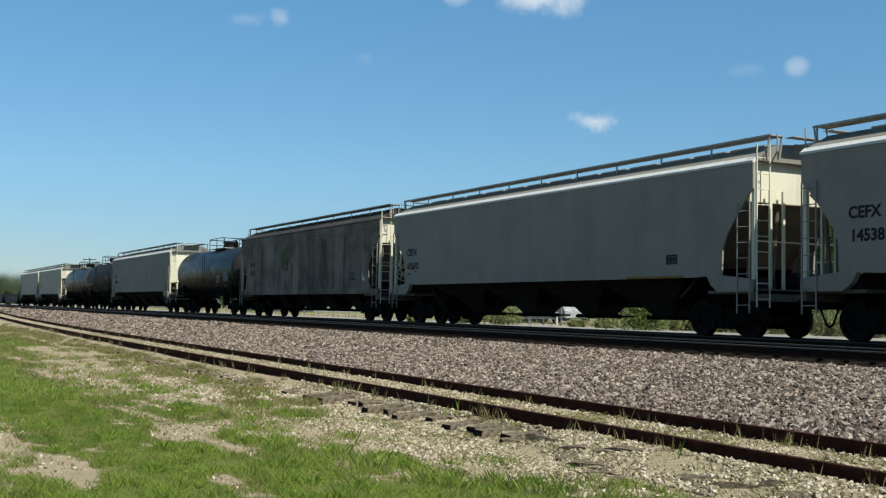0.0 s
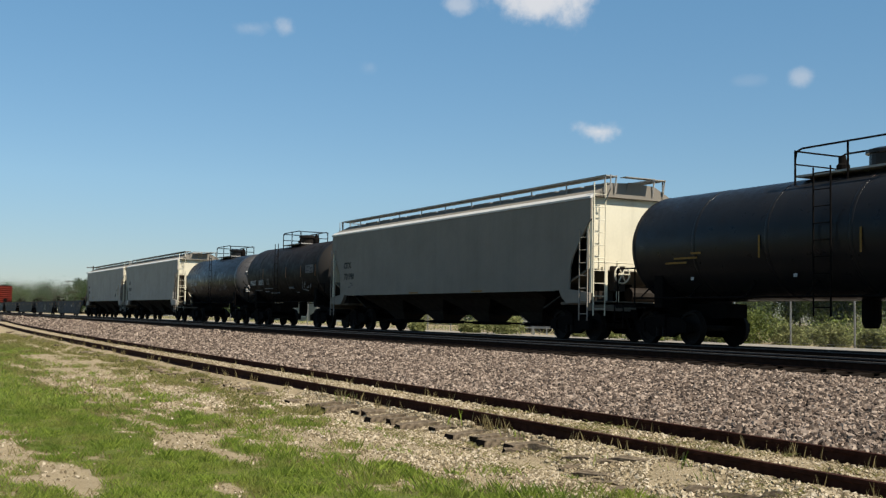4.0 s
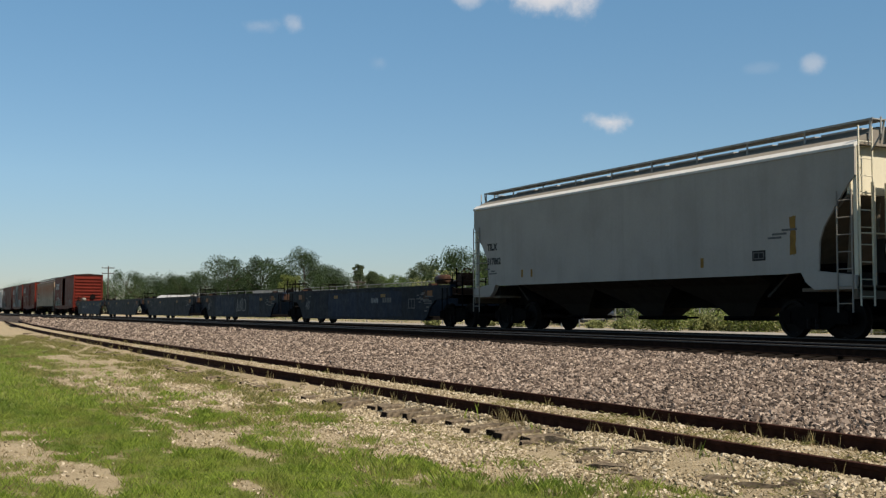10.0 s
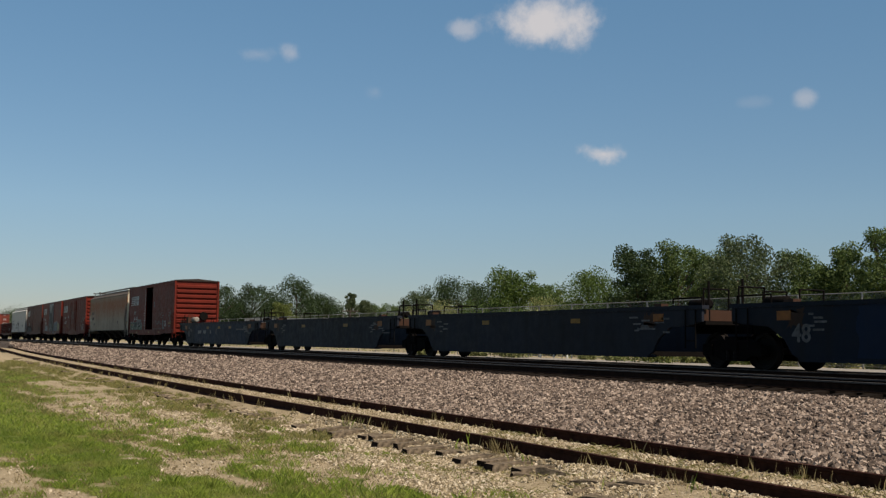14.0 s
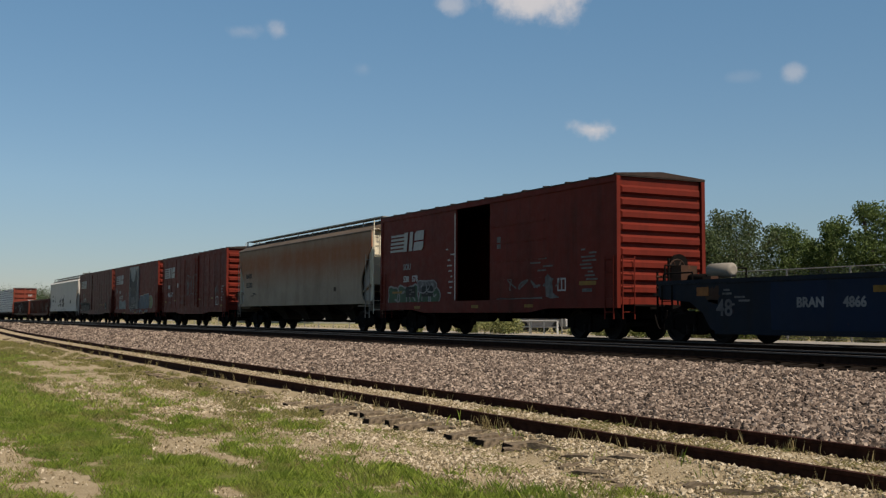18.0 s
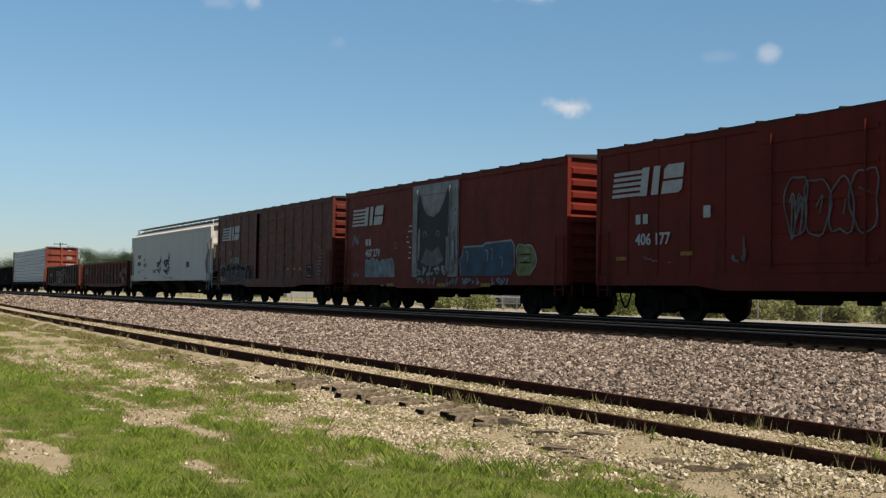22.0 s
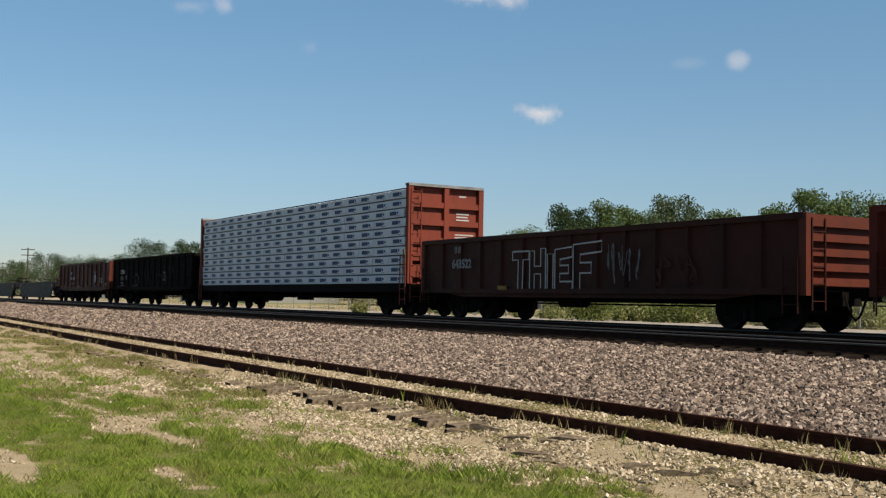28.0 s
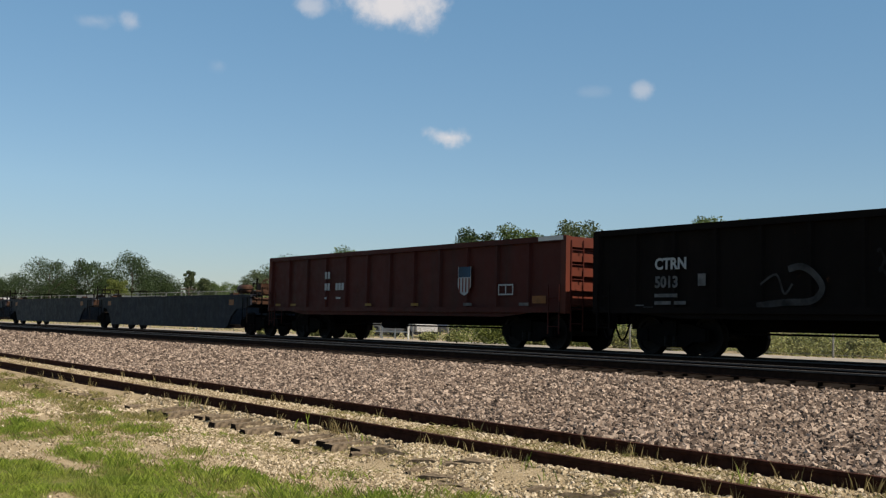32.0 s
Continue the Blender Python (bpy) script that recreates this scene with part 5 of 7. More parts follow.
h, _, xe = add(hopper("light grey covered hopper with ends coloured sunlit cream", 62.28, 44.9, M_LIGHT, 3, end_mat=M_CREAM, end_low=3.2))
lettering(h, "TILX", -xe + 1.0, 2.75, 0.32, M_INK)
lettering(h, "517862", -xe + 1.0, 2.25, 0.31, M_INK)
specks(h, -xe + 0.8, -xe + 1.5, 1.9, 2.15, 3, M_FADE, 12, big=0.7)
patch(h, 6.75, 6.93, 1.95, 2.85, M_YEL, name="faded_mark", wob=0.02, seed=4)
specks(h, 5.5, 6.6, 2.35, 2.6, 3, M_FADE, 112, big=0.6)
for x in (-5.4, -4.8, 3.6):
    patch(h, x, x + 0.12, 1.75, 2.0, M_YEL, name="faded_mark")
patch(h, 5.5, 5.95, 1.85, 2.1, M_INK, name="stencil_panel")
frame_box(h, 5.54, 5.9, 1.89, 2.06, 0.025, M_FADE, -1.609)
edges = [43.6, 24.0, 5.5, -13.0, -31.2, -50.3]
for k in range(5):
    u, _, xe = add(well_unit("empty dark blue well car, faded and dirty" if k in (0, 1, 4) else "empty grey-blue well car, faded and dirty", edges[k], edges[k + 1], M_WELL if k in (0, 1, 4) else M_WELLG, k == 0, k == 4))
    for x in (-1.7, 0.9, 3.3) if k == 4 else (4.9, 7.2) if k == 1 else (-2.5, 3.0):
        patch(u, x - 0.25, x + 0.25, 1.2, 1.34, M_YEL, -1.608, name="reflector_plate")
    specks(u, 6.0, 7.2, 0.9, 1.35, 5, M_FADE, 20 + k, big=0.8)
    if k == 1:
        bm = B()
        r = random.Random(61)
        for c in range(7):
            x0, a0, up = 0.15 + 0.27 * c, r.uniform(0, 6), r.uniform(0.28, 0.45)
            ribbon(bm, curve([(x0 + 0.2 * math.cos(a0 + q), 0.95 + up * math.sin(a0 + q)) for q in np.linspace(0, r.uniform(3.6, 5.6), 8)]), 0.05, -1.606 - 0.002 * c)
        paint_on(u, "graffiti", bm, M_TAGS, "pale sprayed scrawl")
        patch(u, -4.8, -0.6, 0.40, 1.5, M_WELLB, -1.602, "blue repainted side", "paint_panel", 0.06, 7)
        patch(u, 2.6, 4.6, 0.45, 1.5, M_WELLB, -1.602, "blue repainted side", "paint_panel", 0.06, 8)
    if k == 4:
        patch(u, -4.9, 6.4, 0.36, 1.5, M_WELLB, -1.602, "blue repainted side", "paint_panel", 0.02, 6)
        lettering(u, "48", -6.75, 0.70, 0.58, M_TAGP)
        lettering(u, "BRAN", -4.1, 0.90, 0.31, M_TAGS)
        lettering(u, "4866", -2.75, 0.90, 0.31, M_TAGS)
        lettering(u, "A", -1.1, 0.90, 0.31, M_TAGS)
        frame_box(u, 0.15, 0.5, 0.85, 1.2, 0.035, M_FADE)
        bars(u, 4.6, 1.1, [(0.25 * i, 0, 0.2, 0.09) for i in range(8)], M_FADE)
    if k == 0:
        lettering(u, "BRAN", 1.7, 0.98, 0.29, M_TAGS)
        bars(u, 2.95, 0.98, [(0, 0, 0.18, 0.2), (0.24, 0, 0.18, 0.2), (0.48, 0, 0.18, 0.2), (0.72, 0, 0.18, 0.2)], M_FADE)
    if k == 0:
        patch(u, -3.5, 4.9, 0.36, 1.45, M_WELLB, -1.602, "faded blue side", "paint_panel", 0.05, 16)
        patch(u, 3.2, 3.9, 0.95, 1.45, M_WELLB, -1.604, "blue patch", "paint_panel", 0.08, 17)
        frame_box(u, 5.55, 6.15, 0.72, 1.12, 0.04, M_TAGP)
        specks(u, 6.7, 7.3, 0.6, 1.2, 4, M_FADE, 29, big=0.5)
    for e in (-1, 1):
        patch(u, *sorted((e * (xe - 2.9), e * (xe - 2.45))), 1.05, 1.42, M_RUSTEND, -1.603, "rusty patch", "stain", 0.07, 30 + k)
        specks(u, *sorted((e * (xe - 3.6), e * (xe - 3.0))), 0.95, 1.4, 5, M_FADE, 130 + k, big=0.4)
    if k in (0, 1):
        lettering(u, "48", -6.7, 0.70, 0.58, M_FADE)
# boxcar with the open door
b, _, xe = add(boxcar("red boxcar with its door slid open", -51.58, -67.55, M_BOX, (-0.33, 5.0), (-1.55, 0.88), smooth=True))
logo(b, -7.05, 3.22)
lettering(b, "SOU", -5.9, 2.5, 0.33, M_TAGS)
lettering(b, "530   578", -5.9, 2.02, 0.33, M_INKW)
throw_up(b, -7.2, -2.8, 0.98, 1.85, 5, M_TAGG, M_TAGS, 301, -1.604, "green sprayed bubble shapes with pale outlines", 0.075)
throw_up(b, -4.6, -3.0, 1.55, 2.05, 2, M_TAGP, M_TAGS, 302, -1.616, "pale grey sprayed shapes", 0.05)
for x0, x1 in ((-5.65, -4.8), (-4.25, -3.3)):
    patch(b, x0, x1, 1.42, 1.82, M_INK, -1.618, "black data panel", "data_panel")
    specks(b, x0 + 0.2, x0 + 0.5, 1.5, 1.75, 3, M_FADE, 132, -1.621, 0.3)
patch(b, -6.9, -6.0, 1.58, 1.66, M_YEL, -1.62, "yellow dash", "marking", 0.02, 3)
patch(b, -1.58, -1.52, 1.26, 4.40, M_TRIM, -1.645, name="door_edge")
for x in (-0.1, 3.4, -4.6):
    patch(b, x - 0.25, x + 0.25, 0.96, 1.06, M_YEL, -1.645, name="reflector_stripe")
specks(b, -2.5, -1.9, 1.5, 3.3, 9, M_INKW, 33, big=0.35)
patch(b, 1.35, 1.6, 2.95, 3.35, M_FADE, -1.606, name="marking")
scrawl(b, 2.0, 5.5, 1.55, 1.9, 5, 0.06, M_FADE, 34)
specks(b, 3.0, 4.6, 2.1, 2.6, 4, M_FADE, 35, big=0.6)
specks(b, 6.1, 6.7, 1.75, 2.75, 9, M_FADE, 135, big=0.8)
frame_box(b, 5.0, 5.45, 1.45, 1.85, 0.05, M_INKW)
patch(b, 6.15, 7.0, 1.6, 1.72, M_YEL, name="reflector_stripe")
patch(b, 6.3, 6.8, 1.4, 1.5, M_FADE)
blob(b, [(4.35, 1.3), (4.3, 1.9), (4.45, 2.0), (4.7, 1.85), (4.75, 1.4), (5.1, 1.25), (4.6, 1.23)], M_FADE, -1.607, "pale drips beside the door", "stain")
patch(b, 1.4, 4.2, 1.235, 1.275, M_FADE, -1.645, name="door_track_wear", wob=0.012, seed=9)
for zz in (1.9, 2.5, 3.1, 3.7):
    bm = B()
    box(bm, 0.9, 4.3, -HALF - 0.02, -HALF + 0.01, zz, zz + 0.05)
    part("door_seam", bm, M_BOX, b)
h, _, xe = add(hopper("rust-stained grey covered hopper", -68.6, -87.15, M_RUSTY, 4, eave=4.45, low=1.30, trim=False, sill=M_RUSTY, end_mat=M_CREAM, end_low=2.0, sill_h=0.1, slope_mat=M_RUSTY, roof_mat=M_DUSTR, gusset=M_LIGHT))
lettering(h, "NAHX", -xe + 1.35, 2.75, 0.36, M_INK)
lettering(h, "553302", -xe + 1.4, 2.25, 0.36, M_INK)
specks(h, -xe + 2.0, -xe + 2.7, 1.75, 1.95, 3, M_INK, 36, big=0.5)
patch(h, 5.1, 5.4, 1.8, 2.0, M_RUSTEND, name="placard")
b, _, xe = add(boxcar("red boxcar with a tagged closed door", -89.65, -105.38, M_BOX, (-0.0, 3.4)))
logo(b, -7.2, 3.3, 2.9)
bars(b, -6.2, 2.55, [(0, 0, 0.2, 0.26), (0.3, 0, 0.2, 0.26), (2.6, 0.05, 0.25, 0.3)], M_INKW, -1.634)
lettering(b, "406 177", -6.2, 2.0, 0.42, M_INKW, -1.634)
throw_up(b, -0.8, 1.5, 2.0, 3.3, 4, None, M_TAGP, 303, -1.706, w=0.045)
scrawl(b, -0.9, -0.3, 1.9, 3.0, 2, 0.04, M_FADE, 37, -1.706)
scrawl(b, -2.6, -2.1, 1.2, 2.1, 2, 0.06, M_TAGP, 137, -1.636)
specks(b, -5.9, -4.6, 1.5, 1.7, 4, M_FADE, 140, -1.636, 0.4)
frame_box(b, 5.75, 6.35, 1.35, 1.85, 0.04, M_INKW, -1.634)
scrawl(b, 5.6, 6.4, 1.9, 2.6, 3, 0.05, M_FADE, 38, -1.636)
specks(b, 6.8, 7.5, 1.6, 2.6, 6, M_INKW, 39, -1.636, 0.5)
for x, z in ((2.1, 1.68), (5.0, 1.72), (7.0, 1.25), (-6.8, 1.6), (-4.2, 1.68)):
    patch(b, x - 0.22, x + 0.22, z, z + 0.1, M_YEL, -1.634, name="reflector_stripe")
# boxcar with the painted animal
b, _, xe = add(boxcar("red boxcar with a painted animal and blue lettering block", -106.9, -122.65, M_BOX, (-0.1, 3.2), smooth=True, door_mat=M_TAGS))
logo(b, -7.2, 3.3, 2.9)
cat = [(-1.25, 1.2), (-1.4, 2.0), (-1.3, 3.0), (-1.35, 3.5), (-1.2, 4.25), (-0.95, 3.75), (-0.6, 3.45), (-0.1, 3.35), (0.3, 3.5), (0.62, 3.85), (0.95, 4.4), (1.0, 3.6), (0.95, 3.0), (1.05, 2.2), (0.9, 1.2)]
blob(b, cat, M_TAGD, -1.708, "dark painted animal head with two ears")
for x in (-0.72, 0.25):
    blob(b, [(x + 0.16 * math.cos(a), 2.75 + 0.13 * math.sin(a)) for a in np.linspace(0, 5.9, 12)], M_TAGP, -1.712, "pale painted eye")
    blob(b, [(x + 0.07 * math.cos(a), 2.72 + 0.09 * math.sin(a)) for a in np.linspace(0, 5.8, 10)], M_TAGD, -1.715, "dark pupil")
blob(b, [(-1.0, 1.75), (-0.6, 2.25), (-0.15, 2.1), (0.3, 2.3), (0.7, 1.8), (0.2, 1.6), (-0.5, 1.6)], M_TAGP, -1.711, "grey painted muzzle")
scrawl(b, -1.6, -1.1, 1.3, 3.0, 4, 0.1, M_TAGS, 41, -1.714)
scrawl(b, 0.9, 1.45, 1.3, 3.0, 5, 0.1, M_TAGS, 42, -1.714)
scrawl(b, -1.5, 1.4, 1.25, 1.6, 6, 0.07, M_TAGS, 43, -1.714)
blk = [(1.75, 1.25), (1.65, 1.75), (1.85, 1.95), (1.9, 2.22), (3.2, 2.22), (3.3, 2.3), (4.9, 2.35), (5.08, 2.2), (5.1, 1.5), (4.9, 1.25), (3.2, 1.2)]
blob(b, blk, M_TAGB, label="blue sprayed block letters")
bm = B()
ribbon(bm, blk[:-2], 0.06, -1.611)
for x, z in ((2.15, 2.0), (3.45, 2.0), (3.75, 2.05), (4.35, 1.75)):
    ribbon(bm, curve([(x - 0.1, z + 0.08), (x + 0.05, z), (x, z - 0.3)]), 0.04, -1.613)
paint_on(b, "graffiti", bm, M_TAGS, "pale outline and highlights")
throw_up(b, -5.85, -3.3, 0.95, 1.98, 6, M_TAGL, M_TAGS, 304, -1.608, "pale blue sprayed shapes", 0.05)
throw_up(b, 5.35, 6.25, 1.1, 2.25, 1, M_TAGY, M_TAGS, 305, -1.608, "yellow-green sprayed figure", 0.05)
bars(b, -5.95, 2.5, [(0, 0, 0.2, 0.26), (0.28, 0, 0.2, 0.26)], M_INKW)
lettering(b, "407 279", -5.95, 2.06, 0.4, M_INKW)
scrawl(b, -7.3, -6.5, 2.55, 3.0, 3, 0.05, M_TAGL, 45)
scrawl(b, -7.3, -6.5, 1.2, 1.5, 3, 0.05, M_FADE, 46)
specks(b, -2.35, -1.95, 1.9, 3.3, 7, M_INKW, 47, big=0.35)
frame_box(b, -3.4, -3.1, 2.3, 2.55, 0.03, M_FADE)
for k, (x0, x1) in enumerate(((-1.4, 0.1), (0.75, 1.6), (1.9, 3.1), (3.75, 4.9))):
    scrawl(b, x0, x1, 0.92, 1.16, 4, 0.06, M_TAGL, 60 + k, -1.648)
for x in (0.45, 3.43, -3.6):
    patch(b, x - 0.3, x + 0.3, 0.86, 0.98, M_YEL, -1.646, name="reflector_stripe")
frame_box(b, 5.4, 6.0, 1.6, 1.9, 0.04, M_FADE)
b, _, xe = add(boxcar("brown-red boxcar with its door ajar", -124.15, -140.1, M_BOX2, (0.3, 4.0), (-1.75, -1.2)))
logo(b, -7.2, 3.3, 2.9)
lettering(b, "412 034", -5.75, 2.06, 0.44, M_TAGS, -1.634)
bars(b, -6.0, 2.5, [(0, 0, 0.2, 0.26), (0.28, 0, 0.2, 0.26)], M_FADE, -1.634)
throw_up(b, -7.2, -2.3, 0.98, 1.95, 6, M_TAGF, M_TAGP, 306, -1.634, "faded dark sprayed bubble shapes", 0.04)
throw_up(b, -6.6, -3.2, 1.1, 1.7, 5, M_TAGM, M_TAGD, 307, -1.645, "mauve-grey sprayed shapes", 0.045)
scrawl(b, -6.9, -2.5, 1.0, 1.9, 15, 0.08, M_TAGD, 313, -1.655)
scrawl(b, -6.6, -2.6, 1.0, 1.8, 9, 0.05, M_TAGP, 314, -1.665)
scrawl(b, -7.5, -6.5, 1.75, 2.1, 3, 0.06, M_TAGL, 308, -1.652)
scrawl(b, -7.4, -6.5, 1.1, 1.4, 3, 0.05, M_TAGS, 309, -1.652)
scrawl(b, -7.4, -6.7, 2.75, 3.05, 4, 0.035, M_FADE, 310, -1.636)
frame_box(b, 5.25, 5.75, 1.3, 1.75, 0.04, M_TAGS, -1.635)
specks(b, 6.4, 6.75, 1.35, 2.7, 9, M_FADE, 49, -1.636, 0.6)
patch(b, 5.16, 5.84, 1.24, 1.82, M_TAGF, -1.632, "dark stencil panel", "stencil_panel")
for x in (2.7, 3.5, 4.3):
    patch(b, x, x + 0.3, 1.6, 1.7, M_YEL, -1.634, name="reflector_stripe")
patch(b, -1.80, -1.74, 1.26, 4.4, M_FADE, -1.645, name="door_edge")
for zz in (1.7, 2.3, 2.9, 3.5, 4.1):
    bm = B()
    box(bm, -1.2, 2.4, -HALF - 0.05, -HALF + 0.01, zz, zz + 0.07)
    part("door_corrugation", bm, M_BOX2, b)
# white hopper with tags
h, _, xe = add(hopper("white covered hopper with black spray tags", -141.55, -160.55, M_WHITE, 3, eave=4.38, low=1.52, sill=M_WHITE, slope_mat=M_WHITE, end_mat=M_WHITE, gusset=M_WHITE))
lettering(h, "ACFX", -xe + 1.9, 2.72, 0.34, M_INK)
lettering(h, "68526", -xe + 1.9, 2.22, 0.36, M_INK)
scrawl(h, -5.9, -4.9, 2.05, 2.35, 6, 0.04, M_INK, 51)
for x0, zo, sc, sd in ((-2.4, 1.72, 1.0, 52), (-0.65, 1.62, 1.3, 53)):
    bm = B()
    r = random.Random(sd)
    for k in range(9):
        c = 0.1 + 0.11 * k
        ribbon(bm, curve([(x0 + sc * (c + r.uniform(-0.12, 0.12)), zo + sc * (0.45 + r.uniform(-0.16, 0.22) + 0.012 * k)) for _ in range(4)]), 0.095 * sc, -1.606 - 0.001 * k)
    for pts in ([(0.0, 0.56), (0.5, 0.66), (1.1, 0.62)], [(0.85, 0.62), (0.98, 0.85), (1.06, 1.05), (1.06, 0.8), (1.24, 0.74)], [(0.02, 0.2), (0.45, 0.13), (0.95, 0.3), (1.2, 0.24), (0.95, 0.14)], [(0.02, 0.2), (0.5, 0.05), (0.78, -0.06), (0.92, 0.08), (0.7, 0.1), (0.5, 0.02)]):
        ribbon(bm, curve([(x0 + sc * a, zo + sc * b) for a, b in pts]), 0.085 * sc, -1.617)
    paint_on(h, "graffiti", bm, M_INK, "thick black sprayed tag with a long underline")
patch(h, 4.6, 5.25, 1.95, 2.3, M_INK, name="stencil_panel")
frame_box(h, 4.66, 5.2, 2.0, 2.25, 0.03, M_FADE, -1.609)
patch(h, -3.34, -2.59, 1.68, 1.9, M_TAGY, name="sticker")
specks(h, -3.3, -2.7, 1.7, 1.86, 3, M_FADE, 54, -1.609, 0.5)
specks(h, -xe + 1.9, -xe + 3.3, 1.72, 1.95, 3, M_FADE, 55, big=0.6)
specks(h, -2.2, 1.2, 1.25, 1.45, 4, M_INK, 56, -1.634, 1.4)
specks(h, -5.6, -4.0, 1.3, 1.4, 2, M_INK, 57, -1.634, 1.0)
frame_box(h, -5.95, -5.65, 2.5, 2.75, 0.025, M_FADE)
bm = B()
box(bm, -xe, xe, -HALF - 0.02, -HALF + 0.01, 4.05, 4.09)
part("side_seam", bm, M_WHITE, h)
g, _, xe = add(gondola("rusty red gondola with chalked tags", -161.9, -178.1, M_GON, 2.64, 0.70, end_mat=M_GON))
for x, z, k in ((-6.6, 1.9, 1), (-5.0, 1.6, 2), (-2.4, 1.7, 3), (-0.3, 1.5, 4), (1.4, 1.7, 5), (3.0, 1.55, 6), (4.4, 1.4, 7), (6.9, 1.2, 8), (7.3, 1.9, 9)):
    scrawl(g, x - 0.45, x + 0.45, z - 0.3, z + 0.4, 3, 0.035, M_FADE, 80 + k, -1.604)
frame_box(g, 5.9, 6.4, 1.45, 1.85, 0.04, M_INKW, -1.604)
scrawl(g, 6.75, 7.3, 1.75, 2.1, 3, 0.03, M_TAGS, 315, -1.604)
scrawl(g, 7.4, 7.8, 1.55, 2.05, 3, 0.035, M_TAGS, 316, -1.604)
scrawl(g, 6.8, 7.5, 1.0, 1.45, 4, 0.035, M_TAGS, 317, -1.604)
patch(g, 7.4, 7.85, 0.95, 1.12, M_ORANGE, -1.615, name="placard")
for k in range(5):
    patch(g, -4.9 + 2.3 * k, -3.9 + 2.3 * k, 1.2, 2.2, M_GOND, -1.524 - 0.0004 * k, "dark repainted panel", "paint_panel")
bars(g, -6.7, 1.75, [(0, 0.3, 0.16, 0.2), (0.22, 0.3, 0.16, 0.2), (0.44, 0.3, 0.16, 0.2), (0, 0, 0.16, 0.2), (0.22, 0, 0.16, 0.2), (0.44, 0, 0.16, 0.2)], M_FADE, -1.604)
g, _, xe = add(gondola("dark rusty gondola with an outlined white tag", -179.9, -196.5, M_GOND, 2.62, 0.72, end_mat=M_GONE))
bm = B()
x = -2.8
for wd, shape in ((0.85, [(0, 1), (1, 1), (1, 0.78), (0.66, 0.78), (0.62, 0), (0.34, 0), (0.36, 0.78), (0, 0.78), (0, 1)]), (0.8, [(0, 0), (0, 1), (0.3, 1), (0.3, 0.6), (0.7, 0.6), (0.7, 1.05), (1, 1.05), (1, 0), (0.7, 0), (0.7, 0.4), (0.3, 0.4), (0.3, 0), (0, 0)]), (0.35, [(0.1, 0), (0.1, 0.9), (0.9, 0.9), (0.9, 0), (0.1, 0)]),
                  (0.8, [(0, 0), (0, 1), (1, 1.05), (1, 0.8), (0.3, 0.75), (0.3, 0.6), (0.8, 0.6), (0.8, 0.4), (0.3, 0.4), (0.3, 0.2), (1, 0.2), (1, 0), (0, 0)]), (0.9, [(0, 0), (0, 1.1), (1.4, 1.15), (1.4, 0.9), (0.35, 0.85), (0.35, 0.65), (0.9, 0.65), (0.9, 0.4), (0.35, 0.4), (0.35, 0), (0, 0)])):
    ribbon(bm, [(x + a * wd, 0.95 + c * 1.15) for a, c in shape], 0.05, -1.606)
    x += wd + 0.05
paint_on(g, "graffiti", bm, M_INKW, "white sprayed block outlines")
scrawl(g, 1.6, 3.0, 1.0, 2.2, 6, 0.04, M_FADE, 91, -1.604)
scrawl(g, 3.4, 5.2, 1.0, 1.9, 4, 0.05, M_GONU, 92, -1.604)
bars(g, -6.6, 1.75, [(0.4, 0.4, 0.16, 0.22), (0.62, 0.4, 0.16, 0.22)], M_FADE, -1.604)
lettering(g, "643522", -6.35, 1.66, 0.40, M_TAGS, -1.604)
patch(g, -3.6, -3.1, 0.95, 1.07, M_YEL, -1.615, name="reflector_stripe")


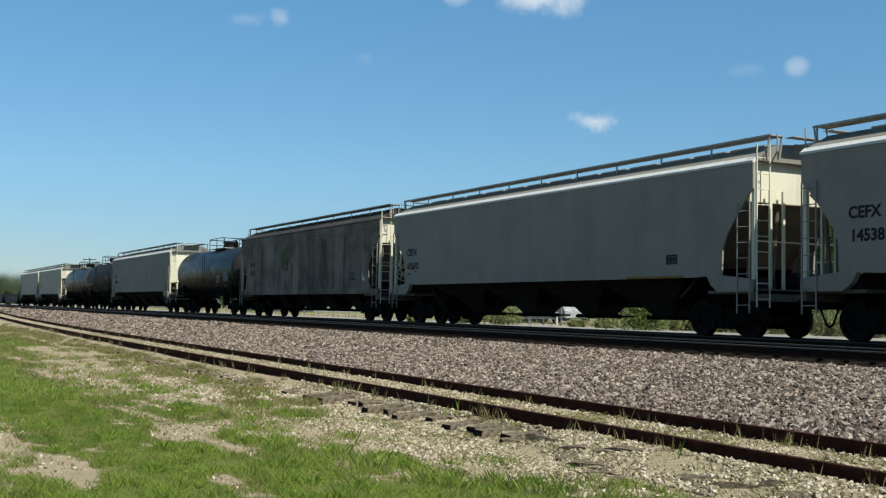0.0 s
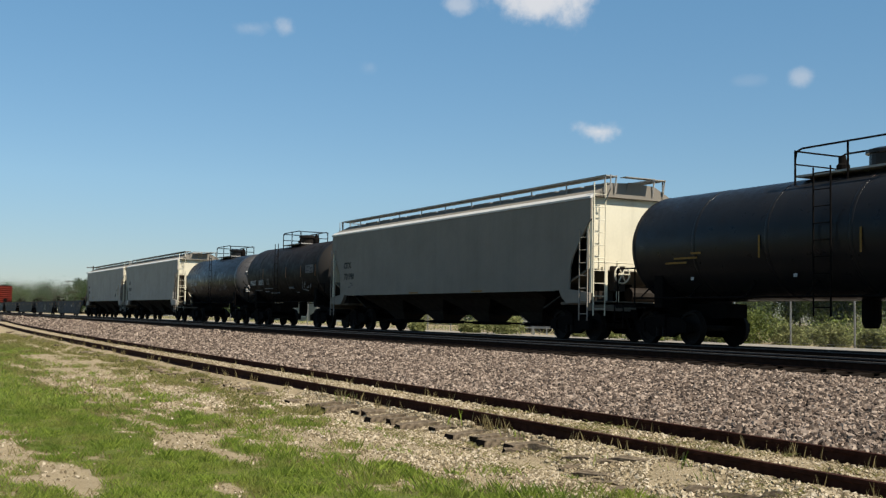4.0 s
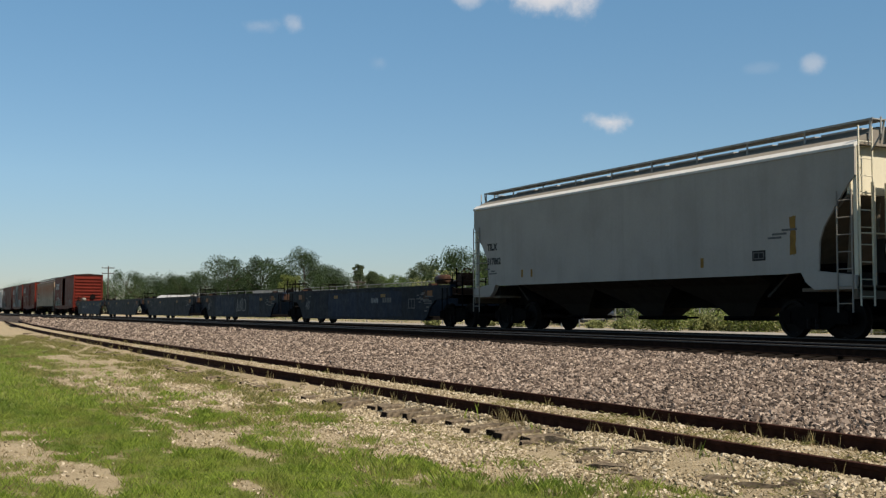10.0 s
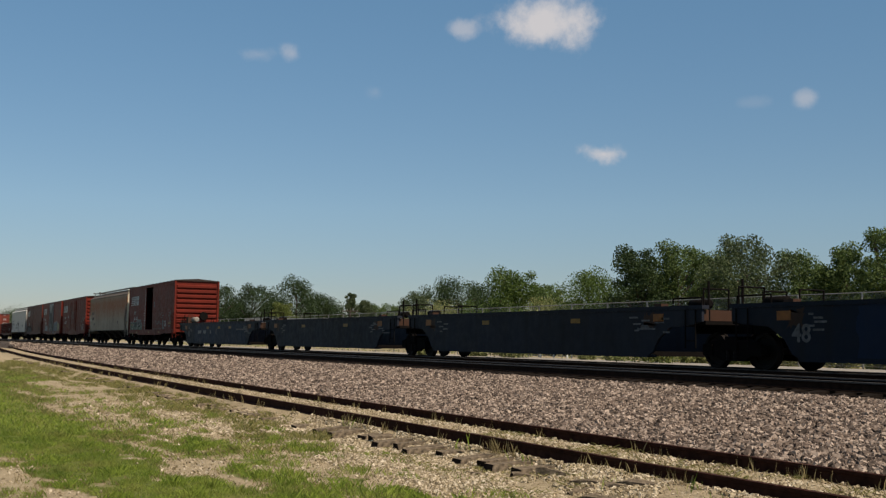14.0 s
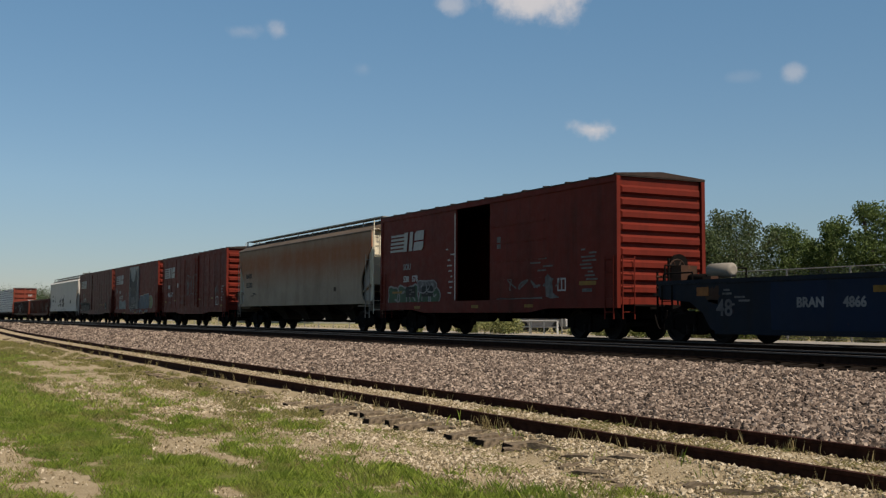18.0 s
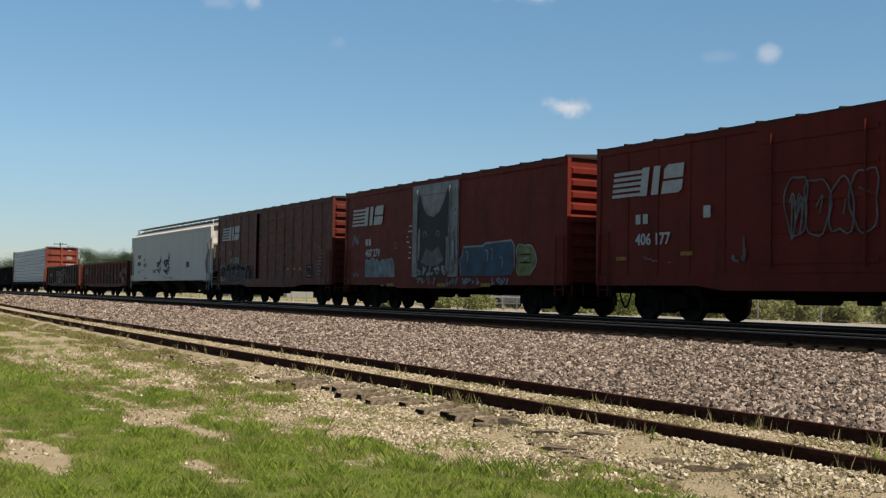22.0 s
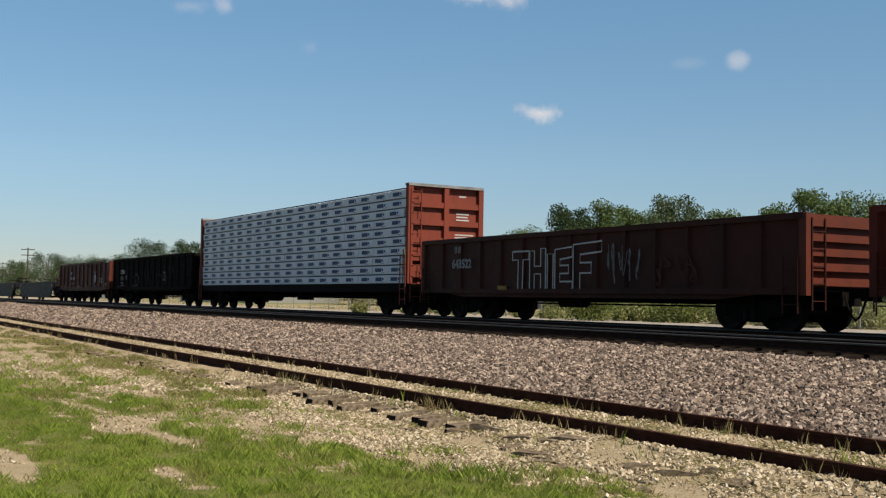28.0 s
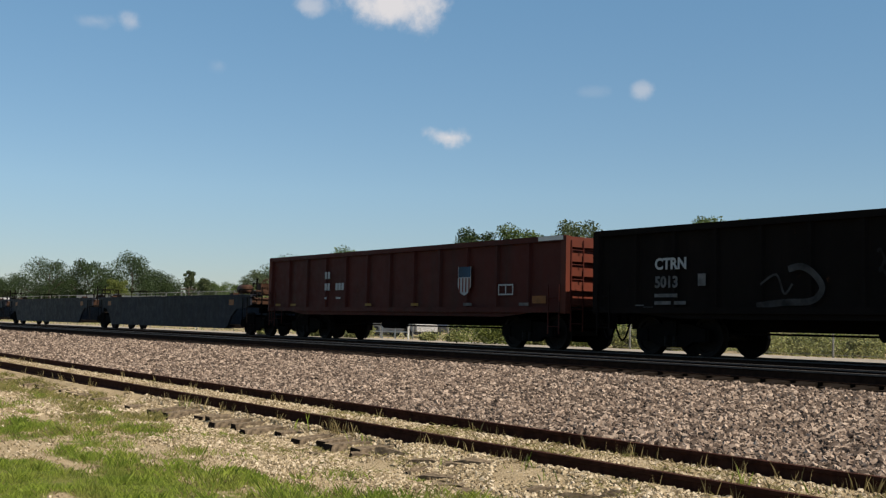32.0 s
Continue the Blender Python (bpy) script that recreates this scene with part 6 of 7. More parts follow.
def centerbeam(label, front, rear):
    car = thing("centerbeam_flatcar", label, "flatcar", "cars of the train")
    L = front - rear
    xe = L / 2
    bm = B()
    box(bm, -xe, xe, -HALF + 0.05, HALF - 0.05, 0.90, 1.16)
    part("deck", bm, M_DARK, car)
    for sy in (-1, 1):
        bm = B()
        box(bm, -xe, xe, *sorted((sy * HALF, sy * (HALF - 0.05))), 0.86, 1.18)
        part("side_sill", bm, M_GONB, car)
    bm = B()
    box(bm, -xe, xe, -0.3, 0.3, 0.6, 0.9)
    part("centre_sill", bm, M_UNDER, car)
    bm = B()
    box(bm, -xe + 0.3, xe - 0.3, -0.06, 0.06, 1.16, 4.7)
    part("centre_beam", bm, M_BEAM, car)
    bm = B()
    box(bm, -xe + 0.1, xe - 0.1, -0.35, 0.35, 4.62, 4.74)
    part("top_chord", bm, M_BEAM, car)
    for s in (-1, 1):
        bm = B()
        x = s * (xe - 0.16)
        box(bm, *sorted((x, x - s * 0.08)), -HALF + 0.02, HALF - 0.02, 1.1, 4.72)
        part("bulkhead", bm, M_BEAM, car)
        for y in (-HALF + 0.1, 0, HALF - 0.1):
            bm = B()
            box(bm, *sorted((s * xe, x)), y - 0.1, y + 0.1, 1.1, 4.75)
            part("bulkhead_post", bm, M_BEAM, car)
        for z in (1.5, 2.1, 2.75, 3.4, 4.05):
            bm = B()
            box(bm, *sorted((s * (xe - 0.03), x)), -HALF + 0.2, HALF - 0.2, z - 0.1, z + 0.1)
            part("bulkhead_rib", bm, M_BEAM, car)
        bm = B()
        box(bm, *sorted((s * (xe + 0.02), x - s * 0.1)), -HALF, HALF, 4.70, 4.80)
        part("bulkhead_cap", bm, M_TAGS, car)
        ladder(car, (s * (xe + 0.03), -HALF + 0.1), None, (0, 0.42), 0.5, 4.6, material=M_BEAM)
        ladder(car, (s * (xe - 0.08), -HALF - 0.05), None, (-s * 0.4, 0), 0.4, 2.2, material=M_BEAM)
        add_truck(car, s * (xe - 2.2))
    for yy, zz, wd in ((0.5, 3.75, 0.55), (0.5, 3.64, 0.5), (0.5, 3.53, 0.55), (0.45, 2.98, 0.8), (0.45, 2.88, 0.75), (0.45, 2.78, 0.8), (0.62, 4.4, 0.3)):
        bm = B()
        box(bm, xe - 0.16, xe - 0.152, yy, yy + wd, zz, zz + 0.05)
        part("end_lettering", bm, M_INKW, car)
    bm = B()
    for i in range(16):
        a, b = 2 * math.pi * i / 16, 2 * math.pi * (i + 1) / 16
        rod(bm, (xe + 0.16, -0.35 + 0.28 * math.cos(a), 2.35 + 0.28 * math.sin(a)), (xe + 0.16, -0.35 + 0.28 * math.cos(b), 2.35 + 0.28 * math.sin(b)), 0.024, 5)
    for i in range(3):
        a = math.pi * i / 3
        rod(bm, (xe + 0.16, -0.35 + 0.28 * math.cos(a), 2.35 + 0.28 * math.sin(a)), (xe + 0.16, -0.35 - 0.28 * math.cos(a), 2.35 - 0.28 * math.sin(a)), 0.02, 5)
    rod(bm, (xe - 0.02, -0.35, 2.35), (xe + 0.18, -0.35, 2.35), 0.05, 8)
    part("brake_wheel", bm, M_TAGS, car, "silvery brake wheel")
    bm = B()
    box(bm, xe - 0.03, xe + 0.1, -0.7, -0.1, 1.75, 2.15)
    part("brake_housing", bm, M_UNDER, car)
    bm = B()
    box(bm, xe, xe + 0.32, -1.2, 1.2, 1.3, 1.35)
    part("crossover_platform", bm, M_BEAM, car)
    for yy in (-1.15, -0.75, 0.1):
        bm = B()
        rod(bm, (xe + 0.3, yy, 1.35), (xe + 0.3, yy, 2.05), 0.022)
        part("platform_post", bm, M_BEAM, car)
    bm = B()
    rod(bm, (xe + 0.3, -1.15, 2.05), (xe + 0.3, 0.1, 2.05), 0.022)
    part("platform_rail", bm, M_BEAM, car)
    for xx in (xe - 0.3, xe - 0.12):
        bm = B()
        box(bm, xx - 0.02, xx + 0.02, -HALF - 0.04, -HALF - 0.01, 1.2, 2.4)
        part("grab_iron", bm, M_YEL, car, "yellow grab iron")
    add_coupler(car, xe)
    bm = B()
    rod(bm, (-3.2, -0.9, 0.62), (-1.9, -0.9, 0.62), 0.2, 12)
    box(bm, 0.6, 1.3, -1.1, -0.6, 0.5, 0.88)
    rod(bm, (-xe + 3.4, -1.2, 0.66), (xe - 3.4, -1.2, 0.66), 0.025)
    part("brake_gear", bm, M_UNDER, car)
    for y in (-1.45, 1.45):
        bm = B()
        rod(bm, (-xe + 0.2, y, 4.635), (xe - 0.2, y, 4.635), 0.022, 6)
        part("top_cable", bm, M_UNDER, car)
    # wrapped lumber, ten tiers high
    bm = B()
    w, hgt = 1.252, 0.306
    box(bm, -w / 2 + 0.006, w / 2 - 0.006, -0.70, 0.70, 0.0, hgt)
    bmesh.ops.bevel(bm, geom=list(bm.edges), offset=0.012, segments=1, affect="EDGES")
    pack = mesh_of("lumber_pack", bm, M_WRAP)
    bm = B()
    box(bm, -0.46, 0.04, -0.706, -0.70, 0.085, 0.225)
    box(bm, 0.08, 0.19, -0.706, -0.70, 0.12, 0.21)
    box(bm, 0.02, 0.30, -0.705, -0.70, 0.05, 0.065)
    lab = mesh_of("pack_label", bm, M_NAVY)
    rnd = random.Random(5)
    cols = 18
    for r in range(10):
        shift = rnd.uniform(-0.15, 0.15)
        for c in range(cols):
            for sy in (-1, 1):
                ob = part("lumber_pack", pack, M_WRAP, car)
                ob.matrix_basis = pose((c - (cols - 1) / 2) * 1.254 + shift * 0.4, sy * 0.84 + rnd.uniform(-0.012, 0.012), 1.18 + r * 0.345, 0, rnd.uniform(-0.3, 0.3), rnd.uniform(-0.25, 0.25) + (180 if sy > 0 else 0))
                if sy < 0:
                    lb = part("pack_label", lab, M_NAVY, ob)
                    lb.location.x = rnd.uniform(-0.05, 0.18)
    for c in range(12):
        bm = B()
        x = -xe + 1.2 + (L - 2.4) * c / 11
        box(bm, x - 0.03, x + 0.03, -1.535, 1.535, 4.592, 4.602)
        part("strap", bm, M_UNDER, car)
    return car, (front + rear) / 2, xe


add(centerbeam("red centerbeam flatcar stacked with white-wrapped lumber", -197.62, -220.9))
g, _, xe = add(gondola("black gondola with white lettering", -222.4, -239.5, M_GONB, 2.98, 0.86, 14))
lettering(g, "CTRN", -6.6, 2.0, 0.36, M_INKW, -1.603)
lettering(g, "5013", -6.6, 1.58, 0.36, M_FADE, -1.603)
bars(g, -6.6, 1.6, [(1.3, 0, 0.22, 0.27), (0, -0.25, 0.7, 0.08), (0, -0.42, 0.5, 0.08), (0.6, -0.42, 0.35, 0.08)], M_FADE, -1.603)
bm = B()
ribbon(bm, curve([(-3.7, 1.15), (-3.0, 1.22), (-2.35, 1.25), (-2.1, 1.5), (-2.3, 1.8), (-2.6, 1.95), (-2.9, 1.9)]), 0.14, -1.604)
ribbon(bm, curve([(-3.6, 1.6), (-3.2, 1.8), (-3.0, 1.4), (-2.8, 1.6)]), 0.05, -1.606)
paint_on(g, "graffiti", bm, M_ARC, "pale sprayed arc")
specks(g, -7.6, -6.9, 1.1, 1.2, 2, M_FADE, 93, -1.603, 0.5)
frame_box(g, 3.2, 3.8, 1.5, 2.0, 0.04, M_FADE, -1.603)
for k in range(5):
    scrawl(g, -1 + 1.3 * k, 0.2 + 1.3 * k, 1.1, 2.4, 2, 0.06, M_TAGF, 94 + k, -1.603)
g, _, xe = add(gondola("oxide-red gondola with a blue shield", -240.7, -257.25, M_GONU, 2.96, 0.86, 12, end_mat=M_GONE))
blob(g, [(3.72, 2.28), (3.72, 1.7), (3.85, 1.52), (4.03, 1.45), (4.2, 1.52), (4.34, 1.7), (4.34, 2.28)], M_INKW, -1.603, "white shield shape", "emblem")
blob(g, [(3.74, 2.28), (3.74, 1.98), (4.32, 1.98), (4.32, 2.28)], M_TAGB, -1.607, "blue shield top", "emblem")
for k in range(4):
    patch(g, 3.78 + 0.15 * k, 3.84 + 0.15 * k, 1.55, 1.95, M_BEAM, -1.607, name="shield_stripe")
bars(g, -4.1, 1.7, [(0, 0.4, 0.14, 0.24), (0.2, 0.4, 0.14, 0.24), (0, 0, 0.15, 0.24), (0.2, 0, 0.15, 0.24), (0.75, 0, 0.15, 0.24), (0.95, 0, 0.15, 0.24), (1.15, 0, 0.15, 0.24), (0.0, -0.3, 0.15, 0.06), (0.8, -0.3, 0.3, 0.06)], M_INKW, -1.603)
frame_box(g, 5.6, 6.25, 1.45, 1.75, 0.04, M_INKW, -1.603)
patch(g, 7.05, 7.6, 1.22, 1.42, M_ORANGE, -1.605, name="placard")
for x in (-7.6, -6.4, -1.2, 1.5, 4.2, 6.7):
    patch(g, x - 0.2, x + 0.2, 1.16, 1.24, M_YEL if x < 4 else M_FADE, -1.605, name="reflector_stripe")
patch(g, 7.3, 8.27, 2.86, 2.97, M_TRIM, -1.635, name="white_corner")
edges = [-258.4, -277.8, -296.0, -314.5]
for k in range(3):
    u = add(well_unit("empty grey well car, faded and dirty", edges[k], edges[k + 1], M_WELLG, k == 0, False))


# ---- what lies behind the train ----
def leaf_material(name, c0, c1):
    m, n, l, b = shader(name, 0.6, 0, 0.25)
    geo = n.new("ShaderNodeNewGeometry")
    r = n.new("ShaderNodeValToRGB")
    r.color_ramp.elements[0].color, r.color_ramp.elements[1].color = (*c0, 1), (*c1, 1)
    l.new(geo.outputs["Random Per Island"], r.inputs[0])
    l.new(r.outputs[0], b.inputs["Base Color"])
    tr, mx = n.new("ShaderNodeBsdfTranslucent"), n.new("ShaderNodeMixShader")
    l.new(r.outputs[0], tr.inputs["Color"])
    mx.inputs[0].default_value = 0.38
    l.new(b.outputs[0], mx.inputs[1])
    l.new(tr.outputs[0], mx.inputs[2])
    l.new(mx.outputs[0], n["Material Output"].inputs[0])
    return m


M_BARK = plain("bark", (0.06, 0.048, 0.036), 0.9, 0, 0.4, 5.0)
M_LEAF = [leaf_material("leaves_mid_green", (0.036, 0.062, 0.017), (0.115, 0.163, 0.046)),
          leaf_material("leaves_dark_green", (0.017, 0.033, 0.012), (0.050, 0.080, 0.026)),
          leaf_material("leaves_bright_green", (0.036, 0.066, 0.014), (0.105, 0.155, 0.032)),
          leaf_material("leaves_silvery_green", (0.030, 0.050, 0.020), (0.098, 0.126, 0.056)),
          leaf_material("leaves_yellow_green", (0.058, 0.082, 0.018), (0.16, 0.185, 0.045)),
          leaf_material("leaves_dusty_green", (0.115, 0.130, 0.045), (0.30, 0.31, 0.125)),
          leaf_material("leaves_olive_green", (0.085, 0.122, 0.028), (0.27, 0.33, 0.085))]


def quads(name, centres, sizes, material, rng, narrow=0.6):
    """Many small leaves, each a bent pair of triangles, in one mesh."""
    n = len(centres)
    a = rng.normal(size=(n, 3))
    a /= np.linalg.norm(a, axis=1)[:, None]
    b = rng.normal(size=(n, 3))
    b -= a * (a * b).sum(1)[:, None]
    b /= np.linalg.norm(b, axis=1)[:, None]
    a, b = a * sizes[:, None], b * sizes[:, None] * narrow
    bend = np.cross(a, b) / sizes[:, None] * 0.15
    v = np.stack([centres - a, centres - b + bend, centres + a, centres + b + bend], 1).reshape(-1, 3)
    return soup(name, v, np.arange(4 * n).reshape(n, 4), material)


def soup(name, v, f, material):
    me = bpy.data.meshes.new(name)
    me.vertices.add(len(v))
    me.vertices.foreach_set("co", np.ascontiguousarray(v, np.float32).ravel())
    k = f.shape[1]
    me.loops.add(f.size)
    me.loops.foreach_set("vertex_index", np.ascontiguousarray(f, np.int32).ravel())
    me.polygons.add(len(f))
    me.polygons.foreach_set("loop_start", np.arange(0, f.size, k, dtype=np.int32))
    me.polygons.foreach_set("loop_total", np.full(len(f), k, np.int32))
    me.update(calc_edges=True)
    me.validate()
    me.shade_flat()
    me.materials.append(material)
    return me


def tree(x, y, h, w, leaf, seed, z=-0.5, name="tree", label="broad leafy tree with an uneven crown", low=0.16, fine=1.0):
    rng = np.random.default_rng(seed)
    t = thing(name, label, "tree", "trees behind the railway")
    t.location = (x, y, z)
    bm = B()
    base, top = Vector((0, 0, 0)), Vector((rng.uniform(-0.3, 0.3), rng.uniform(-0.3, 0.3), h * 0.75))
    prev, r0 = base, 0.028 * h
    for k in range(1, 6):
        q = base.lerp(top, k / 5) + Vector((rng.uniform(-0.1, 0.1), rng.uniform(-0.1, 0.1), 0)) * (h / 10)
        rod(bm, prev, q, r0 * (1 - 0.16 * k), 7)
        prev = q
    clumps = []
    nb = 34
    for k in range(nb):
        f = (k + 0.5) / nb
        zz = h * (low + (0.93 - low) * f)
        wide = math.sqrt(max(0.08, 1.0 - ((f - 0.42) / 0.66) ** 2))
        a = k * 2.4 + rng.uniform(-0.5, 0.5)
        reach = w * 0.62 * wide * rng.uniform(0.2, 1.0)
        r = w * rng.uniform(0.12, 0.22) * (0.5 + 0.5 * wide)
        e = Vector((math.cos(a) * reach, math.sin(a) * reach, zz))
        if k % 3 == 0:
            rod(bm, base.lerp(top, max(0.15, f * 0.85)), e, r0 * 0.25, 5)
        clumps.append((e, r))
    part("trunk", bm, M_BARK, t)
    pts, sz = [], []
    for c, r in clumps:
        m = int(fine * (50 + 120 * (r / (0.15 * w)) ** 2) * 1.35)
        d = rng.normal(size=(m, 3))
        d /= np.linalg.norm(d, axis=1)[:, None]
        rad = r * (0.2 + 1.15 * rng.random(m) ** 0.65)
        pts.append(np.array(c) + d * rad[:, None] * np.array([1, 1, 0.85]))
        sz.append(rng.uniform(0.06, 0.14, m) * (0.5 + h / 18))
    part("crown", quads("crown", np.concatenate(pts), np.concatenate(sz), leaf, rng), leaf, t)
    return t


def by_bearing(az, dist):
    """A place by its bearing from the camera, in degrees from the way down the line."""
    return -dist * math.cos(radians(az)), dist * math.sin(radians(az))


# bearing, distance, height, width, leaf kind
TREES = [(13.32, 260, 10.1, 9.4, 1), (14.45, 260, 10.5, 9.4, 1), (15.71, 200, 11.7, 8.4, 1), (17.45, 200, 11.8, 7.2, 1),
         (19.63, 190, 12.5, 8.6, 1), (20.98, 200, 9.9, 7.2, 1), (18.99, 150, 6.4, 3.2, 4), (22.52, 200, 10.2, 2.6, 3),
         (23.28, 210, 9.1, 3.8, 3), (26.05, 150, 7.9, 4.5, 3), (27.69, 140, 9.1, 7.6, 1), (29.49, 150, 9.3, 6.3, 1),
         (31.12, 120, 9.4, 5.8, 2), (32.77, 130, 8.3, 4.7, 0), (35.14, 115, 8.7, 7.6, 2), (37.75, 105, 10.6, 5.0, 1),
         (39.65, 105, 11.1, 5.7, 0), (38.35, 115, 8.7, 4.1, 0), (42.92, 100, 11.2, 6.6, 3), (41.22, 112, 10.9, 5.4, 0),
         (45.4, 110, 10.7, 5.3, 0), (47.01, 112, 9.3, 4.0, 0), (47.82, 105, 10.4, 4.4, 0), (49.56, 100, 11.7, 6.0, 0),
         (51.69, 100, 11.0, 7.2, 0), (54.14, 100, 10.4, 7.2, 1), (10.65, 300, 12.4, 10.8, 1), (11.62, 310, 11.6, 11.2, 1),
         (12.59, 310, 10.6, 9.3, 1), (13.29, 300, 11.4, 7.2, 1), (9.3, 330, 10.6, 7.9, 1), (7.83, 330, 8.8, 11.9, 1),
         (6.49, 420, 10.3, 22.7, 1), (5.46, 420, 8.9, 15.2, 1), (5.87, 330, 8.1, 11.9, 1), (23.96, 220, 8.7, 5.3, 0),
         (25.01, 220, 8.4, 5.3, 0), (21.73, 230, 8.8, 8.3, 1), (16.46, 230, 9.0, 8.3, 1), (18.35, 230, 8.9, 6.9, 1)]
for i, (az, dist, h, w, k) in enumerate(TREES):
    h *= 0.93 if az < 21 else 0.97
    x, y = by_bearing(az, dist)
    tree(x, y, h, w, M_LEAF[k], 100 + i, z=-0.2, fine=2.0, label=("dark dense tree behind the railway", "broad leafy tree with an uneven crown")[k != 1] if k != 4 else "small yellow-green tree among darker ones")
# lower growth that closes the gaps
rnd = random.Random(8)
for i in range(26):
    az = 26 + 32 * (i + rnd.uniform(0, 0.8)) / 26
    x, y = by_bearing(az, rnd.uniform(112, 128))
    tree(x, y, rnd.uniform(4.5, 6.8), rnd.uniform(5, 7.5), M_LEAF[rnd.choice((5, 0, 5, 2))], 300 + i, name="shrub", label="tall green shrub at the wood's edge", low=0.05, fine=0.7)
for i in range(24):
    az = 6 + 20 * (i + rnd.uniform(0, 0.8)) / 24
    x, y = by_bearing(az, rnd.uniform(250, 290))
    tree(x, y, rnd.uniform(5.0, 8.5), rnd.uniform(9, 14), M_LEAF[rnd.choice((1, 1, 1, 0))], 400 + i, name="shrub", label="far clump of green growth", low=0.05, fine=0.5)

# ---- weeds and bushes between the road and the fence ----
BUSHES = [(38.5, 46, 1.25, 4), (31.0, 55, 1.0, 3), (43.4, 46, 1.3, 4), (29.2, 58, 1.25, 2), (26.4, 60, 1.0, 2), (40.5, 48, 1.3, 2), (45.5, 46, 1.2, 2), (47.5, 44, 1.3, 0), (49.5, 43, 1.1, 2), (52.0, 42, 1.3, 0), (42.0, 48, 1.0, 0), (36.4, 50, 0.8, 3), (35.0, 52, 0.7, 3), (54.5, 42, 1.2, 2), (57, 41, 1.2, 0)]
for i, (az, dist, h, k) in enumerate(BUSHES):
    k = 5 if k in (0, 2, 3) else k
    h *= 1.0 if i < 3 else 0.6 if az > 44 else 0.5
    x, y = by_bearing(az, dist * 0.98)
    tree(x, y, h, h * 1.7, M_LEAF[k], 500 + i, z=-0.20, name="bush", label=("bright yellow-green roadside bush", "low green roadside bush")[k != 4], low=0.1, fine=0.35)


def weeds(name, label, x0, x1, y0, y1, n, h, leaf, seed, z):
    rng = np.random.default_rng(seed)
    x, y = rng.uniform(x0, x1, n), rng.uniform(y0, y1, n)
    keep = np.array([noisy(a, b, 0.35, 7) > -0.12 for a, b in zip(x, y)])
    x, y = x[keep], y[keep]
    tall = np.array([0.35 + 1.1 * max(0.0, 0.45 + noisy(a, b * 0.6, 0.5, 17) + 0.5 * noisy(a, b, 1.4, 19)) for a, b in zip(x, y)])
    zz = z + rng.random(len(x)) ** 1.3 * h * tall
    return tagged(new(name, quads(name, np.stack([x, y, zz], 1), rng.uniform(0.03, 0.085, len(x)), leaf, rng, 0.4)), label, "weeds", kind="stuff")


weeds("weeds", "tangled green weeds along the fence", -46, 4, 31.4, 34.0, 26000, 0.75, M_LEAF[5], 61, -0.20)
weeds("weeds", "tall olive-green weeds behind the fence", -46, 6, 33.5, 38.5, 30000, 1.25, M_LEAF[6], 63, -0.20)
weeds("weeds", "bright yellow-green weeds behind the fence", -44, 4, 32.5, 37.5, 9000, 1.05, M_LEAF[4], 64, -0.20)
weeds("weeds", "sparse dry weeds along the fence", -150, -44, 30.3, 36, 5000, 0.3, M_LEAF[5], 62, -0.20)

M_GALV = plain("galvanised_steel", (0.22, 0.22, 0.21), 0.5, 0.4)
M_PIPE = plain("white_pipe", (0.45, 0.45, 0.43), 0.5, 0)
M_WOODP = plain("pole_wood", (0.055, 0.045, 0.036), 0.9, 0, 0.3)
M_CARW = plain("white_car_paint", (0.3, 0.3, 0.3), 0.3)
M_CARG = plain("grey_car_paint", (0.13, 0.13, 0.135), 0.35)
M_CARD = plain("dark_car_paint", (0.02, 0.022, 0.03), 0.3)
M_GLASS = plain("dark_car_glass", (0.012, 0.014, 0.016), 0.1)
M_TYRE = plain("tyre_rubber", (0.012, 0.012, 0.012), 0.9)
M_SIDING = plain("pale_house_siding", (0.20, 0.20, 0.185), 0.7, 0, 0.1)
M_SHINGLE = plain("light_grey_roof", (0.30, 0.30, 0.30), 0.8, 0, 0.2, 3.0)

# chain-link fence
fence = thing("fence", "tall galvanised chain-link fence", "fence")
FY, FT = 31.0, 2.55
post_me = None
for k in range(46):
    x = -128 + 3.05 * k
    bm = B()
    rod(bm, (0, 0, -0.3), (0, 0, FT), 0.035, 8)
    post_me = post_me or mesh_of("post", bm, M_GALV)
    ob = part("post", post_me, M_GALV, fence)
    ob.location = (x, FY, 0)
for z, r in ((FT - 0.02, 0.02), (-0.1, 0.008)):
    bm = B()
    rod(bm, (-128, FY - (0.1 if z > FT else 0), z), (9, FY - (0.1 if z > FT else 0), z), r, 5)
    part("top_rail" if r > 0.01 else "wire", bm, M_GALV, fence)
wire_v, wire_f = [], []
for d in (-1, 1):
    for k in range(0, 900):
        x = -70 + k * 0.085
        a, b = (x, FY - 0.01, -0.15), (x + d * (FT + 0.4), FY - 0.01, FT - 0.05)
        i = len(wire_v)
        wire_v += [a, (a[0] + 0.006, a[1], a[2]), (b[0] + 0.006, b[1], b[2]), b]
        wire_f.append((i, i + 1, i + 2, i + 3))
tagged(part("chain_link", soup("chain_link", np.array(wire_v), np.array(wire_f), M_GALV), M_GALV, fence), kind="stuff")

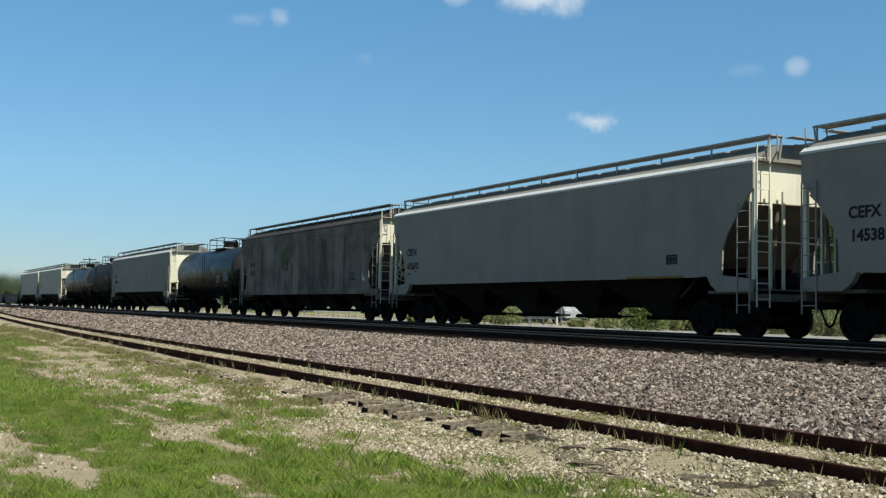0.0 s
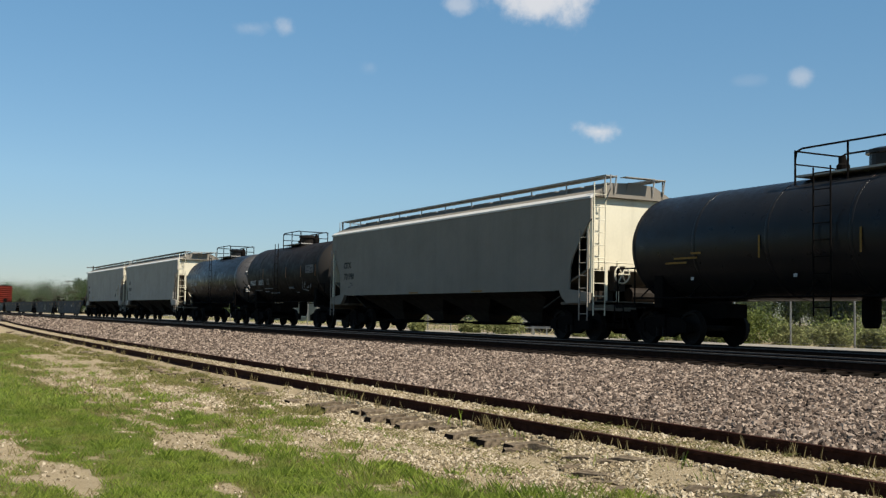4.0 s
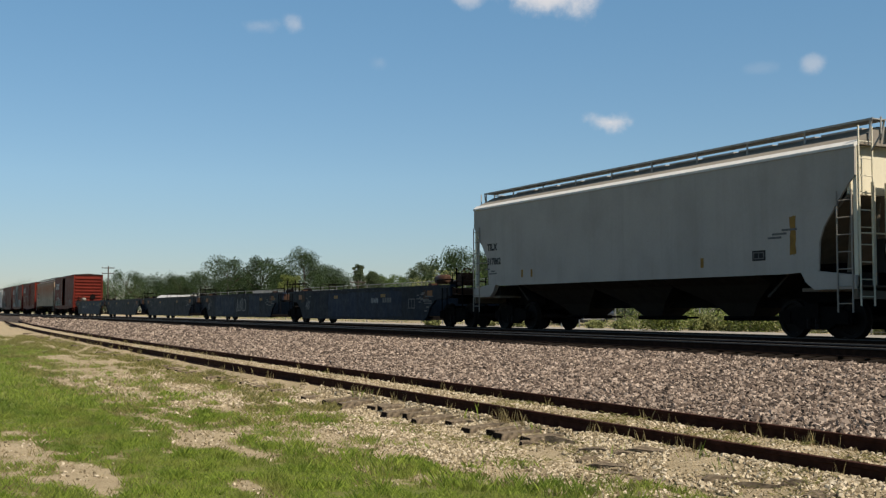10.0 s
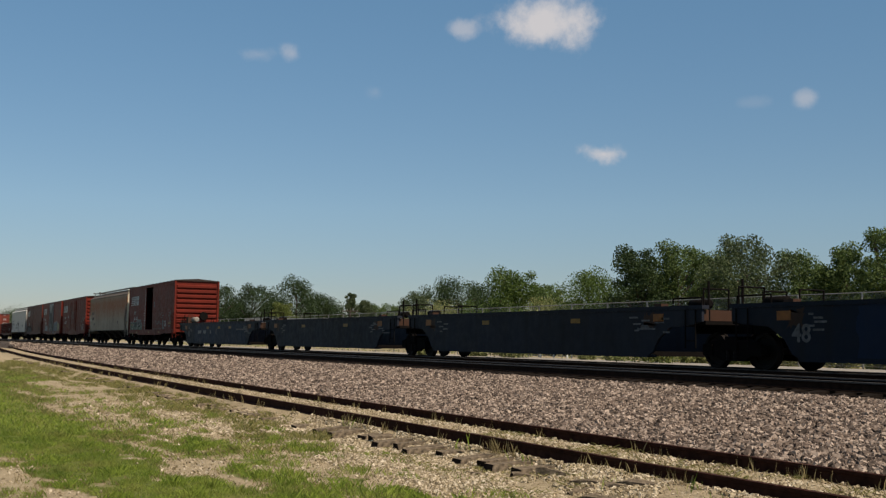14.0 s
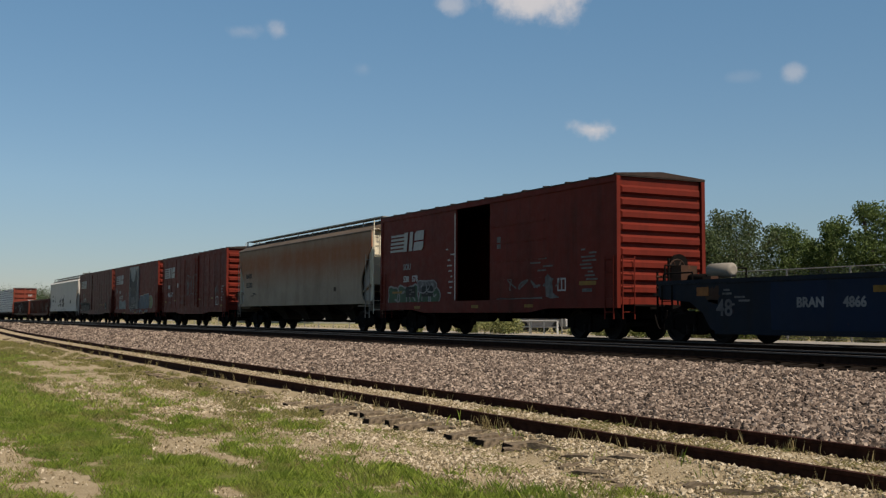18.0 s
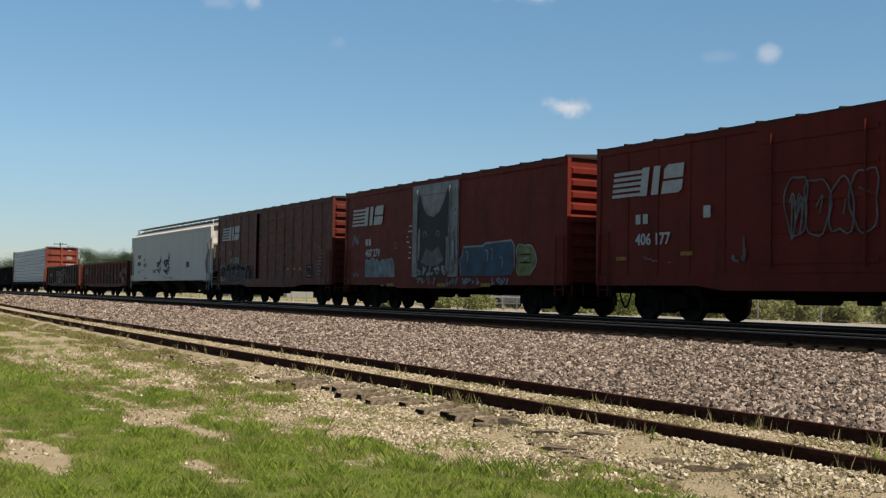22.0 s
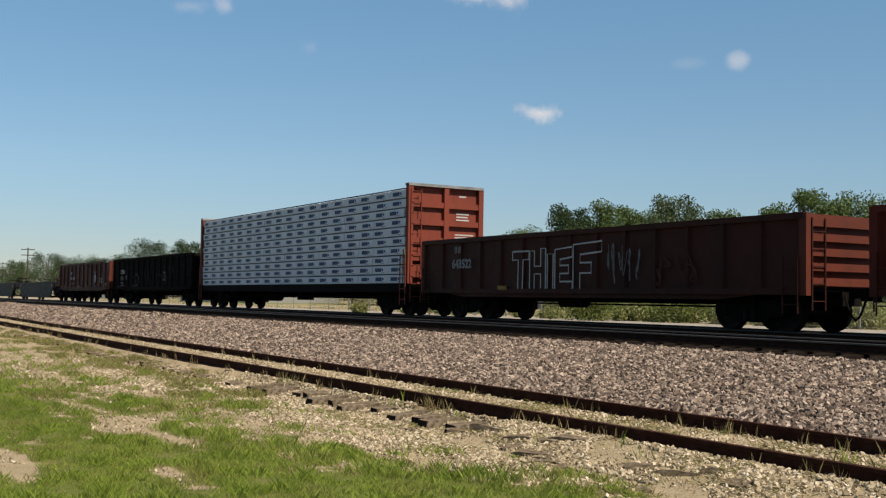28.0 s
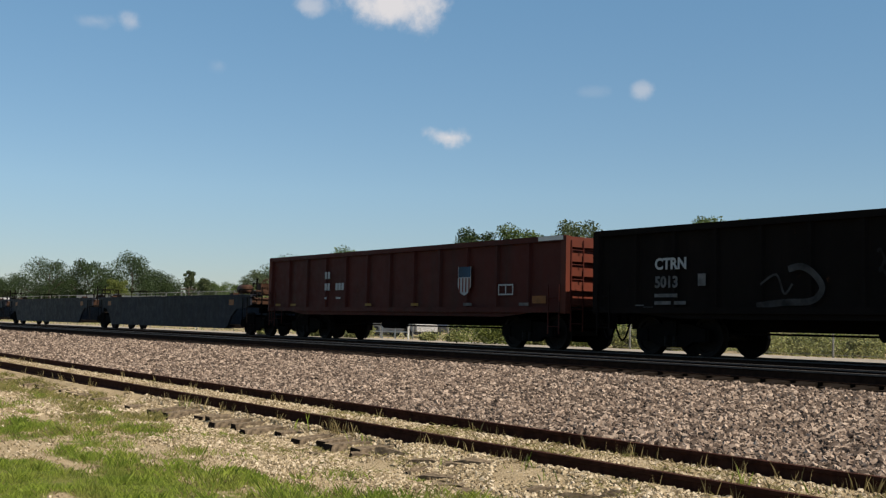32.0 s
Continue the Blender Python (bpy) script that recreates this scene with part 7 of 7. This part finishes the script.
# pipe railing beside the vehicles
railing = thing("pipe_railing", "white two-rail pipe railing", "railing")
p0, p1 = by_bearing(31.9, 56), by_bearing(33.95, 54)
for z in (0.18, 0.48):
    bm = B()
    rod(bm, (*p0, z), (*p1, z), 0.035, 6)
    part("rail_pipe", bm, M_PIPE, railing)
for k in range(4):
    f = k / 3
    x, y = p0[0] + (p1[0] - p0[0]) * f, p0[1] + (p1[1] - p0[1]) * f
    bm = B()
    rod(bm, (x, y, -0.25), (x, y, 0.5), 0.05 if k == 3 else 0.035, 6)
    part("post", bm, M_PIPE, railing)


def vehicle(x, y, yaw, body_mat, label, van=False, z=-0.20):
    """A parked car: body, cabin with dark glass, four wheels."""
    c = thing("parked_car", label, "car", "vehicles parked behind the fence")
    c.matrix_basis = pose(x, y, z, 0, 0, yaw)
    bm = B()
    pts = [(-2.2, 0.35), (-2.25, 0.75), (-1.5, 0.95), (2.0, 0.98), (2.2, 0.7), (2.2, 0.35)]
    slab_xz(bm, pts, -0.88, 0.88)
    part("body", bm, body_mat, c)
    bm = B()
    cab = [(-0.95, 0.93), (-0.35, 1.45), (1.2, 1.48), (1.85, 0.95)] if not van else [(-1.6, 0.93), (-1.0, 2.0), (2.1, 2.05), (2.15, 0.95)]
    slab_xz(bm, cab, -0.78, 0.78)
    part("cabin", bm, body_mat, c)
    for sy in (-1, 1):
        bm = B()
        q = [(x0 * 0.9, 0.98 + (z0 - 0.93) * 0.86) for x0, z0 in cab]
        slab_xz(bm, q, *sorted((sy * 0.775, sy * 0.79)))
        part("side_window", bm, M_GLASS, c)
        for xw in (-1.4, 1.4):
            bm = B()
            rod(bm, (xw, sy * 0.7, 0.32), (xw, sy * 0.9, 0.32), 0.32, 16)
            part("wheel", bm, M_TYRE, c)


vehicle(*by_bearing(32.6, 68), 20, M_CARD, "dark saloon car parked on the lot")
vehicle(*by_bearing(34.1, 70), 35, M_CARD, "dark car parked beside the railing")
vehicle(*by_bearing(33.6, 66), 10, M_CARW, "white car parked on the lot")
vehicle(*by_bearing(33.4, 80), 60, M_CARG, "grey van parked on the lot", True)


def house(az, dist, w, d, wall, roof, label, yaw, z=-0.5, gable=True):
    hs = thing("house", label, "building", "buildings behind the railway")
    x, y = by_bearing(az, dist)
    hs.matrix_basis = pose(x, y, z, 0, 0, yaw)
    bm = B()
    box(bm, -w / 2, w / 2, -d / 2, d / 2, 0, wall)
    part("wall", bm, M_SIDING, hs)
    bm = B()
    if gable:
        slab_yz(bm, [(-d / 2 - 0.4, wall - 0.05), (0, roof), (d / 2 + 0.4, wall - 0.05), (d / 2 + 0.4, wall + 0.1), (0, roof + 0.15), (-d / 2 - 0.4, wall + 0.1)], -w / 2 - 0.4, w / 2 + 0.4)
    else:
        box(bm, -w / 2 - 0.3, w / 2 + 0.3, -d / 2 - 0.3, d / 2 + 0.3, wall, roof)
    part("roof", bm, M_SHINGLE, hs)
    for k in range(3):
        xx = -w / 2 + w * (k + 0.5) / 3
        bm = B()
        box(bm, xx - 0.5, xx + 0.5, -d / 2 - 0.03, -d / 2 + 0.02, 0.9, 2.1)
        part("window", bm, M_GLASS, hs)
        bm = B()
        box(bm, xx - 0.6, xx + 0.6, -d / 2 - 0.08, -d / 2, 0.8, 0.9)
        part("sill", bm, M_PIPE, hs)


house(13.25, 215, 8, 6, 2.7, 4.0, "white house with a light grey roof", 35)
house(20.4, 150, 16, 9, 2.9, 3.9, "low pale building with a flat roof", 20, gable=False)
house(23.0, 170, 12, 8, 2.7, 4.0, "low pale house with a grey roof", 15)


def pole(az, dist, h, label="wooden utility pole with a crossarm"):
    p = thing("utility_pole", label, "utility pole", "utility poles")
    x, y = by_bearing(az, dist)
    p.matrix_basis = pose(x, y, -0.5, 0, 0, 70)
    bm = B()
    for k in range(4):
        rod(bm, (0, 0, h * k / 4), (0, 0, h * (k + 1) / 4), 0.19 - 0.02 * k, 8)
    part("pole", bm, M_WOODP, p)
    for z in (h - 0.4, h - 1.6):
        bm = B()
        box(bm, -1.4, 1.4, -0.08, 0.08, z - 0.08, z + 0.08)
        arm = part("crossarm", bm, M_WOODP, p)
        for xx in (-1.25, -0.5, 0.5, 1.25):
            bm = B()
            lathe_z(bm, [(z + 0.08, 0.04), (z + 0.2, 0.07), (z + 0.3, 0.03)], xx, 0, 8)
            part("insulator", bm, M_GALV, arm)


pole(9.78, 250, 10.9)
pole(8.65, 380, 11.0)
pole(8.98, 300, 7.5)
pole(22.5, 190, 6.5, "short wooden pole among the trees")


# ---- stones, grass and litter ----
CUBE = np.array([(x, y, z) for x in (-1, 1) for y in (-1, 1) for z in (-1, 1)], float)
CUBE_F = np.array([(0, 1, 3, 2), (4, 6, 7, 5), (0, 4, 5, 1), (2, 3, 7, 6), (0, 2, 6, 4), (1, 5, 7, 3)])


def stones(name, label, x, y, z, r, material, rng, category="gravel"):
    """Angular stones, each an uneven six-sided lump, in one mesh."""
    n = len(x)
    v = np.repeat(CUBE[None], n, 0) * rng.uniform(0.45, 1.0, (n, 8, 3))
    v *= (r[:, None] * rng.uniform(0.6, 1.15, (n, 3)))[:, None, :]
    q = rng.normal(size=(n, 4))
    q /= np.linalg.norm(q, axis=1)[:, None]
    w, a, b, c = q.T
    R = np.stack([np.stack([1 - 2 * (b * b + c * c), 2 * (a * b - c * w), 2 * (a * c + b * w)], 1),
                  np.stack([2 * (a * b + c * w), 1 - 2 * (a * a + c * c), 2 * (b * c - a * w)], 1),
                  np.stack([2 * (a * c - b * w), 2 * (b * c + a * w), 1 - 2 * (a * a + b * b)], 1)], 1)
    v = np.einsum("nij,nkj->nki", R, v) + np.stack([x, y, z], 1)[:, None, :]
    f = (CUBE_F[None] + 8 * np.arange(n)[:, None, None]).reshape(-1, 4)
    return tagged(new(name, soup(name, v.reshape(-1, 3), f, material)), label, category, kind="stuff")


rng = np.random.default_rng(77)


def ballast_field(x0, x1, n, r0, r1):
    x, y = rng.uniform(x0, x1, n), rng.uniform(8.7, 14.5, n)
    toe = np.array([siding_y(a) for a in x]) + 1.72
    keep = (y > toe) & ((y < 14.05) | (rng.random(n) < 0.1))
    x, y = x[keep], y[keep]
    r = rng.uniform(r0, r1, len(x))
    z = np.array([bed_z(a, b) for a, b in zip(x, y)]) + r * rng.uniform(-0.1, 0.75, len(x))
    return x, y, z, r


parts = [ballast_field(-24, -3, 80000, 0.020, 0.042), ballast_field(-45, -24, 30000, 0.030, 0.052), ballast_field(-85, -45, 16000, 0.04, 0.075), ballast_field(-190, -85, 9000, 0.07, 0.13)]
stones("ballast_stones", "tan and grey crushed stone on the shoulder of the main track", *[np.concatenate(c) for c in zip(*parts)], M_STONE, rng)

n = 26000
x, y = -4 - 22 * rng.random(n) ** 1.3, rng.uniform(1.0, 6.9, n)
keep = np.array([rng.random() > grassy(a, b) * 1.15 and noisy(a, b, 1.1, 21) > -0.25 for a, b in zip(x, y)])
x, y = x[keep], y[keep]
stones("loose_gravel", "pale loose gravel on the dirt beside the siding", x, y, np.array([height(a, b) for a, b in zip(x, y)]) + 0.006, (0.005 + 0.016 * rng.random(len(x)) ** 2.2) * (1 + 0.5 * (x < -14)), M_PEBBLE, rng)
n = 52000
x = -4.5 - 15 * rng.random(n) ** 1.1
y = np.array([siding_y(a) for a in x]) - 0.08 - 2.1 * rng.random(n) ** 1.3
keep = np.array([noisy(a, b, 1.3, 41) + 0.4 * noisy(a, b, 5.0, 43) > -0.22 and grassy(a, b) < 0.6 for a, b in zip(x, y)])
x, y = x[keep], y[keep]
stones("loose_gravel", "coarse pale gravel spilled beside the tie ends", x, y, np.array([height(a, b) for a, b in zip(x, y)]) + 0.006, 0.006 + 0.022 * rng.random(len(x)) ** 1.8, M_PEBBLE, rng)
n = 15000
x, u = -3 - 40 * rng.random(n) ** 1.2, rng.uniform(0.12, 1.4, n)
y = np.array([siding_y(a) for a in x]) + u
stones("loose_gravel", "sandy gravel between the siding's rails", x, y, -0.733 + rng.uniform(-0.01, 0.01, n), rng.uniform(0.006, 0.026, n), M_PEBBLE, rng)
tagged(sheet("siding_fill", list(np.arange(-120, 6, 1.5)) + [40], [0.09, 0.4, 0.75, 1.1, 1.42], lambda x, v: -0.735 + 0.02 * noisy(x, v, 3.0), M_GROUND), "sandy dirt packed between the siding's rails", "ground", kind="structure")
fill = bpy.data.objects["siding_fill"]
for vert in fill.data.vertices:
    vert.co.y += siding_y(vert.co.x)


def blades(name, label, x, y, z, h, w, lean, material, category="grass"):
    n = len(x)
    a = rng.uniform(0, 2 * math.pi, n)
    side = np.stack([np.cos(a), np.sin(a), 0 * a], 1) * (w / 2)[:, None]
    b = rng.uniform(0, 2 * math.pi, n)
    tip = np.stack([np.cos(b) * lean * h, np.sin(b) * lean * h, h], 1)
    p = np.stack([x, y, z], 1)
    v = np.stack([p - side, p + side, p + tip * 0.55 + side * 0.7 - np.array([0, 0, 0.0]), p + tip], 1)
    v[:, 2] = p + tip * np.array([0.4, 0.4, 0.6]) + side * 0.6
    f = np.concatenate([np.array([[0, 1, 2]]) + 4 * np.arange(n)[:, None], np.array([[0, 2, 3]]) + 4 * np.arange(n)[:, None]])
    return tagged(new(name, soup(name, v.reshape(-1, 3), f, material)), label, category, kind="stuff")


M_GRASS = leaf_material("grass_blades", (0.084, 0.132, 0.015), (0.275, 0.345, 0.052))
gn, gl = M_GRASS.node_tree.nodes, M_GRASS.node_tree.links
g_ramp = [k for k in gn if k.type == "VALTORGB"][0]
g_co = gn.new("ShaderNodeTexCoord").outputs["Object"]
g_patch = noise_tex(gn, gl, g_co, 1.3, 5.0, (0.7, 1.2, 1.0), 0.65)
g_col = mix_col(gn, gl, step_map(gn, gl, g_patch, 0.50, 0.68, 0.0, 0.5), g_ramp.outputs[0], (0.27, 0.22, 0.085))
g_deep = noise_tex(gn, gl, g_co, 0.8, 4.0, (0.5, 1.3, 1.0), 0.6)
g_col = mix_col(gn, gl, step_map(gn, gl, g_deep, 0.5, 0.68, 0.0, 0.6), g_col, (0.070, 0.115, 0.016))
gl.new(g_col, gn["Principled BSDF"].inputs["Base Color"])
gl.new(g_col, gn["Translucent BSDF"].inputs["Color"])
M_OLIVE = leaf_material("half_dry_grass_blades", (0.10, 0.105, 0.028), (0.27, 0.245, 0.085))
M_STRAW = leaf_material("dry_grass_blades", (0.12, 0.097, 0.038), (0.30, 0.24, 0.115))


def scatter(n, x0, x1, y0, y1, lo, power=1.0, hi=2.0):
    x = x1 - (x1 - x0) * rng.random(n) ** power
    y = rng.uniform(y0, y1, n)
    g = np.array([grassy(a, b) for a, b in zip(x, y)])
    tuft = np.array([noisy(a, b, 3.2, 33) for a, b in zip(x, y)])
    keep = (g > lo) & (g < hi) & (rng.random(n) < 0.25 + 0.75 * g) & (tuft > -0.35)
    return x[keep], y[keep], tuft[keep]


x, y, tuft = scatter(240000, -17, -4.5, 0.2, 6.3, 0.42)
zz = np.array([height(a, b) for a, b in zip(x, y)])
blades("grass", "short green grass with bare patches", x, y, zz, rng.uniform(0.02, 0.055, len(x)) * (0.85 + 2.4 * np.maximum(tuft, -0.15)), rng.uniform(0.003, 0.006, len(x)), rng.uniform(0.2, 1.0, len(x)), M_GRASS)
x, y, tuft = scatter(70000, -48, -17, 0.2, 7.0, 0.40, 1.4)
zz = np.array([height(a, b) for a, b in zip(x, y)])
blades("grass", "short green grass with bare patches", x, y, zz, rng.uniform(0.03, 0.09, len(x)), rng.uniform(0.008, 0.016, len(x)), rng.uniform(0.2, 1.1, len(x)), M_GRASS)
x, y, tuft = scatter(90000, -36, -4.5, 0.2, 6.8, 0.10, 1.2, 0.8)
zz = np.array([height(a, b) for a, b in zip(x, y)])
blades("dry_grass", "straw-coloured dry grass among the green", x, y, zz, rng.uniform(0.02, 0.07, len(x)), rng.uniform(0.004, 0.008, len(x)), rng.uniform(0.3, 1.2, len(x)), M_STRAW)

n = 9000
x, u = -4 - 45 * rng.random(n) ** 1.3, rng.uniform(0.1, 1.4, n)
keep = np.array([noisy(a, b, 2.0, 51) > -0.05 for a, b in zip(x, u)])
x, u = x[keep], u[keep]
blades("dry_grass", "short dry grass between the siding's rails", x, np.array([siding_y(a) for a in x]) + u, -0.735 + 0 * x, rng.uniform(0.015, 0.06, len(x)), rng.uniform(0.005, 0.010, len(x)), rng.uniform(0.4, 1.6, len(x)), M_STRAW)
# dry stems and green tufts along the siding's rails
xs, ys, hs = [], [], []
for k in range(420):
    cx = -3 - 60 * rng.random() ** 1.3
    cy = siding_y(cx) + rng.choice([-0.12, 0.14, 0.4, 1.38, 1.62])
    m = rng.integers(4, 14)
    xs += list(cx + rng.normal(0, 0.05, m))
    ys += list(cy + rng.normal(0, 0.03, m))
    hs += list(rng.uniform(0.05, 0.22, m))
xs, ys, hs = map(np.array, (xs, ys, hs))
blades("dry_weeds", "dry stems growing along the rails of the siding", xs, ys, -0.78 + 0 * xs, hs, rng.uniform(0.004, 0.008, len(xs)), rng.uniform(0.05, 0.45, len(xs)), M_STRAW, "weeds")
xs, ys, hs = [], [], []
for cx, dy, tall in ((-12.55, -0.15, 0.3), (-8.0, -0.25, 0.28), (-7.4, -0.35, 0.22), (-6.2, 0.75, 0.3), (-8.9, -0.55, 0.15), (-11.0, -0.2, 0.18), (-16.5, -0.2, 0.25), (-22, 1.3, 0.25), (-5.6, 0.9, 0.25)):
    m = 9
    xs += list(cx + rng.normal(0, 0.09, m))
    ys += list(siding_y(cx) + dy + rng.normal(0, 0.07, m))
    hs += list(tall * rng.uniform(0.4, 1.0, m))
xs, ys, hs = map(np.array, (xs, ys, hs))
blades("weed_tufts", "green weed tufts beside the siding", xs, ys, -0.83 + 0 * xs, hs, rng.uniform(0.006, 0.010, len(xs)), rng.uniform(0.1, 0.6, len(xs)), M_GRASS, "weeds")

# olive, half-dry grass between the green and the siding
n = 150000
x, y = -12.5 - 55 * rng.random(n) ** 1.5, rng.uniform(2.8, 7.6, n)
thick = np.array([noisy(a * 0.6, b, 1.1, 71) + 0.8 * noisy(a * 0.8, b, 3.4, 73) for a, b in zip(x, y)])
keep = (thick > 0.07) & (np.array([bare_spot(a, b) for a, b in zip(x, y)]) > 1.15) & (y < np.array([siding_y(a) for a in x]) - 0.25) & (x < -13.5 - 2.2 * np.maximum(0.0, y - 5.2))
x, y, thick = x[keep], y[keep], thick[keep]
zz = np.array([height(a, b) for a, b in zip(x, y)])
blades("dry_grass", "olive half-dry grass beside the siding", x, y, zz, rng.uniform(0.03, 0.09, len(x)) * (0.8 + 1.2 * np.clip(thick, 0, 0.6)), rng.uniform(0.005, 0.010, len(x)) * np.where(x < -25, 1.8, 1.0), rng.uniform(0.3, 1.2, len(x)), M_OLIVE)
n = 16000
x, y = rng.uniform(-14, -4, n), rng.uniform(5.3, 8.4, n)
keep = np.array([noisy(a * 0.7, b, 1.6, 81) + 0.5 * noisy(a, b, 5.0, 83) > 0.1 and abs(b - siding_y(a)) > 0.1 and abs(b - siding_y(a) - 1.505) > 0.1 for a, b in zip(x, y)])
x, y = x[keep], y[keep]
zz = np.array([max(height(a, b), -0.735) if b > siding_y(a) else height(a, b) for a, b in zip(x, y)])
blades("dry_thatch", "flattened dry grass on the gravel of the siding", x, y, zz + 0.012, rng.uniform(0.012, 0.045, len(x)), rng.uniform(0.004, 0.008, len(x)), rng.uniform(0.8, 3.0, len(x)), M_OLIVE)
n = 16000
x, y = rng.uniform(-14, -4, n), rng.uniform(4.2, 6.95, n)
keep = np.array([grassy(a, b) < 0.5 for a, b in zip(x, y)])
x, y = x[keep], y[keep]
stones("grit", "fine pale grit on the dirt", x, y, np.array([height(a, b) for a, b in zip(x, y)]) + 0.002, 0.003 + 0.008 * rng.random(len(x)) ** 2, M_PEBBLE, rng)
# grass clumps that stand alone on the gravel
xs, ys, hs = [], [], []
for cx, cy, wide, m, tall in [(-11.25, 4.8, 0.22, 190, 0.10), (-10.84, 3.8, 0.34, 420, 0.12), (-9.3, 4.15, 0.32, 420, 0.13), (-9.9, 3.6, 0.3, 300, 0.10), (-13.5, 4.95, 0.4, 380, 0.11), (-12.3, 4.3, 0.3, 200, 0.08), (-7.6, 4.9, 0.34, 420, 0.13), (-7.35, 5.45, 0.26, 260, 0.11), (-8.1, 4.4, 0.3, 300, 0.12), (-14.2, 4.2, 0.5, 420, 0.09)] + [
        (rng.uniform(-26, -7), rng.uniform(3.6, 6.0), rng.uniform(0.05, 0.2), int(rng.integers(15, 110)), rng.uniform(0.05, 0.1)) for _ in range(80)]:
    xs += list(cx + rng.normal(0, wide * 0.8, m))
    ys += list(cy + rng.normal(0, wide * 0.45, m))
    hs += list(tall * rng.uniform(0.3, 1.0, m))
xs, ys, hs = map(np.array, (xs, ys, hs))
zs = np.array([height(a, b) for a, b in zip(xs, ys)])
blades("grass", "tufts of taller green grass at the gravel's edge", xs, ys, zs, hs, rng.uniform(0.004, 0.008, len(xs)), rng.uniform(0.2, 0.9, len(xs)), M_GRASS)

# pieces of broken tie
more = [(-5.2 - 0.42 * k + rnd.uniform(-0.2, 0.2), 6.4 + rnd.uniform(-0.6, 0.25), rnd.uniform(0, 90), rnd.uniform(0.15, 0.4)) for k in range(6)]
for i, (x, y, yaw, size) in enumerate([(-11.02, 6.55, 70, 0.3), (-10.4, 6.5, 55, 0.4), (-9.82, 6.55, 20, 0.6), (-9.14, 6.5, 30, 0.5), (-8.57, 6.7, 25, 0.55), (-8.52, 6.2, 15, 0.6), (-9.0, 6.3, 75, 0.4), (-8.3, 6.05, 20, 0.55), (-8.75, 6.55, 40, 0.35), (-7.25, 6.4, 55, 0.4), (-6.81, 6.42, 30, 0.45), (-10.9, 6.1, 15, 0.3), (-7.9, 5.9, 65, 0.3)] + more):
    ob = tagged(new("tie_fragment", dark_ends(mesh_of("tie_fragment", tie_mesh(900 + i, size / 2), M_TIE))), "splintered piece of old weathered tie on the dirt", "wood debris", "broken tie pieces")
    ob.matrix_basis = pose(x, y, height(x, y) + 0.035, rnd.uniform(-9, 9), rnd.uniform(-14, 14), yaw - 90) @ Matrix.Diagonal((rnd.uniform(0.35, 0.6), 1, rnd.uniform(0.55, 0.95), 1))


# ---- what moves: the cars of the train ----
def run(t):
    """How far the train has come at t seconds, from where it is at 16 s."""
    return 13.345 * (t - 16) + 0.02525 * (t - 16) ** 2


def motions():
    for car, mid in cars:
        walk(car, [(t, pose(mid + run(t), TRACK_Y, 0)) for t in range(0, 33, 2)])
    # the wheels roll on the rails; all of one end of a truck share their turning
    for dx in (-0.89, 0.89):
        same = [w for w in wheelsets if abs(w.location.x - dx) < 0.1]
        walk(same[0], [(k / FPS, pose(dx, 0, 0.457, 0, math.degrees(run(k / FPS) / 0.457), 0)) for k in range(32 * FPS + 1)])
        turn = same[0].animation_data
        for w in same[1:]:
            w.rotation_mode = "QUATERNION"
            w.animation_data_create()
            w.animation_data.action = turn.action
            w.animation_data.action_slot = turn.action_slot


motions()
